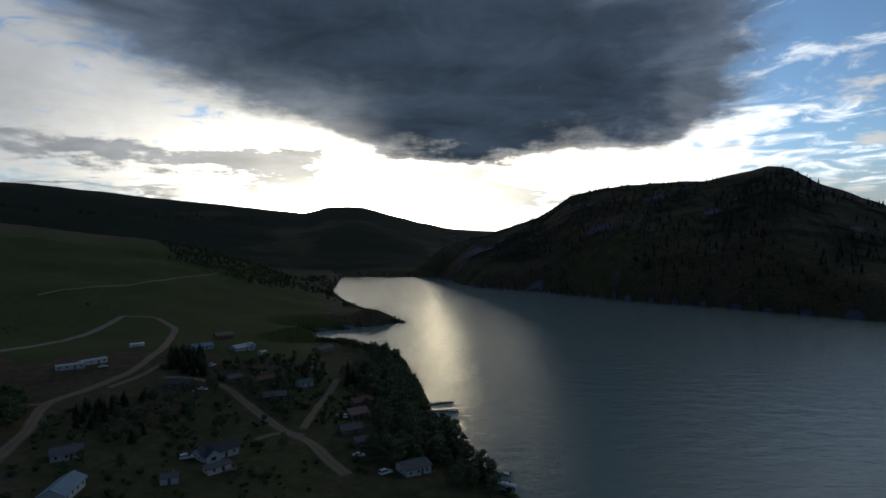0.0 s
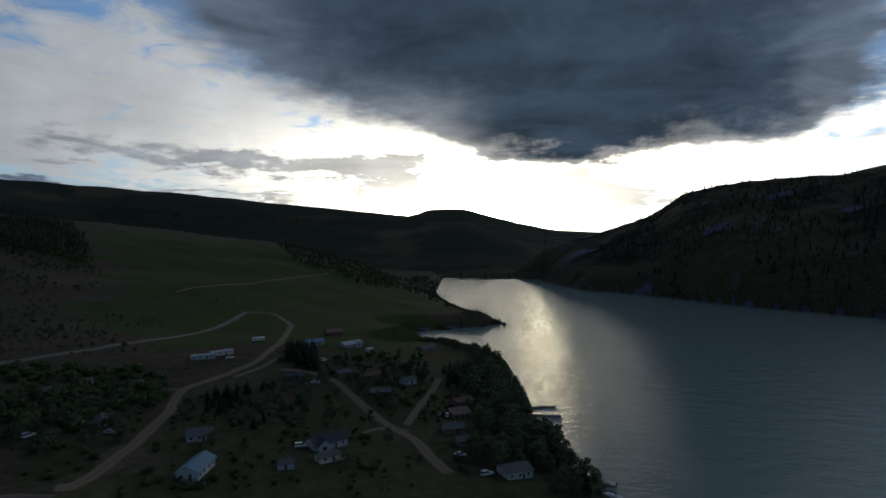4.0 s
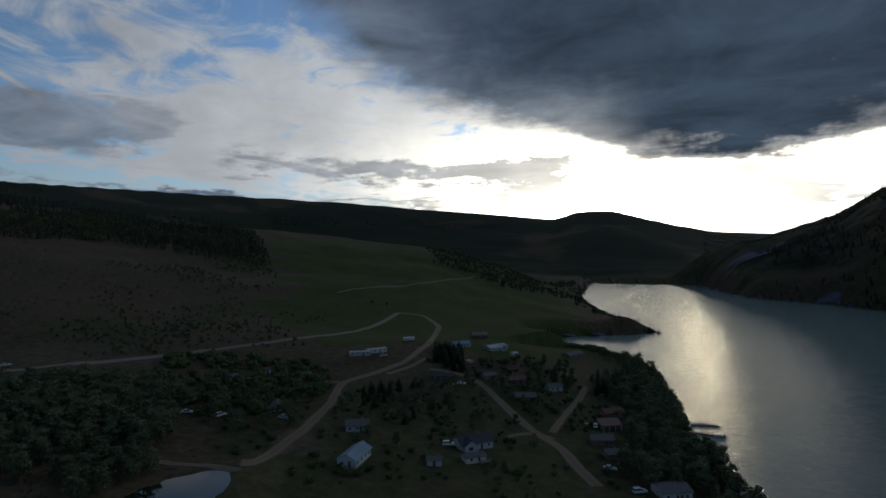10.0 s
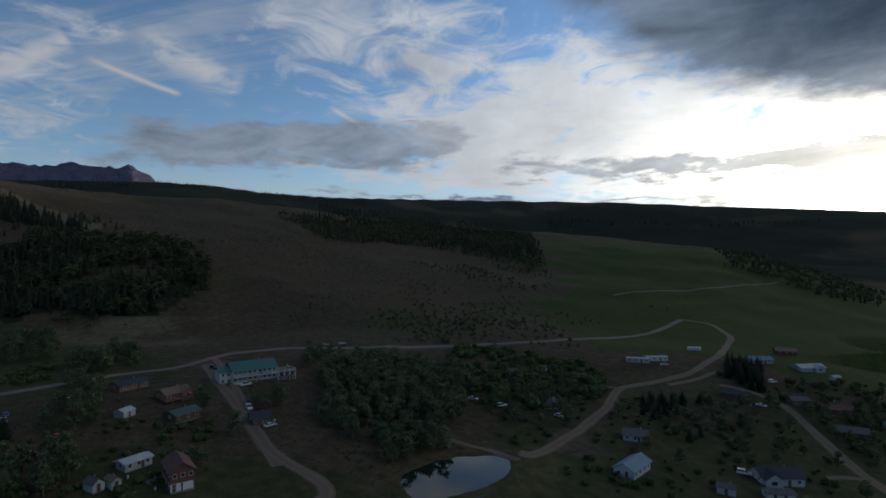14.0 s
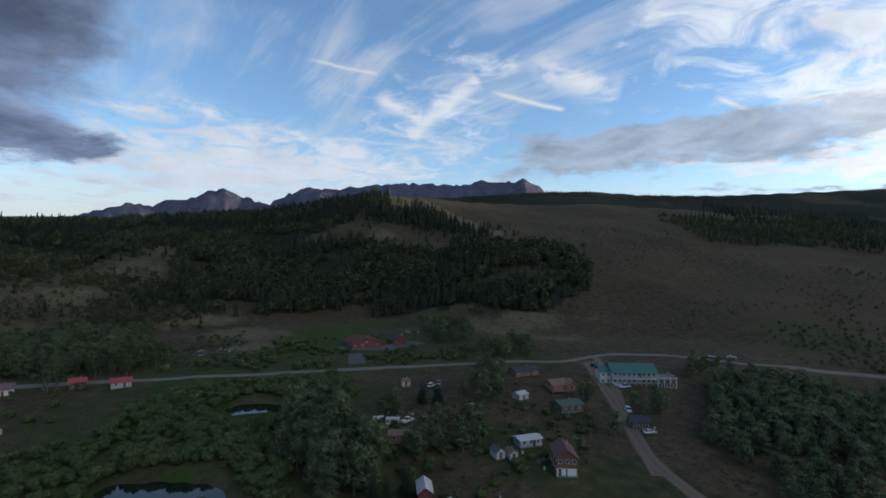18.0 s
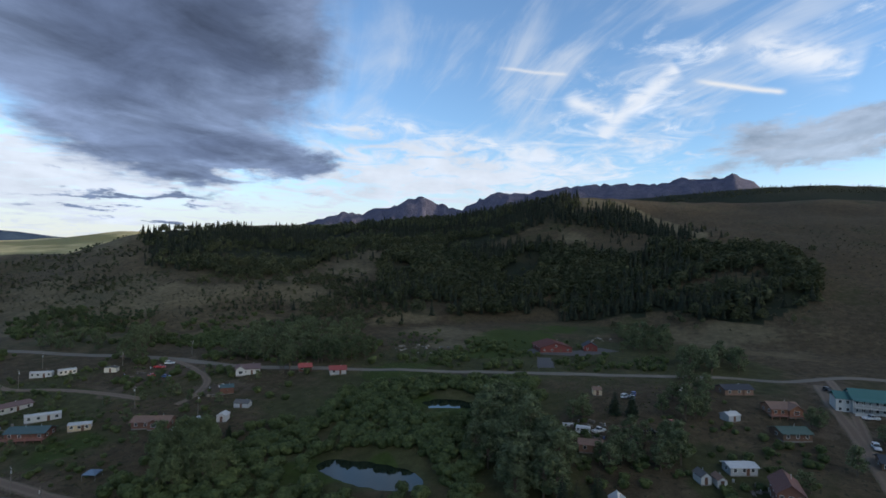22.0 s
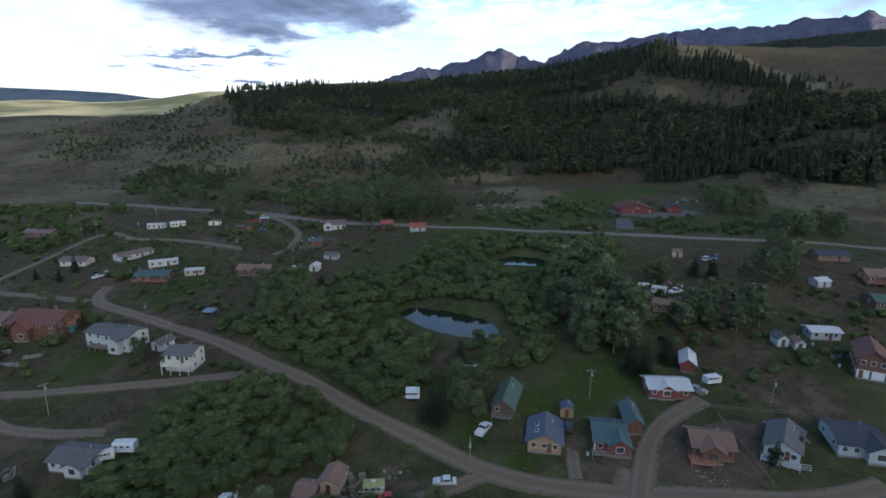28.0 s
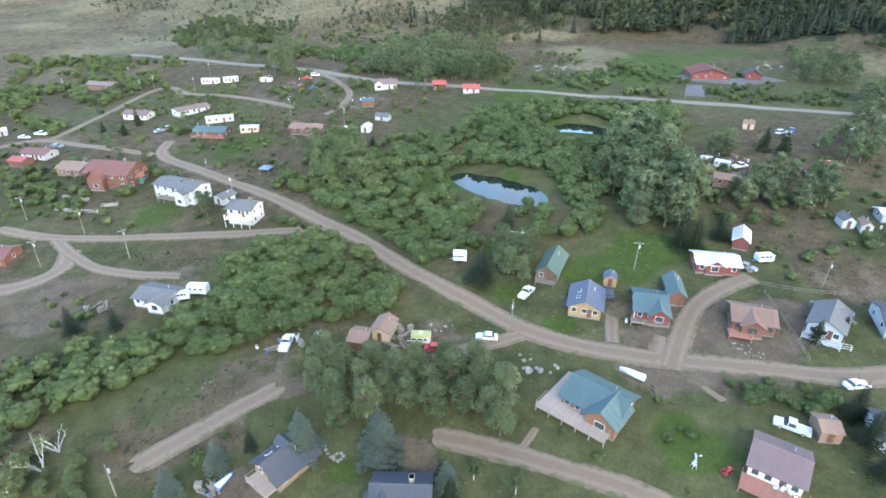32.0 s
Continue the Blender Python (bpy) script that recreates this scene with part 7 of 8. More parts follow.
def rounded_block(n=2):
    """A cube of n x n quads a side, drawn out to a sphere."""
    g = np.linspace(-1.0, 1.0, n + 1)
    v, f, seen = [], [], {}
    for ax in range(3):
        for s in (-1.0, 1.0):
            for i in range(n):
                for j in range(n):
                    ring = []
                    for a, c in ((i, j), (i + 1, j), (i + 1, j + 1), (i, j + 1)):
                        p = [0.0, 0.0, 0.0]
                        p[ax], p[(ax + 1) % 3], p[(ax + 2) % 3] = s, g[a], g[c]
                        key = tuple(p)
                        if key not in seen:
                            seen[key] = len(v)
                            v.append(np.array(p) / np.linalg.norm(p))
                        ring.append(seen[key])
                    f.append(ring if s > 0 else ring[::-1])
    return np.array(v), np.array(f)


CORES = [rounded_block(1), rounded_block(2)]


def leaf_cloud(blobs, count, size, core=0.0, tilt=0.5, round_core=1):
    """Many small leaf sprays on the shells of a few rounded clumps: vertices and quads."""
    b = np.array(blobs, float)
    weight = b[:, 3] * b[:, 4] + b[:, 3] * b[:, 5]
    pick = rng.choice(len(b), count, p=weight / weight.sum())
    n = rng.normal(size=(count, 3))
    n[:, 2] = np.abs(n[:, 2]) * 0.9 - 0.25
    n /= np.linalg.norm(n, axis=1)[:, None]
    c = b[pick, :3] + n * b[pick, 3:6] * rng.uniform(0.84, 1.10, count)[:, None]
    out = n + rng.normal(size=(count, 3)) * tilt
    out /= np.linalg.norm(out, axis=1)[:, None]
    u = np.cross(out, rng.normal(size=(count, 3)))
    u /= np.linalg.norm(u, axis=1)[:, None]
    v = np.cross(out, u)
    s = (size * rng.uniform(0.6, 1.35, count))[:, None]
    w = s * rng.uniform(0.55, 0.9, count)[:, None]
    verts = np.stack([c - u * s, c - v * w + out * s * 0.22, c + u * s, c + v * w + out * s * 0.22], 1).reshape(-1, 3)
    faces = np.arange(count * 4).reshape(-1, 4)
    if core:
        # leafy heart of each clump, a lumpy rounded block behind the sprays
        heart = CORES[round_core]
        for q in b:
            k = len(verts)
            lump = heart[0] * rng.uniform(0.82, 1.12, (len(heart[0]), 1))
            verts = np.concatenate([verts, q[:3] + lump * q[3:6] * core])
            faces = np.concatenate([faces, heart[1] + k])
    return verts, faces


def mesh_from(name, verts, faces, mat):
    me = bpy.data.meshes.new(name)
    k = faces.shape[1]
    me.vertices.add(len(verts))
    me.vertices.foreach_set("co", np.ascontiguousarray(verts, dtype=np.float32).ravel())
    me.loops.add(faces.size)
    me.loops.foreach_set("vertex_index", np.ascontiguousarray(faces, dtype=np.int32).ravel())
    me.polygons.add(len(faces))
    me.polygons.foreach_set("loop_start", np.arange(0, faces.size, k, dtype=np.int32))
    me.polygons.foreach_set("use_smooth", np.ones(len(faces), bool))
    me.update()
    me.validate()
    me.materials.append(mat)
    return me


def wood(name, limbs, mat):
    bm = bmesh.new()
    for a, b, r0, r1 in limbs:
        tube(bm, a, b, r0, r1, 6 if r0 > 0.2 else 4)
    me = bpy.data.meshes.new(name)
    bm.to_mesh(me)
    bm.free()
    me.materials.append(mat)
    return me


def broadleaf(h, spread, leaves, size, mat, bark=None, narrow=1.0, clumps=11, low=0.30):
    """Trunk with limbs, and a crown of leaf sprays with gaps; built about the foot."""
    limbs = [((0, 0, -0.4), (0.05 * h * rng.uniform(-1, 1), 0.04 * h * rng.uniform(-1, 1), h * 0.55), h * 0.026, h * 0.014)]
    top = limbs[0][1]
    blobs = []
    for k in range(clumps):
        a, f = k * 2.4 + rng.uniform(0, 1), rng.uniform(0.15, 1.0)
        z = h * (low + (0.90 - low) * f)
        r = spread * narrow * (0.62 if f < 0.75 else 0.34) * rng.uniform(0.5, 1.1)
        p = (math.cos(a) * r, math.sin(a) * r, z)
        q = spread * rng.uniform(0.34, 0.56) * math.sqrt(11.0 / clumps)
        blobs.append((*p, q, q, q * rng.uniform(0.75, 1.25)))
        z0 = h * rng.uniform(0.25, 0.5)
        limbs.append(((top[0] * z0 / (h * 0.55), top[1] * z0 / (h * 0.55), z0), p, h * 0.011, h * 0.003))
    blobs.append((0, 0, h * 0.9, spread * 0.36, spread * 0.36, h * 0.1))
    return wood("trunk", limbs, bark or BARK), mesh_from("crown", *leaf_cloud(blobs, leaves, size, 0.62, 0.95, 0), mat)


def bush(h, spread, leaves, size, mat):
    """A dense dome with smaller leafy domes over it, on a few stems."""
    lumps = 20 if leaves > 450 else 7
    limbs, blobs = [], [(0, 0, h * 0.36, spread * 0.72, spread * 0.72, h * 0.50)]
    for k in range(lumps):
        a, r = k * 2.4 + rng.uniform(-0.3, 0.3), spread * 0.60 * math.sqrt((k + 0.6) / lumps)
        q = spread * rng.uniform(0.17, 0.30) * (1.0 if leaves > 450 else 1.35)
        p = (math.cos(a) * r, math.sin(a) * r, h * (0.72 - 0.42 * (r / spread) ** 2) * rng.uniform(0.78, 1.08))
        blobs.append((*p, q, q, q * rng.uniform(0.7, 0.95)))
        if k % 3 == 0:
            limbs.append(((p[0] * 0.15, p[1] * 0.15, -0.3), p, 0.05, 0.02))
    return wood("stem", limbs, BARK), mesh_from("foliage", *leaf_cloud(blobs, leaves, size, 0.90, 0.6), mat)


def spruce(h, spread, tiers, boughs, mat, fine=False):
    """Trunk and tiers of drooping boughs, each a bent spray with a ragged outline."""
    verts, faces = [], []
    for t in range(tiers):
        f = (t + 0.5) / tiers
        z, r = h * (0.07 + 0.91 * f), spread * (1 - f) ** 0.85 + 0.10
        for k in range(boughs if f < 0.8 else boughs // 2 + 1):
            a = k * 2 * math.pi / boughs + t * 1.3 + rng.uniform(-0.25, 0.25)
            ln, dr = r * rng.uniform(0.75, 1.15), rng.uniform(0.18, 0.42)
            d, s = np.array([math.cos(a), math.sin(a), 0]), np.array([-math.sin(a), math.cos(a), 0])
            if fine:
                # many small drooping sprays along the bough
                for g in np.linspace(0.3, 1.0, 4):
                    for side in (-1, 0, 1):
                        o = np.array([0, 0, z]) + d * ln * g + s * side * ln * 0.26 * (1.15 - g) - np.array([0, 0, 1]) * ln * dr * g * g
                        e = d * 0.8 + s * side * 0.7 + np.array([0, 0, rng.uniform(-0.45, 0.1)])
                        q, wd = ln * rng.uniform(0.2, 0.32), ln * rng.uniform(0.07, 0.12)
                        f2 = np.cross(e, [0, 0, 1])
                        f2 /= np.linalg.norm(f2)
                        i = len(verts)
                        verts += [o - e * q * 0.4, o + f2 * wd - [0, 0, 0.04], o + e * q * 0.7, o - f2 * wd - [0, 0, 0.04]]
                        faces += [(i, i + 1, i + 2), (i, i + 2, i + 3)]
                continue
            w = ln * rng.uniform(0.26, 0.4)
            c = np.array([0, 0, z])
            up = np.array([0, 0, 1.0])
            i = len(verts)
            verts += [c + up * 0.05 * h / tiers, c + d * ln * 0.45 + s * w - up * ln * dr * 0.55, c + d * ln * 0.5 - up * ln * dr * 0.15, c + d * ln * 0.45 - s * w - up * ln * dr * 0.55,
                      c + d * ln * 0.9 + s * w * 0.6 - up * ln * dr * 1.1, c + d * ln * 1.08 - up * ln * dr * 0.75, c + d * ln * 0.9 - s * w * 0.6 - up * ln * dr * 1.1]
            faces += [(i, i + 1, i + 2), (i, i + 2, i + 3), (i + 1, i + 4, i + 2), (i + 2, i + 4, i + 5), (i + 2, i + 5, i + 6), (i + 2, i + 6, i + 3)]
    return wood("trunk", [((0, 0, -0.4), (0, 0, h * 0.97), h * 0.018, 0.02)], BARK), mesh_from("crown", np.array(verts), np.array(faces), mat)


TREES = {
    "cottonwood": [broadleaf(11.0, 4.2, 5200, 0.19, LEAF_COTTON, clumps=40, low=0.08) for _ in range(3)],
    "aspen": [broadleaf(9.0, 2.6, 2600, 0.16, LEAF_ASPEN, PALE_BARK, 0.8, clumps=18, low=0.22) for _ in range(3)],
    "poplar": [broadleaf(11.0, 2.2, 900, 0.32, LEAF_COTTON, BARK, 0.5, 14) for _ in range(2)],
    "willow_bush": [bush(3.2, 2.6, 900, 0.13, LEAF_WILLOW) for _ in range(4)],
    "pale_willow": [broadleaf(4.6, 2.1, 2600, 0.10, LEAF_PALE, narrow=0.8, clumps=26, low=0.04) for _ in range(3)],
    "shrub": [bush(1.7, 1.5, 260, 0.20, LEAF_WILLOW) for _ in range(3)],
    "spruce": [spruce(10.0, 2.4, 17, 9, NEEDLE, True) for _ in range(3)],
    "blue_spruce": [spruce(10.0, 3.1, 17, 11, NEEDLE_BLUE, True) for _ in range(2)],
}
FAR_TREES = {
    "cottonwood": [broadleaf(11.0, 4.2, 520, 0.36, LEAF_COTTON, clumps=22, low=0.08) for _ in range(3)],
    "aspen": [broadleaf(9.0, 2.6, 340, 0.32, LEAF_ASPEN, BARK, 0.8, 10, low=0.14) for _ in range(2)],
    "poplar": TREES["poplar"],
    "spruce": [spruce(10.0, 2.3, 15, 9, NEEDLE) for _ in range(2)],
    "willow_bush": [bush(3.2, 2.6, 130, 0.27, LEAF_WILLOW) for _ in range(3)],
    "pale_willow": [broadleaf(4.6, 2.1, 900, 0.16, LEAF_PALE, narrow=0.8, clumps=22, low=0.04) for _ in range(3)],
    "shrub": [bush(1.7, 1.5, 60, 0.22, LEAF_WILLOW) for _ in range(2)],
}
TALL = {"cottonwood": 11.0, "aspen": 9.0, "poplar": 11.0, "willow_bush": 3.2, "pale_willow": 4.6, "shrub": 1.7, "spruce": 10.0, "blue_spruce": 10.0}
LABEL = {"cottonwood": "full leafy cottonwood tree in dull green", "aspen": "slim aspen tree with pale bark and green leaves", "poplar": "tall narrow poplar tree in green leaf",
         "willow_bush": "rounded dense green willow bush in the thicket", "pale_willow": "pale grey-green willow in a loose clump", "shrub": "low green shrub in rough grass",
         "spruce": "dark green spruce with drooping boughs", "blue_spruce": "blue-grey spruce with dense boughs"}
PART = {"willow_bush": ("stem", "foliage"), "pale_willow": ("stem", "foliage"), "shrub": ("stem", "foliage")}


def plant(kind, x, y, tall, wide=1.0):
    store = TREES if math.hypot(x, y) < 150 or kind not in FAR_TREES else FAR_TREES
    pair = store[kind][int(rng.integers(len(store[kind])))]
    ob = thing(kind if "bush" in kind or kind in ("shrub", "pale_willow") else kind + "_tree", LABEL[kind], "bush" if kind in PART else "tree", x, y, float(rng.uniform(0, 360)), kind + " trees" if kind not in PART else "willow bushes")
    s = tall / TALL[kind]
    for nm, me in zip(PART.get(kind, ("trunk", "crown")), pair):
        p = new(nm, me)
        p.parent = ob
        p.scale = (s * wide, s * wide, s)
    return ob


def scatter(poly, spacing, gaps=0.0, patch=30.0, seed=0, clear=1.0):
    """Uneven points in a plot, clear of houses, roads and water; gaps: share left open in patches."""
    p = np.array(poly, float)
    lo, hi = p.min(0), p.max(0)
    gx, gy = np.meshgrid(np.arange(lo[0], hi[0], spacing), np.arange(lo[1], hi[1], spacing))
    x = gx.ravel() + rng.uniform(-0.48, 0.48, gx.size) * spacing
    y = gy.ravel() + rng.uniform(-0.48, 0.48, gx.size) * spacing
    wob = min(22.0, 0.12 * float(np.max(hi - lo)))
    keep = inside(poly, x + wob * fbm(x / 45, y / 45, 3, 60 + seed), y + wob * fbm(x / 45, y / 45, 3, 90 + seed)) & (lake_distance(x, y) > 1.5)
    if gaps:
        keep &= fbm(x / patch, y / patch, 3, 50 + seed) + 0.5 > gaps
    for px, py, a, b, turn, level in PONDS:
        c, q = math.cos(radians(turn)), math.sin(radians(turn))
        keep &= np.hypot(((x - px) * c + (y - py) * q) / (a * 1.08 + 3.0), (-(x - px) * q + (y - py) * c) / (b * 1.08 + max(5.5, 15.0 - b))) > 1
    x, y = x[keep], y[keep]
    if len(x) and KEEP_OUT:
        k = np.array(KEEP_OUT)
        ok = np.ones(len(x), bool)
        for i in range(0, len(k), 200):
            kk = k[i:i + 200]
            ok &= (np.hypot(x[:, None] - kk[None, :, 0], y[:, None] - kk[None, :, 1]) > kk[None, :, 2] + clear).all(1)
        x, y = x[ok], y[ok]
    return x, y


def spread_mesh(name, pair, x, y, scale, label, category, wide=None):
    """Joins many copies of one plant into a single mesh, for what nobody counts."""
    if not len(x):
        return None
    z = height(x, y)
    turn = rng.uniform(0, 2 * math.pi, len(x))
    root = tagged(new(name), label, category, kind="stuff")
    for nm, me in pair:
        n = len(me.vertices)
        v = np.zeros(n * 3, np.float32)
        me.vertices.foreach_get("co", v)
        v = v.reshape(-1, 3)
        k = me.polygons[0].loop_total
        f = np.zeros(len(me.loops), np.int32)
        me.loops.foreach_get("vertex_index", f)
        f = f.reshape(-1, k)
        c, s = np.cos(turn)[:, None], np.sin(turn)[:, None]
        sc = scale[:, None]
        sw = sc if wide is None else sc * wide[:, None]
        vx = (v[None, :, 0] * c - v[None, :, 1] * s) * sw + x[:, None]
        vy = (v[None, :, 0] * s + v[None, :, 1] * c) * sw + y[:, None]
        vz = v[None, :, 2] * sc + z[:, None]
        verts = np.stack([vx, vy, vz], -1).reshape(-1, 3)
        faces = (f[None] + (np.arange(len(x)) * n)[:, None, None]).reshape(-1, k)
        ob = new(nm, mesh_from(nm, verts, faces, me.materials[0]))
        ob.parent = root
    return root


def low_conifer(mat):
    verts, faces = [], []
    for t in range(5):
        z0, r = 0.08 + 0.17 * t, 0.20 * (1 - t / 5.6)
        z1 = z0 + 0.32 if t < 4 else 1.0
        i = len(verts)
        verts.append((0, 0, z1))
        for k in range(7):
            a = k * 2 * math.pi / 7 + t
            q = r * rng.uniform(0.65, 1.2)
            verts.append((math.cos(a) * q, math.sin(a) * q, z0 + rng.uniform(-0.03, 0.03)))
        faces += [(i, i + 1 + k, i + 1 + (k + 1) % 7) for k in range(7)]
    return mesh_from("crown", np.array(verts), np.array(faces), mat)


FAR_CONIFER = [low_conifer(NEEDLE_FAR) for _ in range(3)]
FAR_LEAFY = [mesh_from("crown", *leaf_cloud([(0, 0, 0.62, 0.26, 0.26, 0.3), (0.1, 0.05, 0.38, 0.24, 0.22, 0.2), (-0.1, -0.08, 0.42, 0.2, 0.24, 0.22)], 64, 0.105, 0.0, 0.6), LEAF_FAR) for _ in range(3)]
SAGE_TUFT = [mesh_from("tuft", *leaf_cloud([(0, 0, 0.3, 0.5, 0.5, 0.35)], 12, 0.28), SAGE) for _ in range(2)]


def forest(name, poly, spacing, tall, conifer=0.6, gaps=0.0, patch=60.0, seed=0, label="dense mixed forest of spruce and aspen on the hillside"):
    x, y = scatter(poly, spacing, gaps, patch, seed)
    mixed = fbm(x / 90, y / 90, 2, 70 + seed) + 0.5 + rng.uniform(-0.25, 0.25, len(x)) < conifer
    s = tall * rng.uniform(0.55, 1.25, len(x))
    which = rng.integers(0, 3, len(x))
    for k in range(3):
        m = mixed & (which == k)
        spread_mesh(name, [("crown", FAR_CONIFER[k])], x[m], y[m], s[m], label, "forest", rng.uniform(0.8, 1.3, m.sum()))
        m = ~mixed & (which == k)
        spread_mesh(name, [("crown", FAR_LEAFY[k])], x[m], y[m], s[m] * 0.8, label, "forest", rng.uniform(0.9, 1.5, m.sum()))


def thicket(poly, spacing, tall, kind="willow_bush", gaps=0.0, patch=18.0, seed=0, singles=0, label="dense willow thicket with rounded crowns", wide=1.0):
    """Bushes over a plot: the first ones as things, the rest as one growth."""
    x, y = scatter(poly, spacing, gaps, patch, seed, 0.3)
    s = tall * rng.uniform(0.45, 1.3, len(x))
    near = np.argsort(np.hypot(x + 60, y + 45))
    for k in near[:singles]:
        plant(kind, float(x[k]), float(y[k]), float(s[k]), wide)
    rest = near[singles:]
    fine = np.hypot(x[rest], y[rest]) < 100
    for store, group in ((TREES, rest[fine]), (FAR_TREES, rest[~fine])):
        for j, pair in enumerate(store[kind]):
            m = group[j::len(store[kind])]
            spread_mesh("thicket", list(zip(PART.get(kind, ("trunk", "crown")), pair)), x[m], y[m], s[m] / TALL[kind], label, "bushes", np.full(len(m), wide))


def grove(kind, poly, spacing, tall, gaps=0.0, patch=25.0, seed=0, singles=7):
    """A group of trees: the nearest stand as things of their own, the rest as one growth."""
    x, y = scatter(poly, spacing, gaps, patch, seed, 0.8)
    order = np.argsort(np.hypot(x, y))
    s = tall * rng.uniform(0.75, 1.2, len(x))
    for k in order[:singles]:
        plant(kind, float(x[k]), float(y[k]), float(s[k]), float(rng.uniform(0.9, 1.15)))
    rest = order[singles:]
    for j, pair in enumerate(FAR_TREES[kind]):
        m = rest[j::len(FAR_TREES[kind])]
        spread_mesh(kind + "_grove", list(zip(("trunk", "crown"), pair)), x[m], y[m], s[m] / TALL[kind], "close grove of " + kind + " trees in the village", "trees", rng.uniform(0.9, 1.2, len(m)))


WEED_TUFT = [mesh_from("tuft", *leaf_cloud([(0, 0, 0.04, 0.6, 0.6, 0.12)], 14, 0.2), leafy("weed_leaves", col_a, col_b)) for col_a, col_b in (((0.058, 0.064, 0.026), (0.120, 0.118, 0.052)),) * 2]


def weeds(poly, spacing, tall, gaps=0.3, seed=0, patch=12.0):
    x, y = scatter(poly, spacing, gaps, patch, seed, -0.5)
    which = rng.integers(0, 2, len(x))
    for k in range(2):
        m = which == k
        spread_mesh("weeds", [("tuft", WEED_TUFT[k])], x[m], y[m], tall * rng.uniform(0.5, 1.5, m.sum()), "uneven tufts of grass and weeds in the meadow", "weeds", rng.uniform(0.7, 1.6, m.sum()))


def sagebrush(poly, spacing, tall, gaps=0.3, seed=0):
    x, y = scatter(poly, spacing, gaps, 40.0, seed)
    which = rng.integers(0, 2, len(x))
    for k in range(2):
        m = which == k
        spread_mesh("sagebrush", [("tuft", SAGE_TUFT[k])], x[m], y[m], tall * rng.uniform(0.5, 1.4, m.sum()), "grey-green sagebrush over the dry slope", "shrubs")


# ---------------------------------------------------------------- planting
thicket([(-65, -119), (-90, -108), (-92, -90), (-88, -73), (-76, -67), (-62, -78), (-50, -86), (-39, -95), (-25, -96), (-15, -99), (-7, -105), (-12, -122), (-23, -118), (-37, -114), (-52, -111)], 2.9, 3.4, singles=130, seed=1)
thicket([(-102, -145), (-122, -154), (-138, -135), (-164, -123), (-207, -128), (-226, -115), (-239, -76), (-250, -52), (-217, -40), (-194, -63), (-177, -55), (-142, -46), (-128, -57), (-109, -79), (-96, -76), (-96, -86), (-104, -112)], 3.2, 3.6, gaps=0.16, patch=14.0, seed=2, singles=60)
thicket([(-152, -142), (-175, -132), (-172, -118), (-161, -116), (-145, -128)], 4, 3.2, gaps=0.2)
thicket([(-137, -158), (-148, -144), (-126, -118), (-111, -130)], 3.6, 8.5, kind="pale_willow", gaps=0.1, wide=0.9)
thicket([(-95, -4), (-102, 9), (-103, 15), (-96, 14), (-93, 7), (-92, -0)], 2.6, 2.2, singles=30, seed=3)
thicket([(-8, -104), (-17, -98), (-22, -85), (-16, -74), (-4, -91)], 4.0, 4.5, kind="pale_willow", singles=14)
thicket([(-68, -244), (-72, -208), (-62, -182), (-66, -163), (-48, -185), (-46, -203), (-60, -245)], 4.5, 2.6, gaps=0.2, seed=4)
thicket([(-146, -489), (-191, -422), (-204, -351), (-164, -287), (-133, -306), (-93, -275), (-86, -319)], 6.0, 4.2, gaps=0.34, patch=22.0, seed=5)
thicket([(-28, -77), (-39, -73), (-41, -68), (-33, -66), (-27, -70)], 3.6, 2.0, gaps=0.3, kind="shrub", singles=10)
thicket([(-64, -27), (-69, -13), (-68, -3), (-61, -23)], 4, 1.2, gaps=0.4, kind="shrub", singles=8)
thicket([(-311, -193), (-267, -115), (-361, -119), (-299, -68), (-259, -57), (-248, -84), (-238, -131)], 6, 3.4, gaps=0.42, seed=6)
thicket([(-290, -55), (-310, -19), (-346, 2), (-291, 4), (-267, -47)], 5, 2.6, gaps=0.4, seed=7)
thicket([(-300, -505), (-309, -289), (-302, -168), (-255, -141), (-245, -230), (-229, -389)], 6, 4.0, gaps=0.5, seed=8)
thicket([(-282, 205), (-210, 272), (-168, 227), (-163, 173), (-194, 141)], 6.5, 4.5, gaps=0.36, patch=24.0, seed=9)
thicket([(-130, 359), (-83, 368), (-53, 290), (-57, 228), (-96, 265), (-160, 302)], 7, 3.0, gaps=0.4, seed=10)
thicket([(-110, 143), (-90, 161), (-78, 148), (-105, 136)], 5, 2.2, gaps=0.4, kind="shrub")
thicket([(-70, 193), (-33, 178), (-24, 171), (-57, 157)], 6, 1.5, gaps=0.42, kind="shrub")
grove("cottonwood", [(-164, -53), (-192, -59), (-208, -51), (-190, -35), (-168, -24), (-147, -26), (-140, -40)], 4.6, 12.5, seed=11, singles=24)
plant("cottonwood", -51.0, -65.6, 7.6, 1.0)
plant("cottonwood", -50.0, -60.0, 8.6, 1.0)
plant("cottonwood", -55.3, -62.3, 9.6, 1.0)
plant("cottonwood", -55.1, -57.7, 8.1, 1.0)
plant("cottonwood", -51.7, -53.2, 9.1, 1.0)
plant("cottonwood", -47.4, -56.0, 7.6, 1.0)
plant("cottonwood", -59.8, -59.0, 8.6, 1.0)
plant("cottonwood", -59.8, -53.3, 9.6, 1.0)
plant("cottonwood", -57.7, -48.8, 8.1, 1.0)
plant("cottonwood", -63.7, -51.6, 9.1, 1.0)
plant("cottonwood", -62.5, -47.2, 7.6, 1.0)
plant("cottonwood", -59.0, -43.6, 8.6, 1.0)
plant("cottonwood", -66.0, -44.5, 9.6, 1.0)
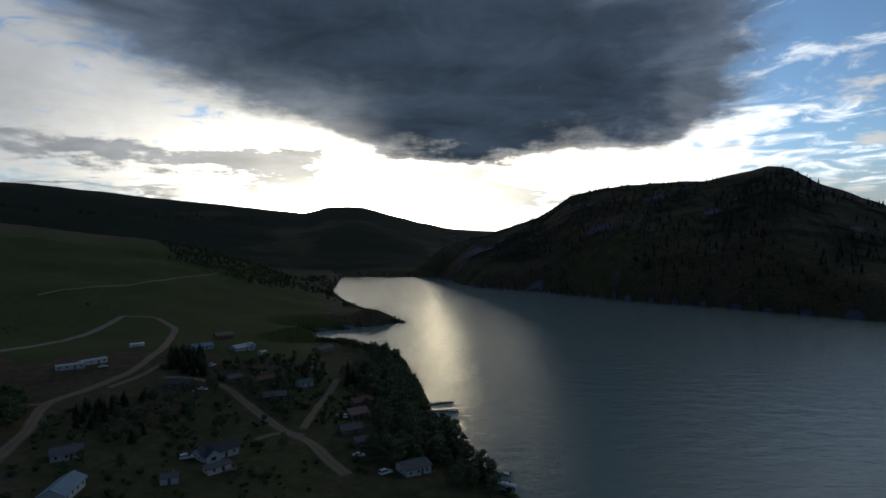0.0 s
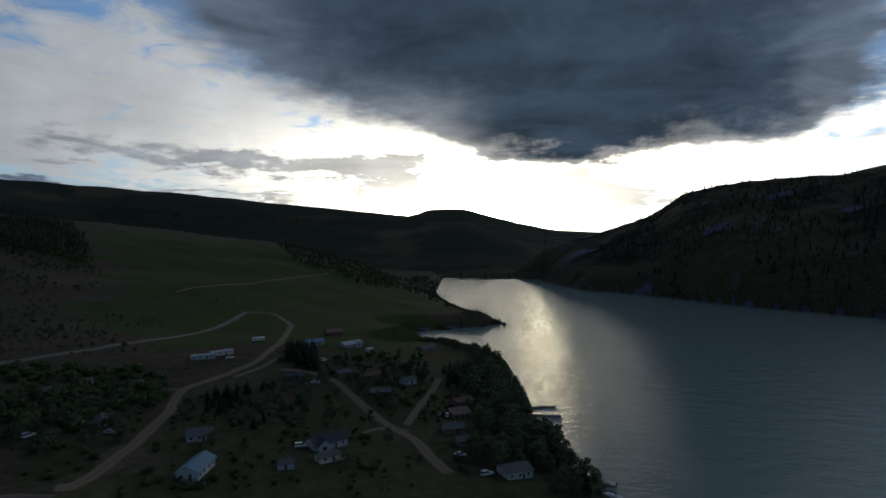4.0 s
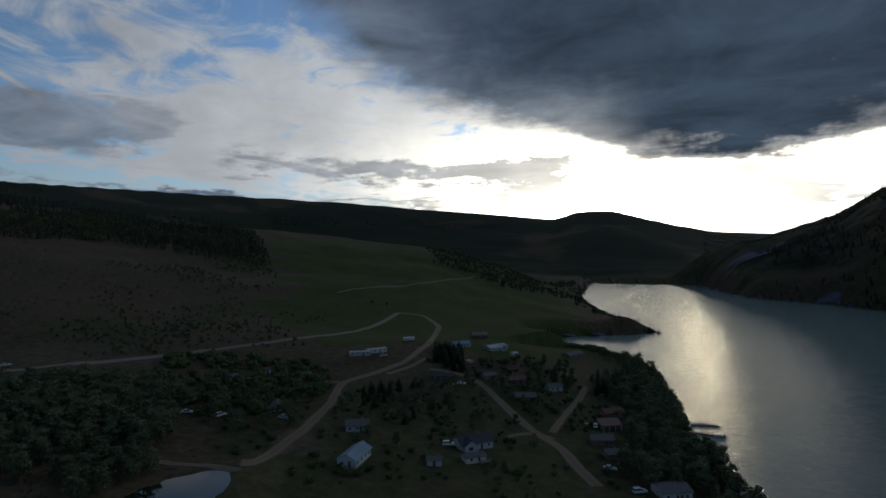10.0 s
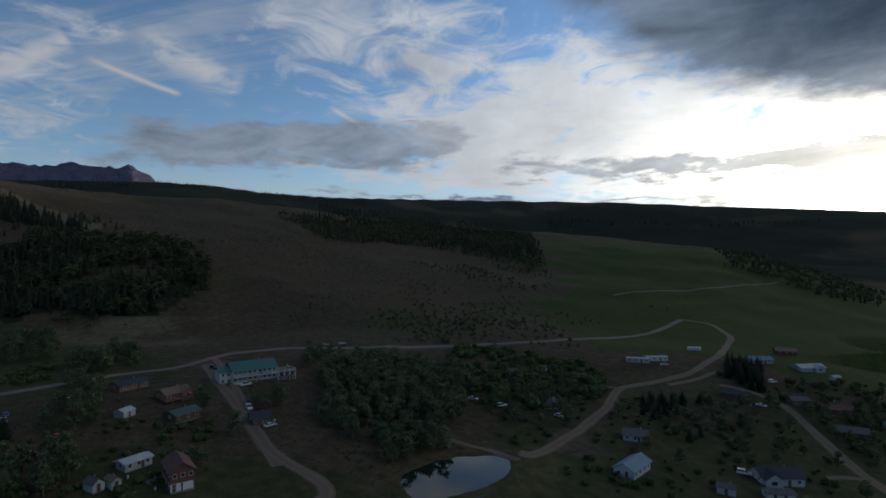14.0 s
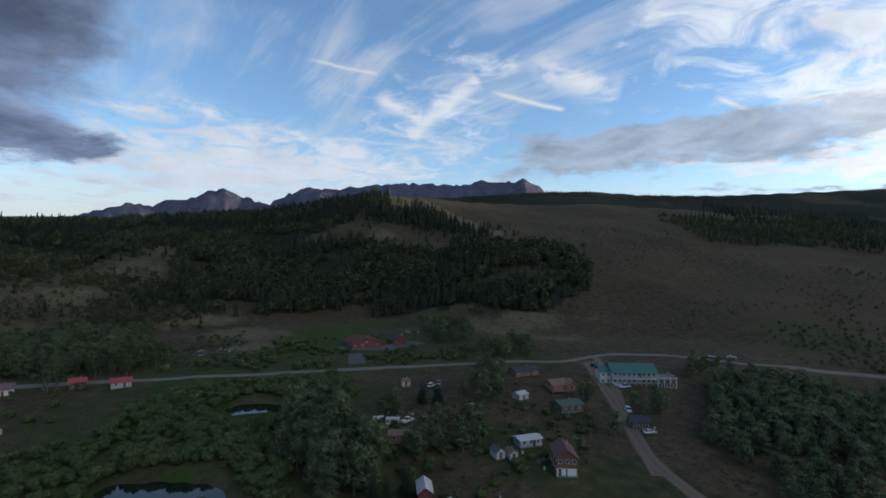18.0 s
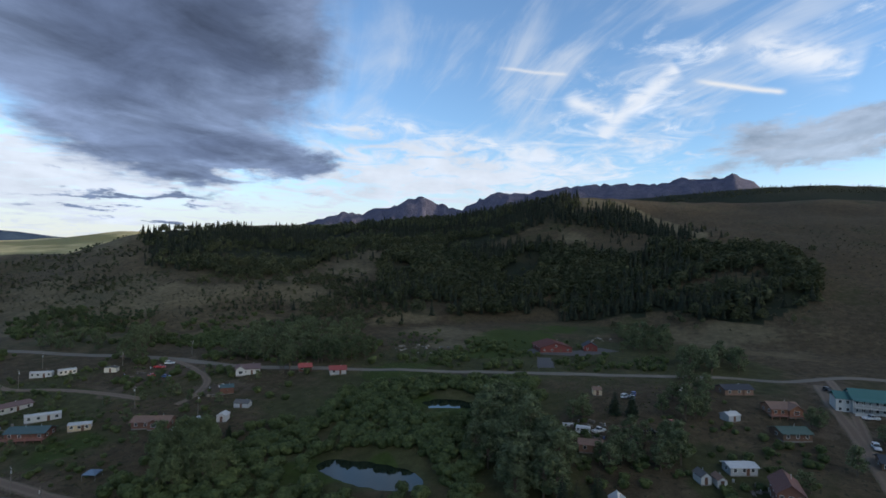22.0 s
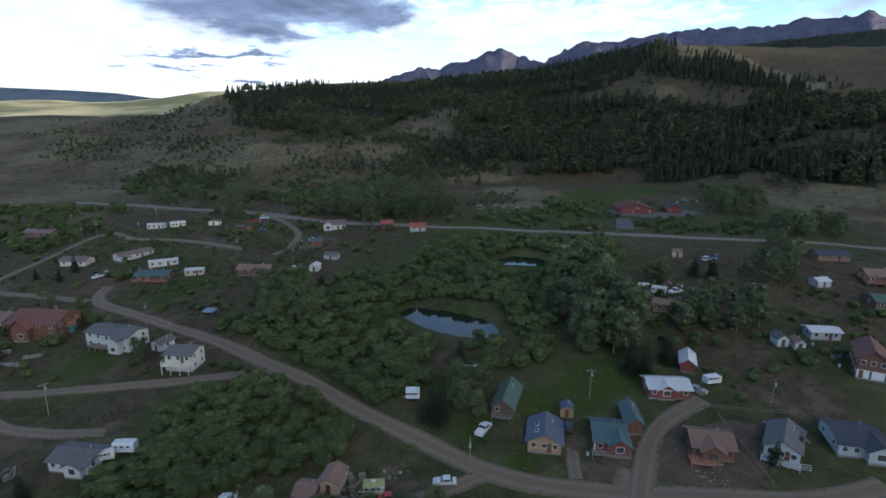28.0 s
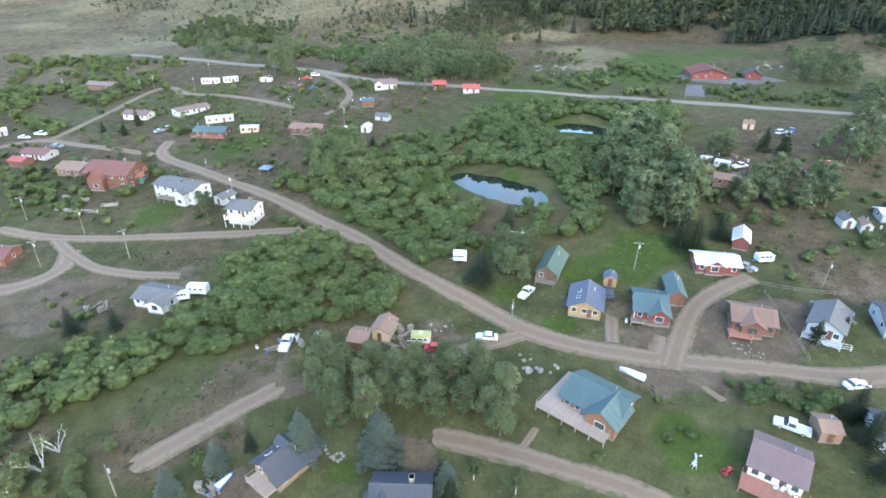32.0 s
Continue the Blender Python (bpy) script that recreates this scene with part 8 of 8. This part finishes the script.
plant("cottonwood", -62.8, -39.7, 8.1, 1.0)
plant("cottonwood", -67.7, -39.2, 9.1, 1.0)
plant("cottonwood", -63.5, -35.1, 7.6, 1.0)
plant("cottonwood", -61.9, -31.5, 8.6, 1.0)
plant("cottonwood", -67.8, -34.3, 9.6, 1.0)
plant("cottonwood", -71.8, -42.9, 8.1, 1.0)
plant("cottonwood", -56.0, -68.5, 9.1, 1.0)
plant("cottonwood", -56.0, -52.9, 7.6, 1.0)
plant("cottonwood", -67.9, -47.1, 8.6, 1.0)
grove("cottonwood", [(-110, -63), (-115, -62), (-121, -52), (-113, -45), (-105, -47), (-101, -55)], 3.2, 7.5, seed=13, singles=16)
grove("cottonwood", [(-184, -17), (-196, -2), (-195, 10), (-174, 9), (-171, -2), (-177, -14)], 7, 9.0, seed=14)
grove("cottonwood", [(-232, 7), (-237, 17), (-217, 17), (-212, 10)], 6.5, 9.0)
grove("cottonwood", [(-211, -33), (-216, -24), (-204, -21), (-200, -29)], 6, 8.0)
grove("poplar", [(-225, -182), (-229, -173), (-220, -166), (-216, -174)], 4, 12.0)
grove("aspen", [(-242, -179), (-296, -165), (-266, -146), (-232, -155)], 5.0, 9.0)
grove("cottonwood", [(-309, -275), (-369, -215), (-305, -170), (-243, -173), (-232, -206)], 8.5, 10.0, gaps=0.25, seed=15)
grove("cottonwood", [(-258, -334), (-267, -312), (-212, -249), (-210, -267)], 7, 10.0)
grove("cottonwood", [(-219, -370), (-252, -344), (-220, -300), (-201, -338)], 8, 8.0, gaps=0.3)
grove("aspen", [(-295, -482), (-312, -378), (-284, -343), (-256, -419)], 8, 8.0, gaps=0.3, seed=16)
grove("cottonwood", [(-229, 95), (-265, 126), (-256, 156), (-218, 176), (-172, 142), (-162, 113), (-169, 94), (-186, 86)], 5.2, 8.0, gaps=0.2, patch=16.0, seed=17)
grove("cottonwood", [(-330, 11), (-347, 40), (-301, 35), (-288, 11)], 7, 10.0)
grove("cottonwood", [(-394, -32), (-422, 3), (-343, 4), (-332, -24)], 7, 9.0)
grove("cottonwood", [(-233, 1), (-257, 18), (-218, 17), (-208, 1)], 7.5, 8.0, gaps=0.2)
grove("cottonwood", [(-191, 37), (-196, 55), (-168, 47), (-171, 35)], 8, 8.0, gaps=0.25, seed=18)
grove("spruce", [(-168, 331), (-152, 341), (-127, 293), (-143, 283)], 5.0, 9.0)
grove("spruce", [(-163, 239), (-140, 252), (-111, 202), (-134, 201)], 5.5, 7.0, gaps=0.25)
grove("cottonwood", [(-63, 325), (-40, 362), (-26, 322), (-12, 291), (-9, 253), (-3, 226), (4, 204), (7, 184), (-2, 179), (-17, 217), (-29, 240), (-44, 271)], 6.5, 8.5, gaps=0.15, seed=19)
grove("cottonwood", [(-30, 211), (-18, 223), (-12, 190), (-22, 181)], 6, 8.5, gaps=0.15)
grove("aspen", [(-114, 315), (-90, 360), (-63, 309), (-84, 285)], 8, 8.0, gaps=0.3)
grove("spruce", [(-63, 343), (-43, 359), (-38, 313), (-55, 301)], 6, 10.0)
grove("cottonwood", [(-293, 120), (-272, 153), (-205, 165), (-165, 127), (-186, 105), (-224, 96)], 6.5, 7.5, gaps=0.25, patch=18.0, seed=20)
grove("cottonwood", [(-151, 82), (-166, 98), (-163, 122), (-148, 126), (-151, 110), (-154, 96)], 4.6, 7.0, seed=75, singles=5)
grove("cottonwood", [(-95, 60), (-120, 84), (-130, 78), (-118, 58)], 5.5, 6.0, gaps=0.3, seed=76, singles=3)
plant("spruce", -98.2, -58.5, 10.5, 1.5)
plant("spruce", -124.9, -66.4, 8, 1.0)
plant("spruce", -35.1, -64.5, 5.5, 0.9)
plant("spruce", -48.4, -34.4, 6, 1.0)
plant("spruce", -46.8, -31.4, 6, 1.0)
plant("spruce", -138.4, -22.9, 13, 1.0)
plant("spruce", -147.7, -15.4, 11.5, 1.0)
plant("spruce", -140.2, -19.7, 11, 0.9)
plant("spruce", -32.3, -122.9, 8, 1.1)
plant("spruce", -38.7, -117.1, 7, 1.0)
plant("spruce", -215.7, -16.4, 11, 1.0)
plant("spruce", -215.0, -10.3, 11, 1.0)
plant("spruce", -118.1, -253.2, 10, 0.9)
plant("spruce", -104.0, -255.5, 8, 0.9)
plant("spruce", -108.3, -245.9, 8, 0.9)
plant("spruce", -148.0, -147.8, 9, 1.6)
plant("spruce", -151.7, -141.7, 6, 1.2)
plant("spruce", -99.6, 17.6, 8, 1.0)
plant("spruce", -93.3, 19.7, 9, 1.0)
plant("spruce", -87.1, 21.8, 9, 1.0)
plant("spruce", -97.6, 16.7, 5, 1.0)
plant("spruce", -116.7, 9.8, 6, 1.1)
plant("spruce", -122.5, 14.0, 5, 1.0)
plant("blue_spruce", -39.6, -56.4, 11.0, 1.0)
plant("blue_spruce", -46.7, -45.5, 12.5, 1.0)
plant("blue_spruce", -29.6, -65.9, 7.0, 1.0)
plant("blue_spruce", -22.3, -68.0, 7, 1.0)
plant("blue_spruce", -47.9, -32.9, 7.5, 1.0)
plant("aspen", -53.4, -23.7, 6, 1.0)
plant("aspen", -52.0, -30.5, 5, 1.0)
plant("aspen", -86.6, -165.3, 6, 1.0)
plant("aspen", -85.6, -151.4, 6, 1.0)
plant("cottonwood", 5.3, 227.6, 9, 1.0)
plant("cottonwood", 1.4, 234.4, 8, 1.0)
plant("cottonwood", -95.2, -230.7, 7, 1.0)
plant("cottonwood", -92.2, -218.3, 6, 1.0)
plant("cottonwood", -96.3, -207.4, 6, 1.0)
plant("cottonwood", -205.8, -175.6, 5, 1.0)
plant("cottonwood", -182.7, -206.4, 6, 1.0)
plant("cottonwood", -178.4, -196.1, 6, 1.0)
plant("cottonwood", -174.6, -184.8, 5, 1.0)
plant("cottonwood", -169.8, -206.2, 5, 1.0)
grove("cottonwood", [(-157, 242), (-89, 305), (-60, 243), (-74, 204), (-106, 182), (-138, 202)], 9, 6.0, gaps=0.36, patch=16.0, seed=63, singles=4)
grove("cottonwood", [(-231, 193), (-179, 232), (-142, 199), (-150, 154), (-175, 146)], 8, 6.5, gaps=0.3, patch=18.0, seed=64, singles=3)
grove("cottonwood", [(-179, -20), (-186, -8), (-171, -5), (-166, -17)], 6, 7.5, seed=51, singles=3)
grove("cottonwood", [(-196, -5), (-200, 8), (-181, 8), (-177, -4)], 6.5, 8.0, seed=52, singles=3)
grove("cottonwood", [(-231, 46), (-242, 57), (-227, 55), (-222, 46)], 6, 6.5, seed=53, singles=3)
grove("cottonwood", [(-223, 67), (-240, 89), (-210, 78), (-206, 63)], 6.5, 7.0, gaps=0.2, seed=54, singles=3)
grove("cottonwood", [(-278, 5), (-282, 16), (-257, 17), (-247, 7)], 6, 6.5, seed=55, singles=2)
grove("cottonwood", [(-178, 34), (-188, 42), (-170, 40), (-164, 33)], 6, 6.5, seed=56, singles=2)
thicket([(-203, -42), (-222, 14), (-222, 55), (-170, 41), (-150, -22)], 5.5, 2.4, gaps=0.5, patch=12.0, seed=57)
thicket([(-225, 187), (-174, 234), (-116, 254), (-53, 290), (-26, 180), (-87, 144), (-116, 131), (-151, 142)], 6, 2.0, gaps=0.5, patch=12.0, seed=58)
plant("willow_bush", -137.0, -66.5, 3.4, 1.0)
plant("willow_bush", -92.3, -124.3, 2.6, 1.0)
plant("willow_bush", -92.9, -120.1, 2.8, 1.0)
plant("willow_bush", -93.4, -115.8, 2.2, 1.0)
plant("willow_bush", -91.0, -128.0, 2, 1.0)
plant("willow_bush", -77.5, -185.0, 4, 1.0)
plant("willow_bush", -75.6, -187.3, 3, 1.0)
plant("willow_bush", -68.9, -197.5, 3, 1.0)
plant("willow_bush", -76.6, -228.3, 3, 1.0)
plant("willow_bush", -81.4, -231.5, 3.4, 1.0)
plant("willow_bush", -74.5, -232.0, 2.6, 1.0)
plant("willow_bush", -121.0, -225.1, 4, 1.0)
plant("willow_bush", -124.4, -224.5, 3, 1.0)
plant("willow_bush", -122.2, -232.2, 3, 1.0)
plant("willow_bush", -128.5, -200.0, 2.5, 1.0)
plant("willow_bush", -144.2, -203.9, 3.2, 1.0)
plant("willow_bush", -141.7, -205.4, 2.8, 1.0)
plant("willow_bush", -157.6, -185.1, 2.5, 1.0)
plant("willow_bush", -107.5, -231.6, 3, 1.0)
plant("willow_bush", -118.9, -288.8, 3, 1.0)
plant("willow_bush", -86.7, -144.1, 2, 1.0)
plant("willow_bush", -79.7, -142.0, 2, 1.0)
plant("willow_bush", -80.0, -148.8, 2.2, 1.0)
plant("willow_bush", -63.0, -170.2, 2.4, 1.0)
plant("willow_bush", -65.7, -162.0, 2, 1.0)
plant("willow_bush", -60.5, -225.0, 3, 1.0)
plant("willow_bush", -54.4, -217.9, 3, 1.0)
plant("willow_bush", -60.6, -216.1, 3, 1.0)
plant("willow_bush", -52.0, -207.0, 2.6, 1.0)
plant("willow_bush", -92.3, -196.9, 4.5, 1.0)
plant("willow_bush", -91.9, -191.0, 3.6, 1.0)
plant("willow_bush", -169.1, -170.6, 2.6, 1.0)
plant("willow_bush", -165.5, -179.1, 2.4, 1.0)
plant("willow_bush", -193.7, -165.4, 3, 1.0)
plant("willow_bush", -190.1, -155.8, 3.2, 1.0)
plant("willow_bush", -189.8, -147.5, 2.8, 1.0)
plant("aspen", -82.6, -150.4, 7.5, 1.0)
plant("aspen", -82.2, -146.8, 6.5, 1.0)
plant("aspen", -234.7, -184.1, 10, 1.0)
plant("aspen", -226.7, -173.4, 9, 1.0)
plant("aspen", -185.5, -215.6, 7, 1.0)
plant("cottonwood", -148, -232, 5.5, 1.1)
plant("cottonwood", -132, -238, 5, 1.1)
plant("cottonwood", -118, -205, 4.5, 1.1)
plant("cottonwood", -150, -190, 6, 1.1)
plant("cottonwood", -98, -240, 5.5, 1.1)
plant("cottonwood", -160, -215, 5, 1.1)
plant("cottonwood", -176, -170, 5.5, 1.1)
plant("cottonwood", -137, -170, 4.5, 1.1)
plant("cottonwood", -205, -205, 6, 1.1)
plant("cottonwood", -92, -180, 5, 1.1)
plant("cottonwood", -176, -262, 5, 1.1)
plant("cottonwood", -150, -270, 6, 1.1)
plant("cottonwood", -96, 205, 6.5, 1.1)
plant("cottonwood", -104, 176, 6, 1.1)
plant("cottonwood", -66, 178, 5.5, 1.1)
plant("cottonwood", -118, 170, 5, 1.1)
plant("cottonwood", -60, 205, 6, 1.1)
plant("cottonwood", -92, 222, 6.5, 1.1)
plant("cottonwood", -118, 232, 7, 1.1)
plant("cottonwood", -52, 236, 6, 1.1)
plant("cottonwood", -72, 246, 6.5, 1.1)
plant("cottonwood", -100, 252, 6, 1.1)
plant("cottonwood", -126, 250, 6.5, 1.1)
plant("cottonwood", -48, 284, 6.5, 1.1)
plant("cottonwood", -88, 312, 7, 1.1)
plant("cottonwood", -120, 318, 6.5, 1.1)
plant("cottonwood", -150, 210, 6, 1.1)
plant("cottonwood", -18, 200, 6, 1.1)
plant("cottonwood", -24, 240, 6.5, 1.1)
plant("cottonwood", -150, 170, 5.5, 1.1)
forest("forest", SLOPE_WOOD, 5.4, 13.5, 0.42, gaps=0.2, patch=45.0, seed=1)
# loose trees and brush in the draws round the woods
forest("forest", [(-400, -500), (-520, -660), (-860, -420), (-880, -150), (-700, 60), (-620, 140), (-400, 90), (-390, -60), (-380, -180), (-360, -300)], 11.0, 8.5, 0.4, gaps=0.66, patch=40.0, seed=71, label="loose trees on the slope between woods and meadow")
forest("forest", [(-250, -520), (-330, -780), (-520, -700), (-560, -420), (-480, -270), (-380, -215), (-330, -300)], 7.5, 4.2, 0.06, gaps=0.68, patch=45.0, seed=72, label="patches of low oak brush on the dry slope")
forest("forest", [(-330, -260), (-470, -330), (-470, -230), (-400, -190)], 6.0, 6.5, 0.05, gaps=0.4, patch=30.0, seed=73, label="aspen brush at the foot of the wood")
forest("forest", RIDGE_WOOD, 6.5, 14.0, 0.85, gaps=0.1, seed=2)
forest("forest", CREST_WOOD, 7.0, 12.0, 0.5, gaps=0.14, seed=3)
forest("forest", [(-485, -358), (-615, -333), (-660, -234), (-561, -211), (-418, -225), (-370, -250), (-406, -312)], 7.0, 8.0, 0.35, gaps=0.55, seed=4)
forest("forest", [(-509, -718), (-483, -548), (-406, -312), (-347, -288), (-294, -482), (-355, -681), (-406, -781)], 8.0, 4.5, 0.06, gaps=0.6, patch=35.0, seed=5)
forest("forest", [(-853, 298), (-1040, 693), (-877, 890), (-559, 579), (-693, 548), (-697, 292)], 8.5, 10.0, 0.35, gaps=0.2, seed=6)
forest("forest", [(-685, 456), (-626, 662), (-425, 459), (-438, 318), (-488, 298)], 9.5, 5.3, 0.05, gaps=0.40, seed=7)
forest("forest", [(-412, 152), (-312, 389), (-242, 374), (-233, 291), (-313, 132)], 9.0, 3.7, 0.05, gaps=0.46, seed=9)
forest("forest", [(-488, 298), (-393, 490), (-286, 491), (-312, 389), (-385, 235)], 11.0, 3.7, 0.05, gaps=0.48, seed=10)
forest("forest", [(-2343, 994), (-1828, 1846), (-1258, 2724), (-755, 2903), (-971, 2816), (-1911, 2089), (-908, 424)], 22.0, 16.0, 0.9, gaps=0.2, patch=150.0, seed=11)
forest("forest", [(-2508, 1333), (-2540, 1131), (-2473, 803), (-2416, 558), (-2362, 290), (-2287, -120), (-2268, -319), (-2080, -292), (-2119, 74), (-2241, 517), (-2339, 1041), (-2313, 1230)], 15.0, 9.0, 0.8, gaps=0.25, patch=150.0, seed=74, label="spruce woods on the far ridge behind the slope")
forest("forest", [(-570, 1112), (-408, 1182), (-247, 1225), (-205, 1145), (-173, 782), (-259, 750), (-422, 865)], 12.0, 10.0, 0.5, gaps=0.25, seed=12)
forest("forest", [(-172, 812), (-72, 596), (-42, 594), (-67, 596), (-136, 704)], 11.0, 9.0, 0.7, gaps=0.2, seed=13)
forest("forest", [(178, 1624), (268, 1471), (337, 1407), (429, 1270), (559, 1157), (637, 1066), (688, 1012), (741, 912), (496, 610), (394, 736), (285, 869), (181, 1051), (79, 1155)], 15.0, 11.0, 0.9, gaps=0.34, patch=90.0, seed=15)
forest("forest", [(-399, -833), (-433, -699), (-377, -481), (-308, -406), (-245, -509)], 11.0, 5.0, 0.08, gaps=0.62, patch=40.0, seed=16)
grove("cottonwood", [(20, 172), (6, 209), (-10, 265), (-19, 320), (-27, 374), (-46, 428), (-78, 464), (-84, 450), (-58, 412), (-42, 368), (-33, 316), (-24, 262), (-9, 204), (6, 168)], 5.5, 7.0, gaps=0.1, seed=21, singles=18)
thicket([(24, 172), (10, 210), (-6, 266), (-16, 321), (-25, 376), (-45, 432), (-80, 470), (-110, 484), (-112, 470), (-80, 456), (-48, 420), (-28, 320), (-16, 264), (0, 206), (14, 168)], 3.2, 2.6, gaps=0.1, seed=22)
sagebrush([(-389, -812), (-408, -504), (-417, -304), (-447, -249), (-341, -199), (-318, -283), (-280, -357), (-219, -456)], 4.6, 1.3, seed=23)
sagebrush([(-325, -176), (-343, -142), (-269, -105), (-254, -135)], 2.4, 0.9, gaps=0.15, seed=24)
sagebrush([(-750, 92), (-745, 348), (-378, 176), (-388, 65)], 8.0, 1.5, gaps=0.5, seed=25)
sagebrush([(-52, -161), (-68, -135), (-71, -117), (-60, -124), (-51, -146)], 1.8, 0.7, gaps=0.2, seed=26)
sagebrush([(-28, -97), (-47, -85), (-51, -76), (-31, -77), (-23, -83)], 2.2, 0.6, gaps=0.3, seed=27)
sagebrush([(-629, 59), (-750, 262), (-578, 419), (-438, 318), (-370, 119), (-406, 38)], 8.0, 1.6, gaps=0.5, seed=28)
forest("forest", [(-429, 221), (-410, 396), (-284, 274), (-284, 185)], 9.0, 3.7, 0.05, gaps=0.40, seed=61)
forest("forest", [(-1086, 620), (-899, 868), (-603, 582), (-667, 472)], 10.0, 9.0, 0.5, gaps=0.36, seed=62)
weeds([(-3, -92), (-36, -199), (-77, -228), (-223, 26), (-85, 27)], 2.7, 0.5, gaps=0.36, seed=31)
weeds([(-36, -199), (-91, -294), (-188, -286), (-354, 29), (-223, 26), (-77, -228)], 3.6, 0.8, gaps=0.36, seed=32)
thicket([(-37, -196), (-88, -353), (-150, -340), (-218, -218), (-150, -146), (-108, -149), (-93, -202), (-67, -161), (-50, -189)], 5.5, 1.7, kind="shrub", gaps=0.5, patch=10.0, seed=41)
thicket([(-216, -37), (-248, 23), (-173, 24), (-138, 5), (-150, -8), (-180, -25)], 6, 1.7, kind="shrub", gaps=0.52, patch=10.0, seed=42)
thicket([(-23, -150), (-39, -141), (-43, -119), (-29, -113), (-14, -122)], 4, 1.6, kind="shrub", gaps=0.5, patch=9.0, seed=43)
thicket([(-74, -32), (-90, -5), (-82, 4), (-69, -0), (-70, -13), (-64, -22)], 5, 1.2, kind="shrub", gaps=0.56, patch=8.0, seed=44, singles=6)
plant("spruce", -144.1, 808.3, 6.5, 1.1)
plant("spruce", -123.1, 771.2, 6.5, 1.1)
plant("spruce", -81.4, 594.6, 6.5, 1.1)
plant("spruce", -71.6, 595.9, 6.5, 1.1)
plant("spruce", -63.1, 596.8, 6.5, 1.1)
plant("spruce", -52.1, 597.9, 6.5, 1.1)
plant("spruce", -48.4, 598.2, 6.5, 1.1)
plant("spruce", -42.5, 586.0, 6.5, 1.1)
thicket([(-303, -456), (-307, -317), (-354, -280), (-341, -199), (-310, -207), (-258, -266), (-243, -365)], 5.5, 3.2, gaps=0.46, seed=33)
thicket([(-319, -186), (-370, -167), (-352, -117), (-372, -30), (-313, -25), (-274, -91), (-259, -144)], 6.5, 2.2, gaps=0.46, seed=34)
thicket([(-221, -291), (-292, -290), (-250, -170), (-203, -138), (-198, -196), (-172, -226)], 5.5, 3.0, gaps=0.45, seed=35)
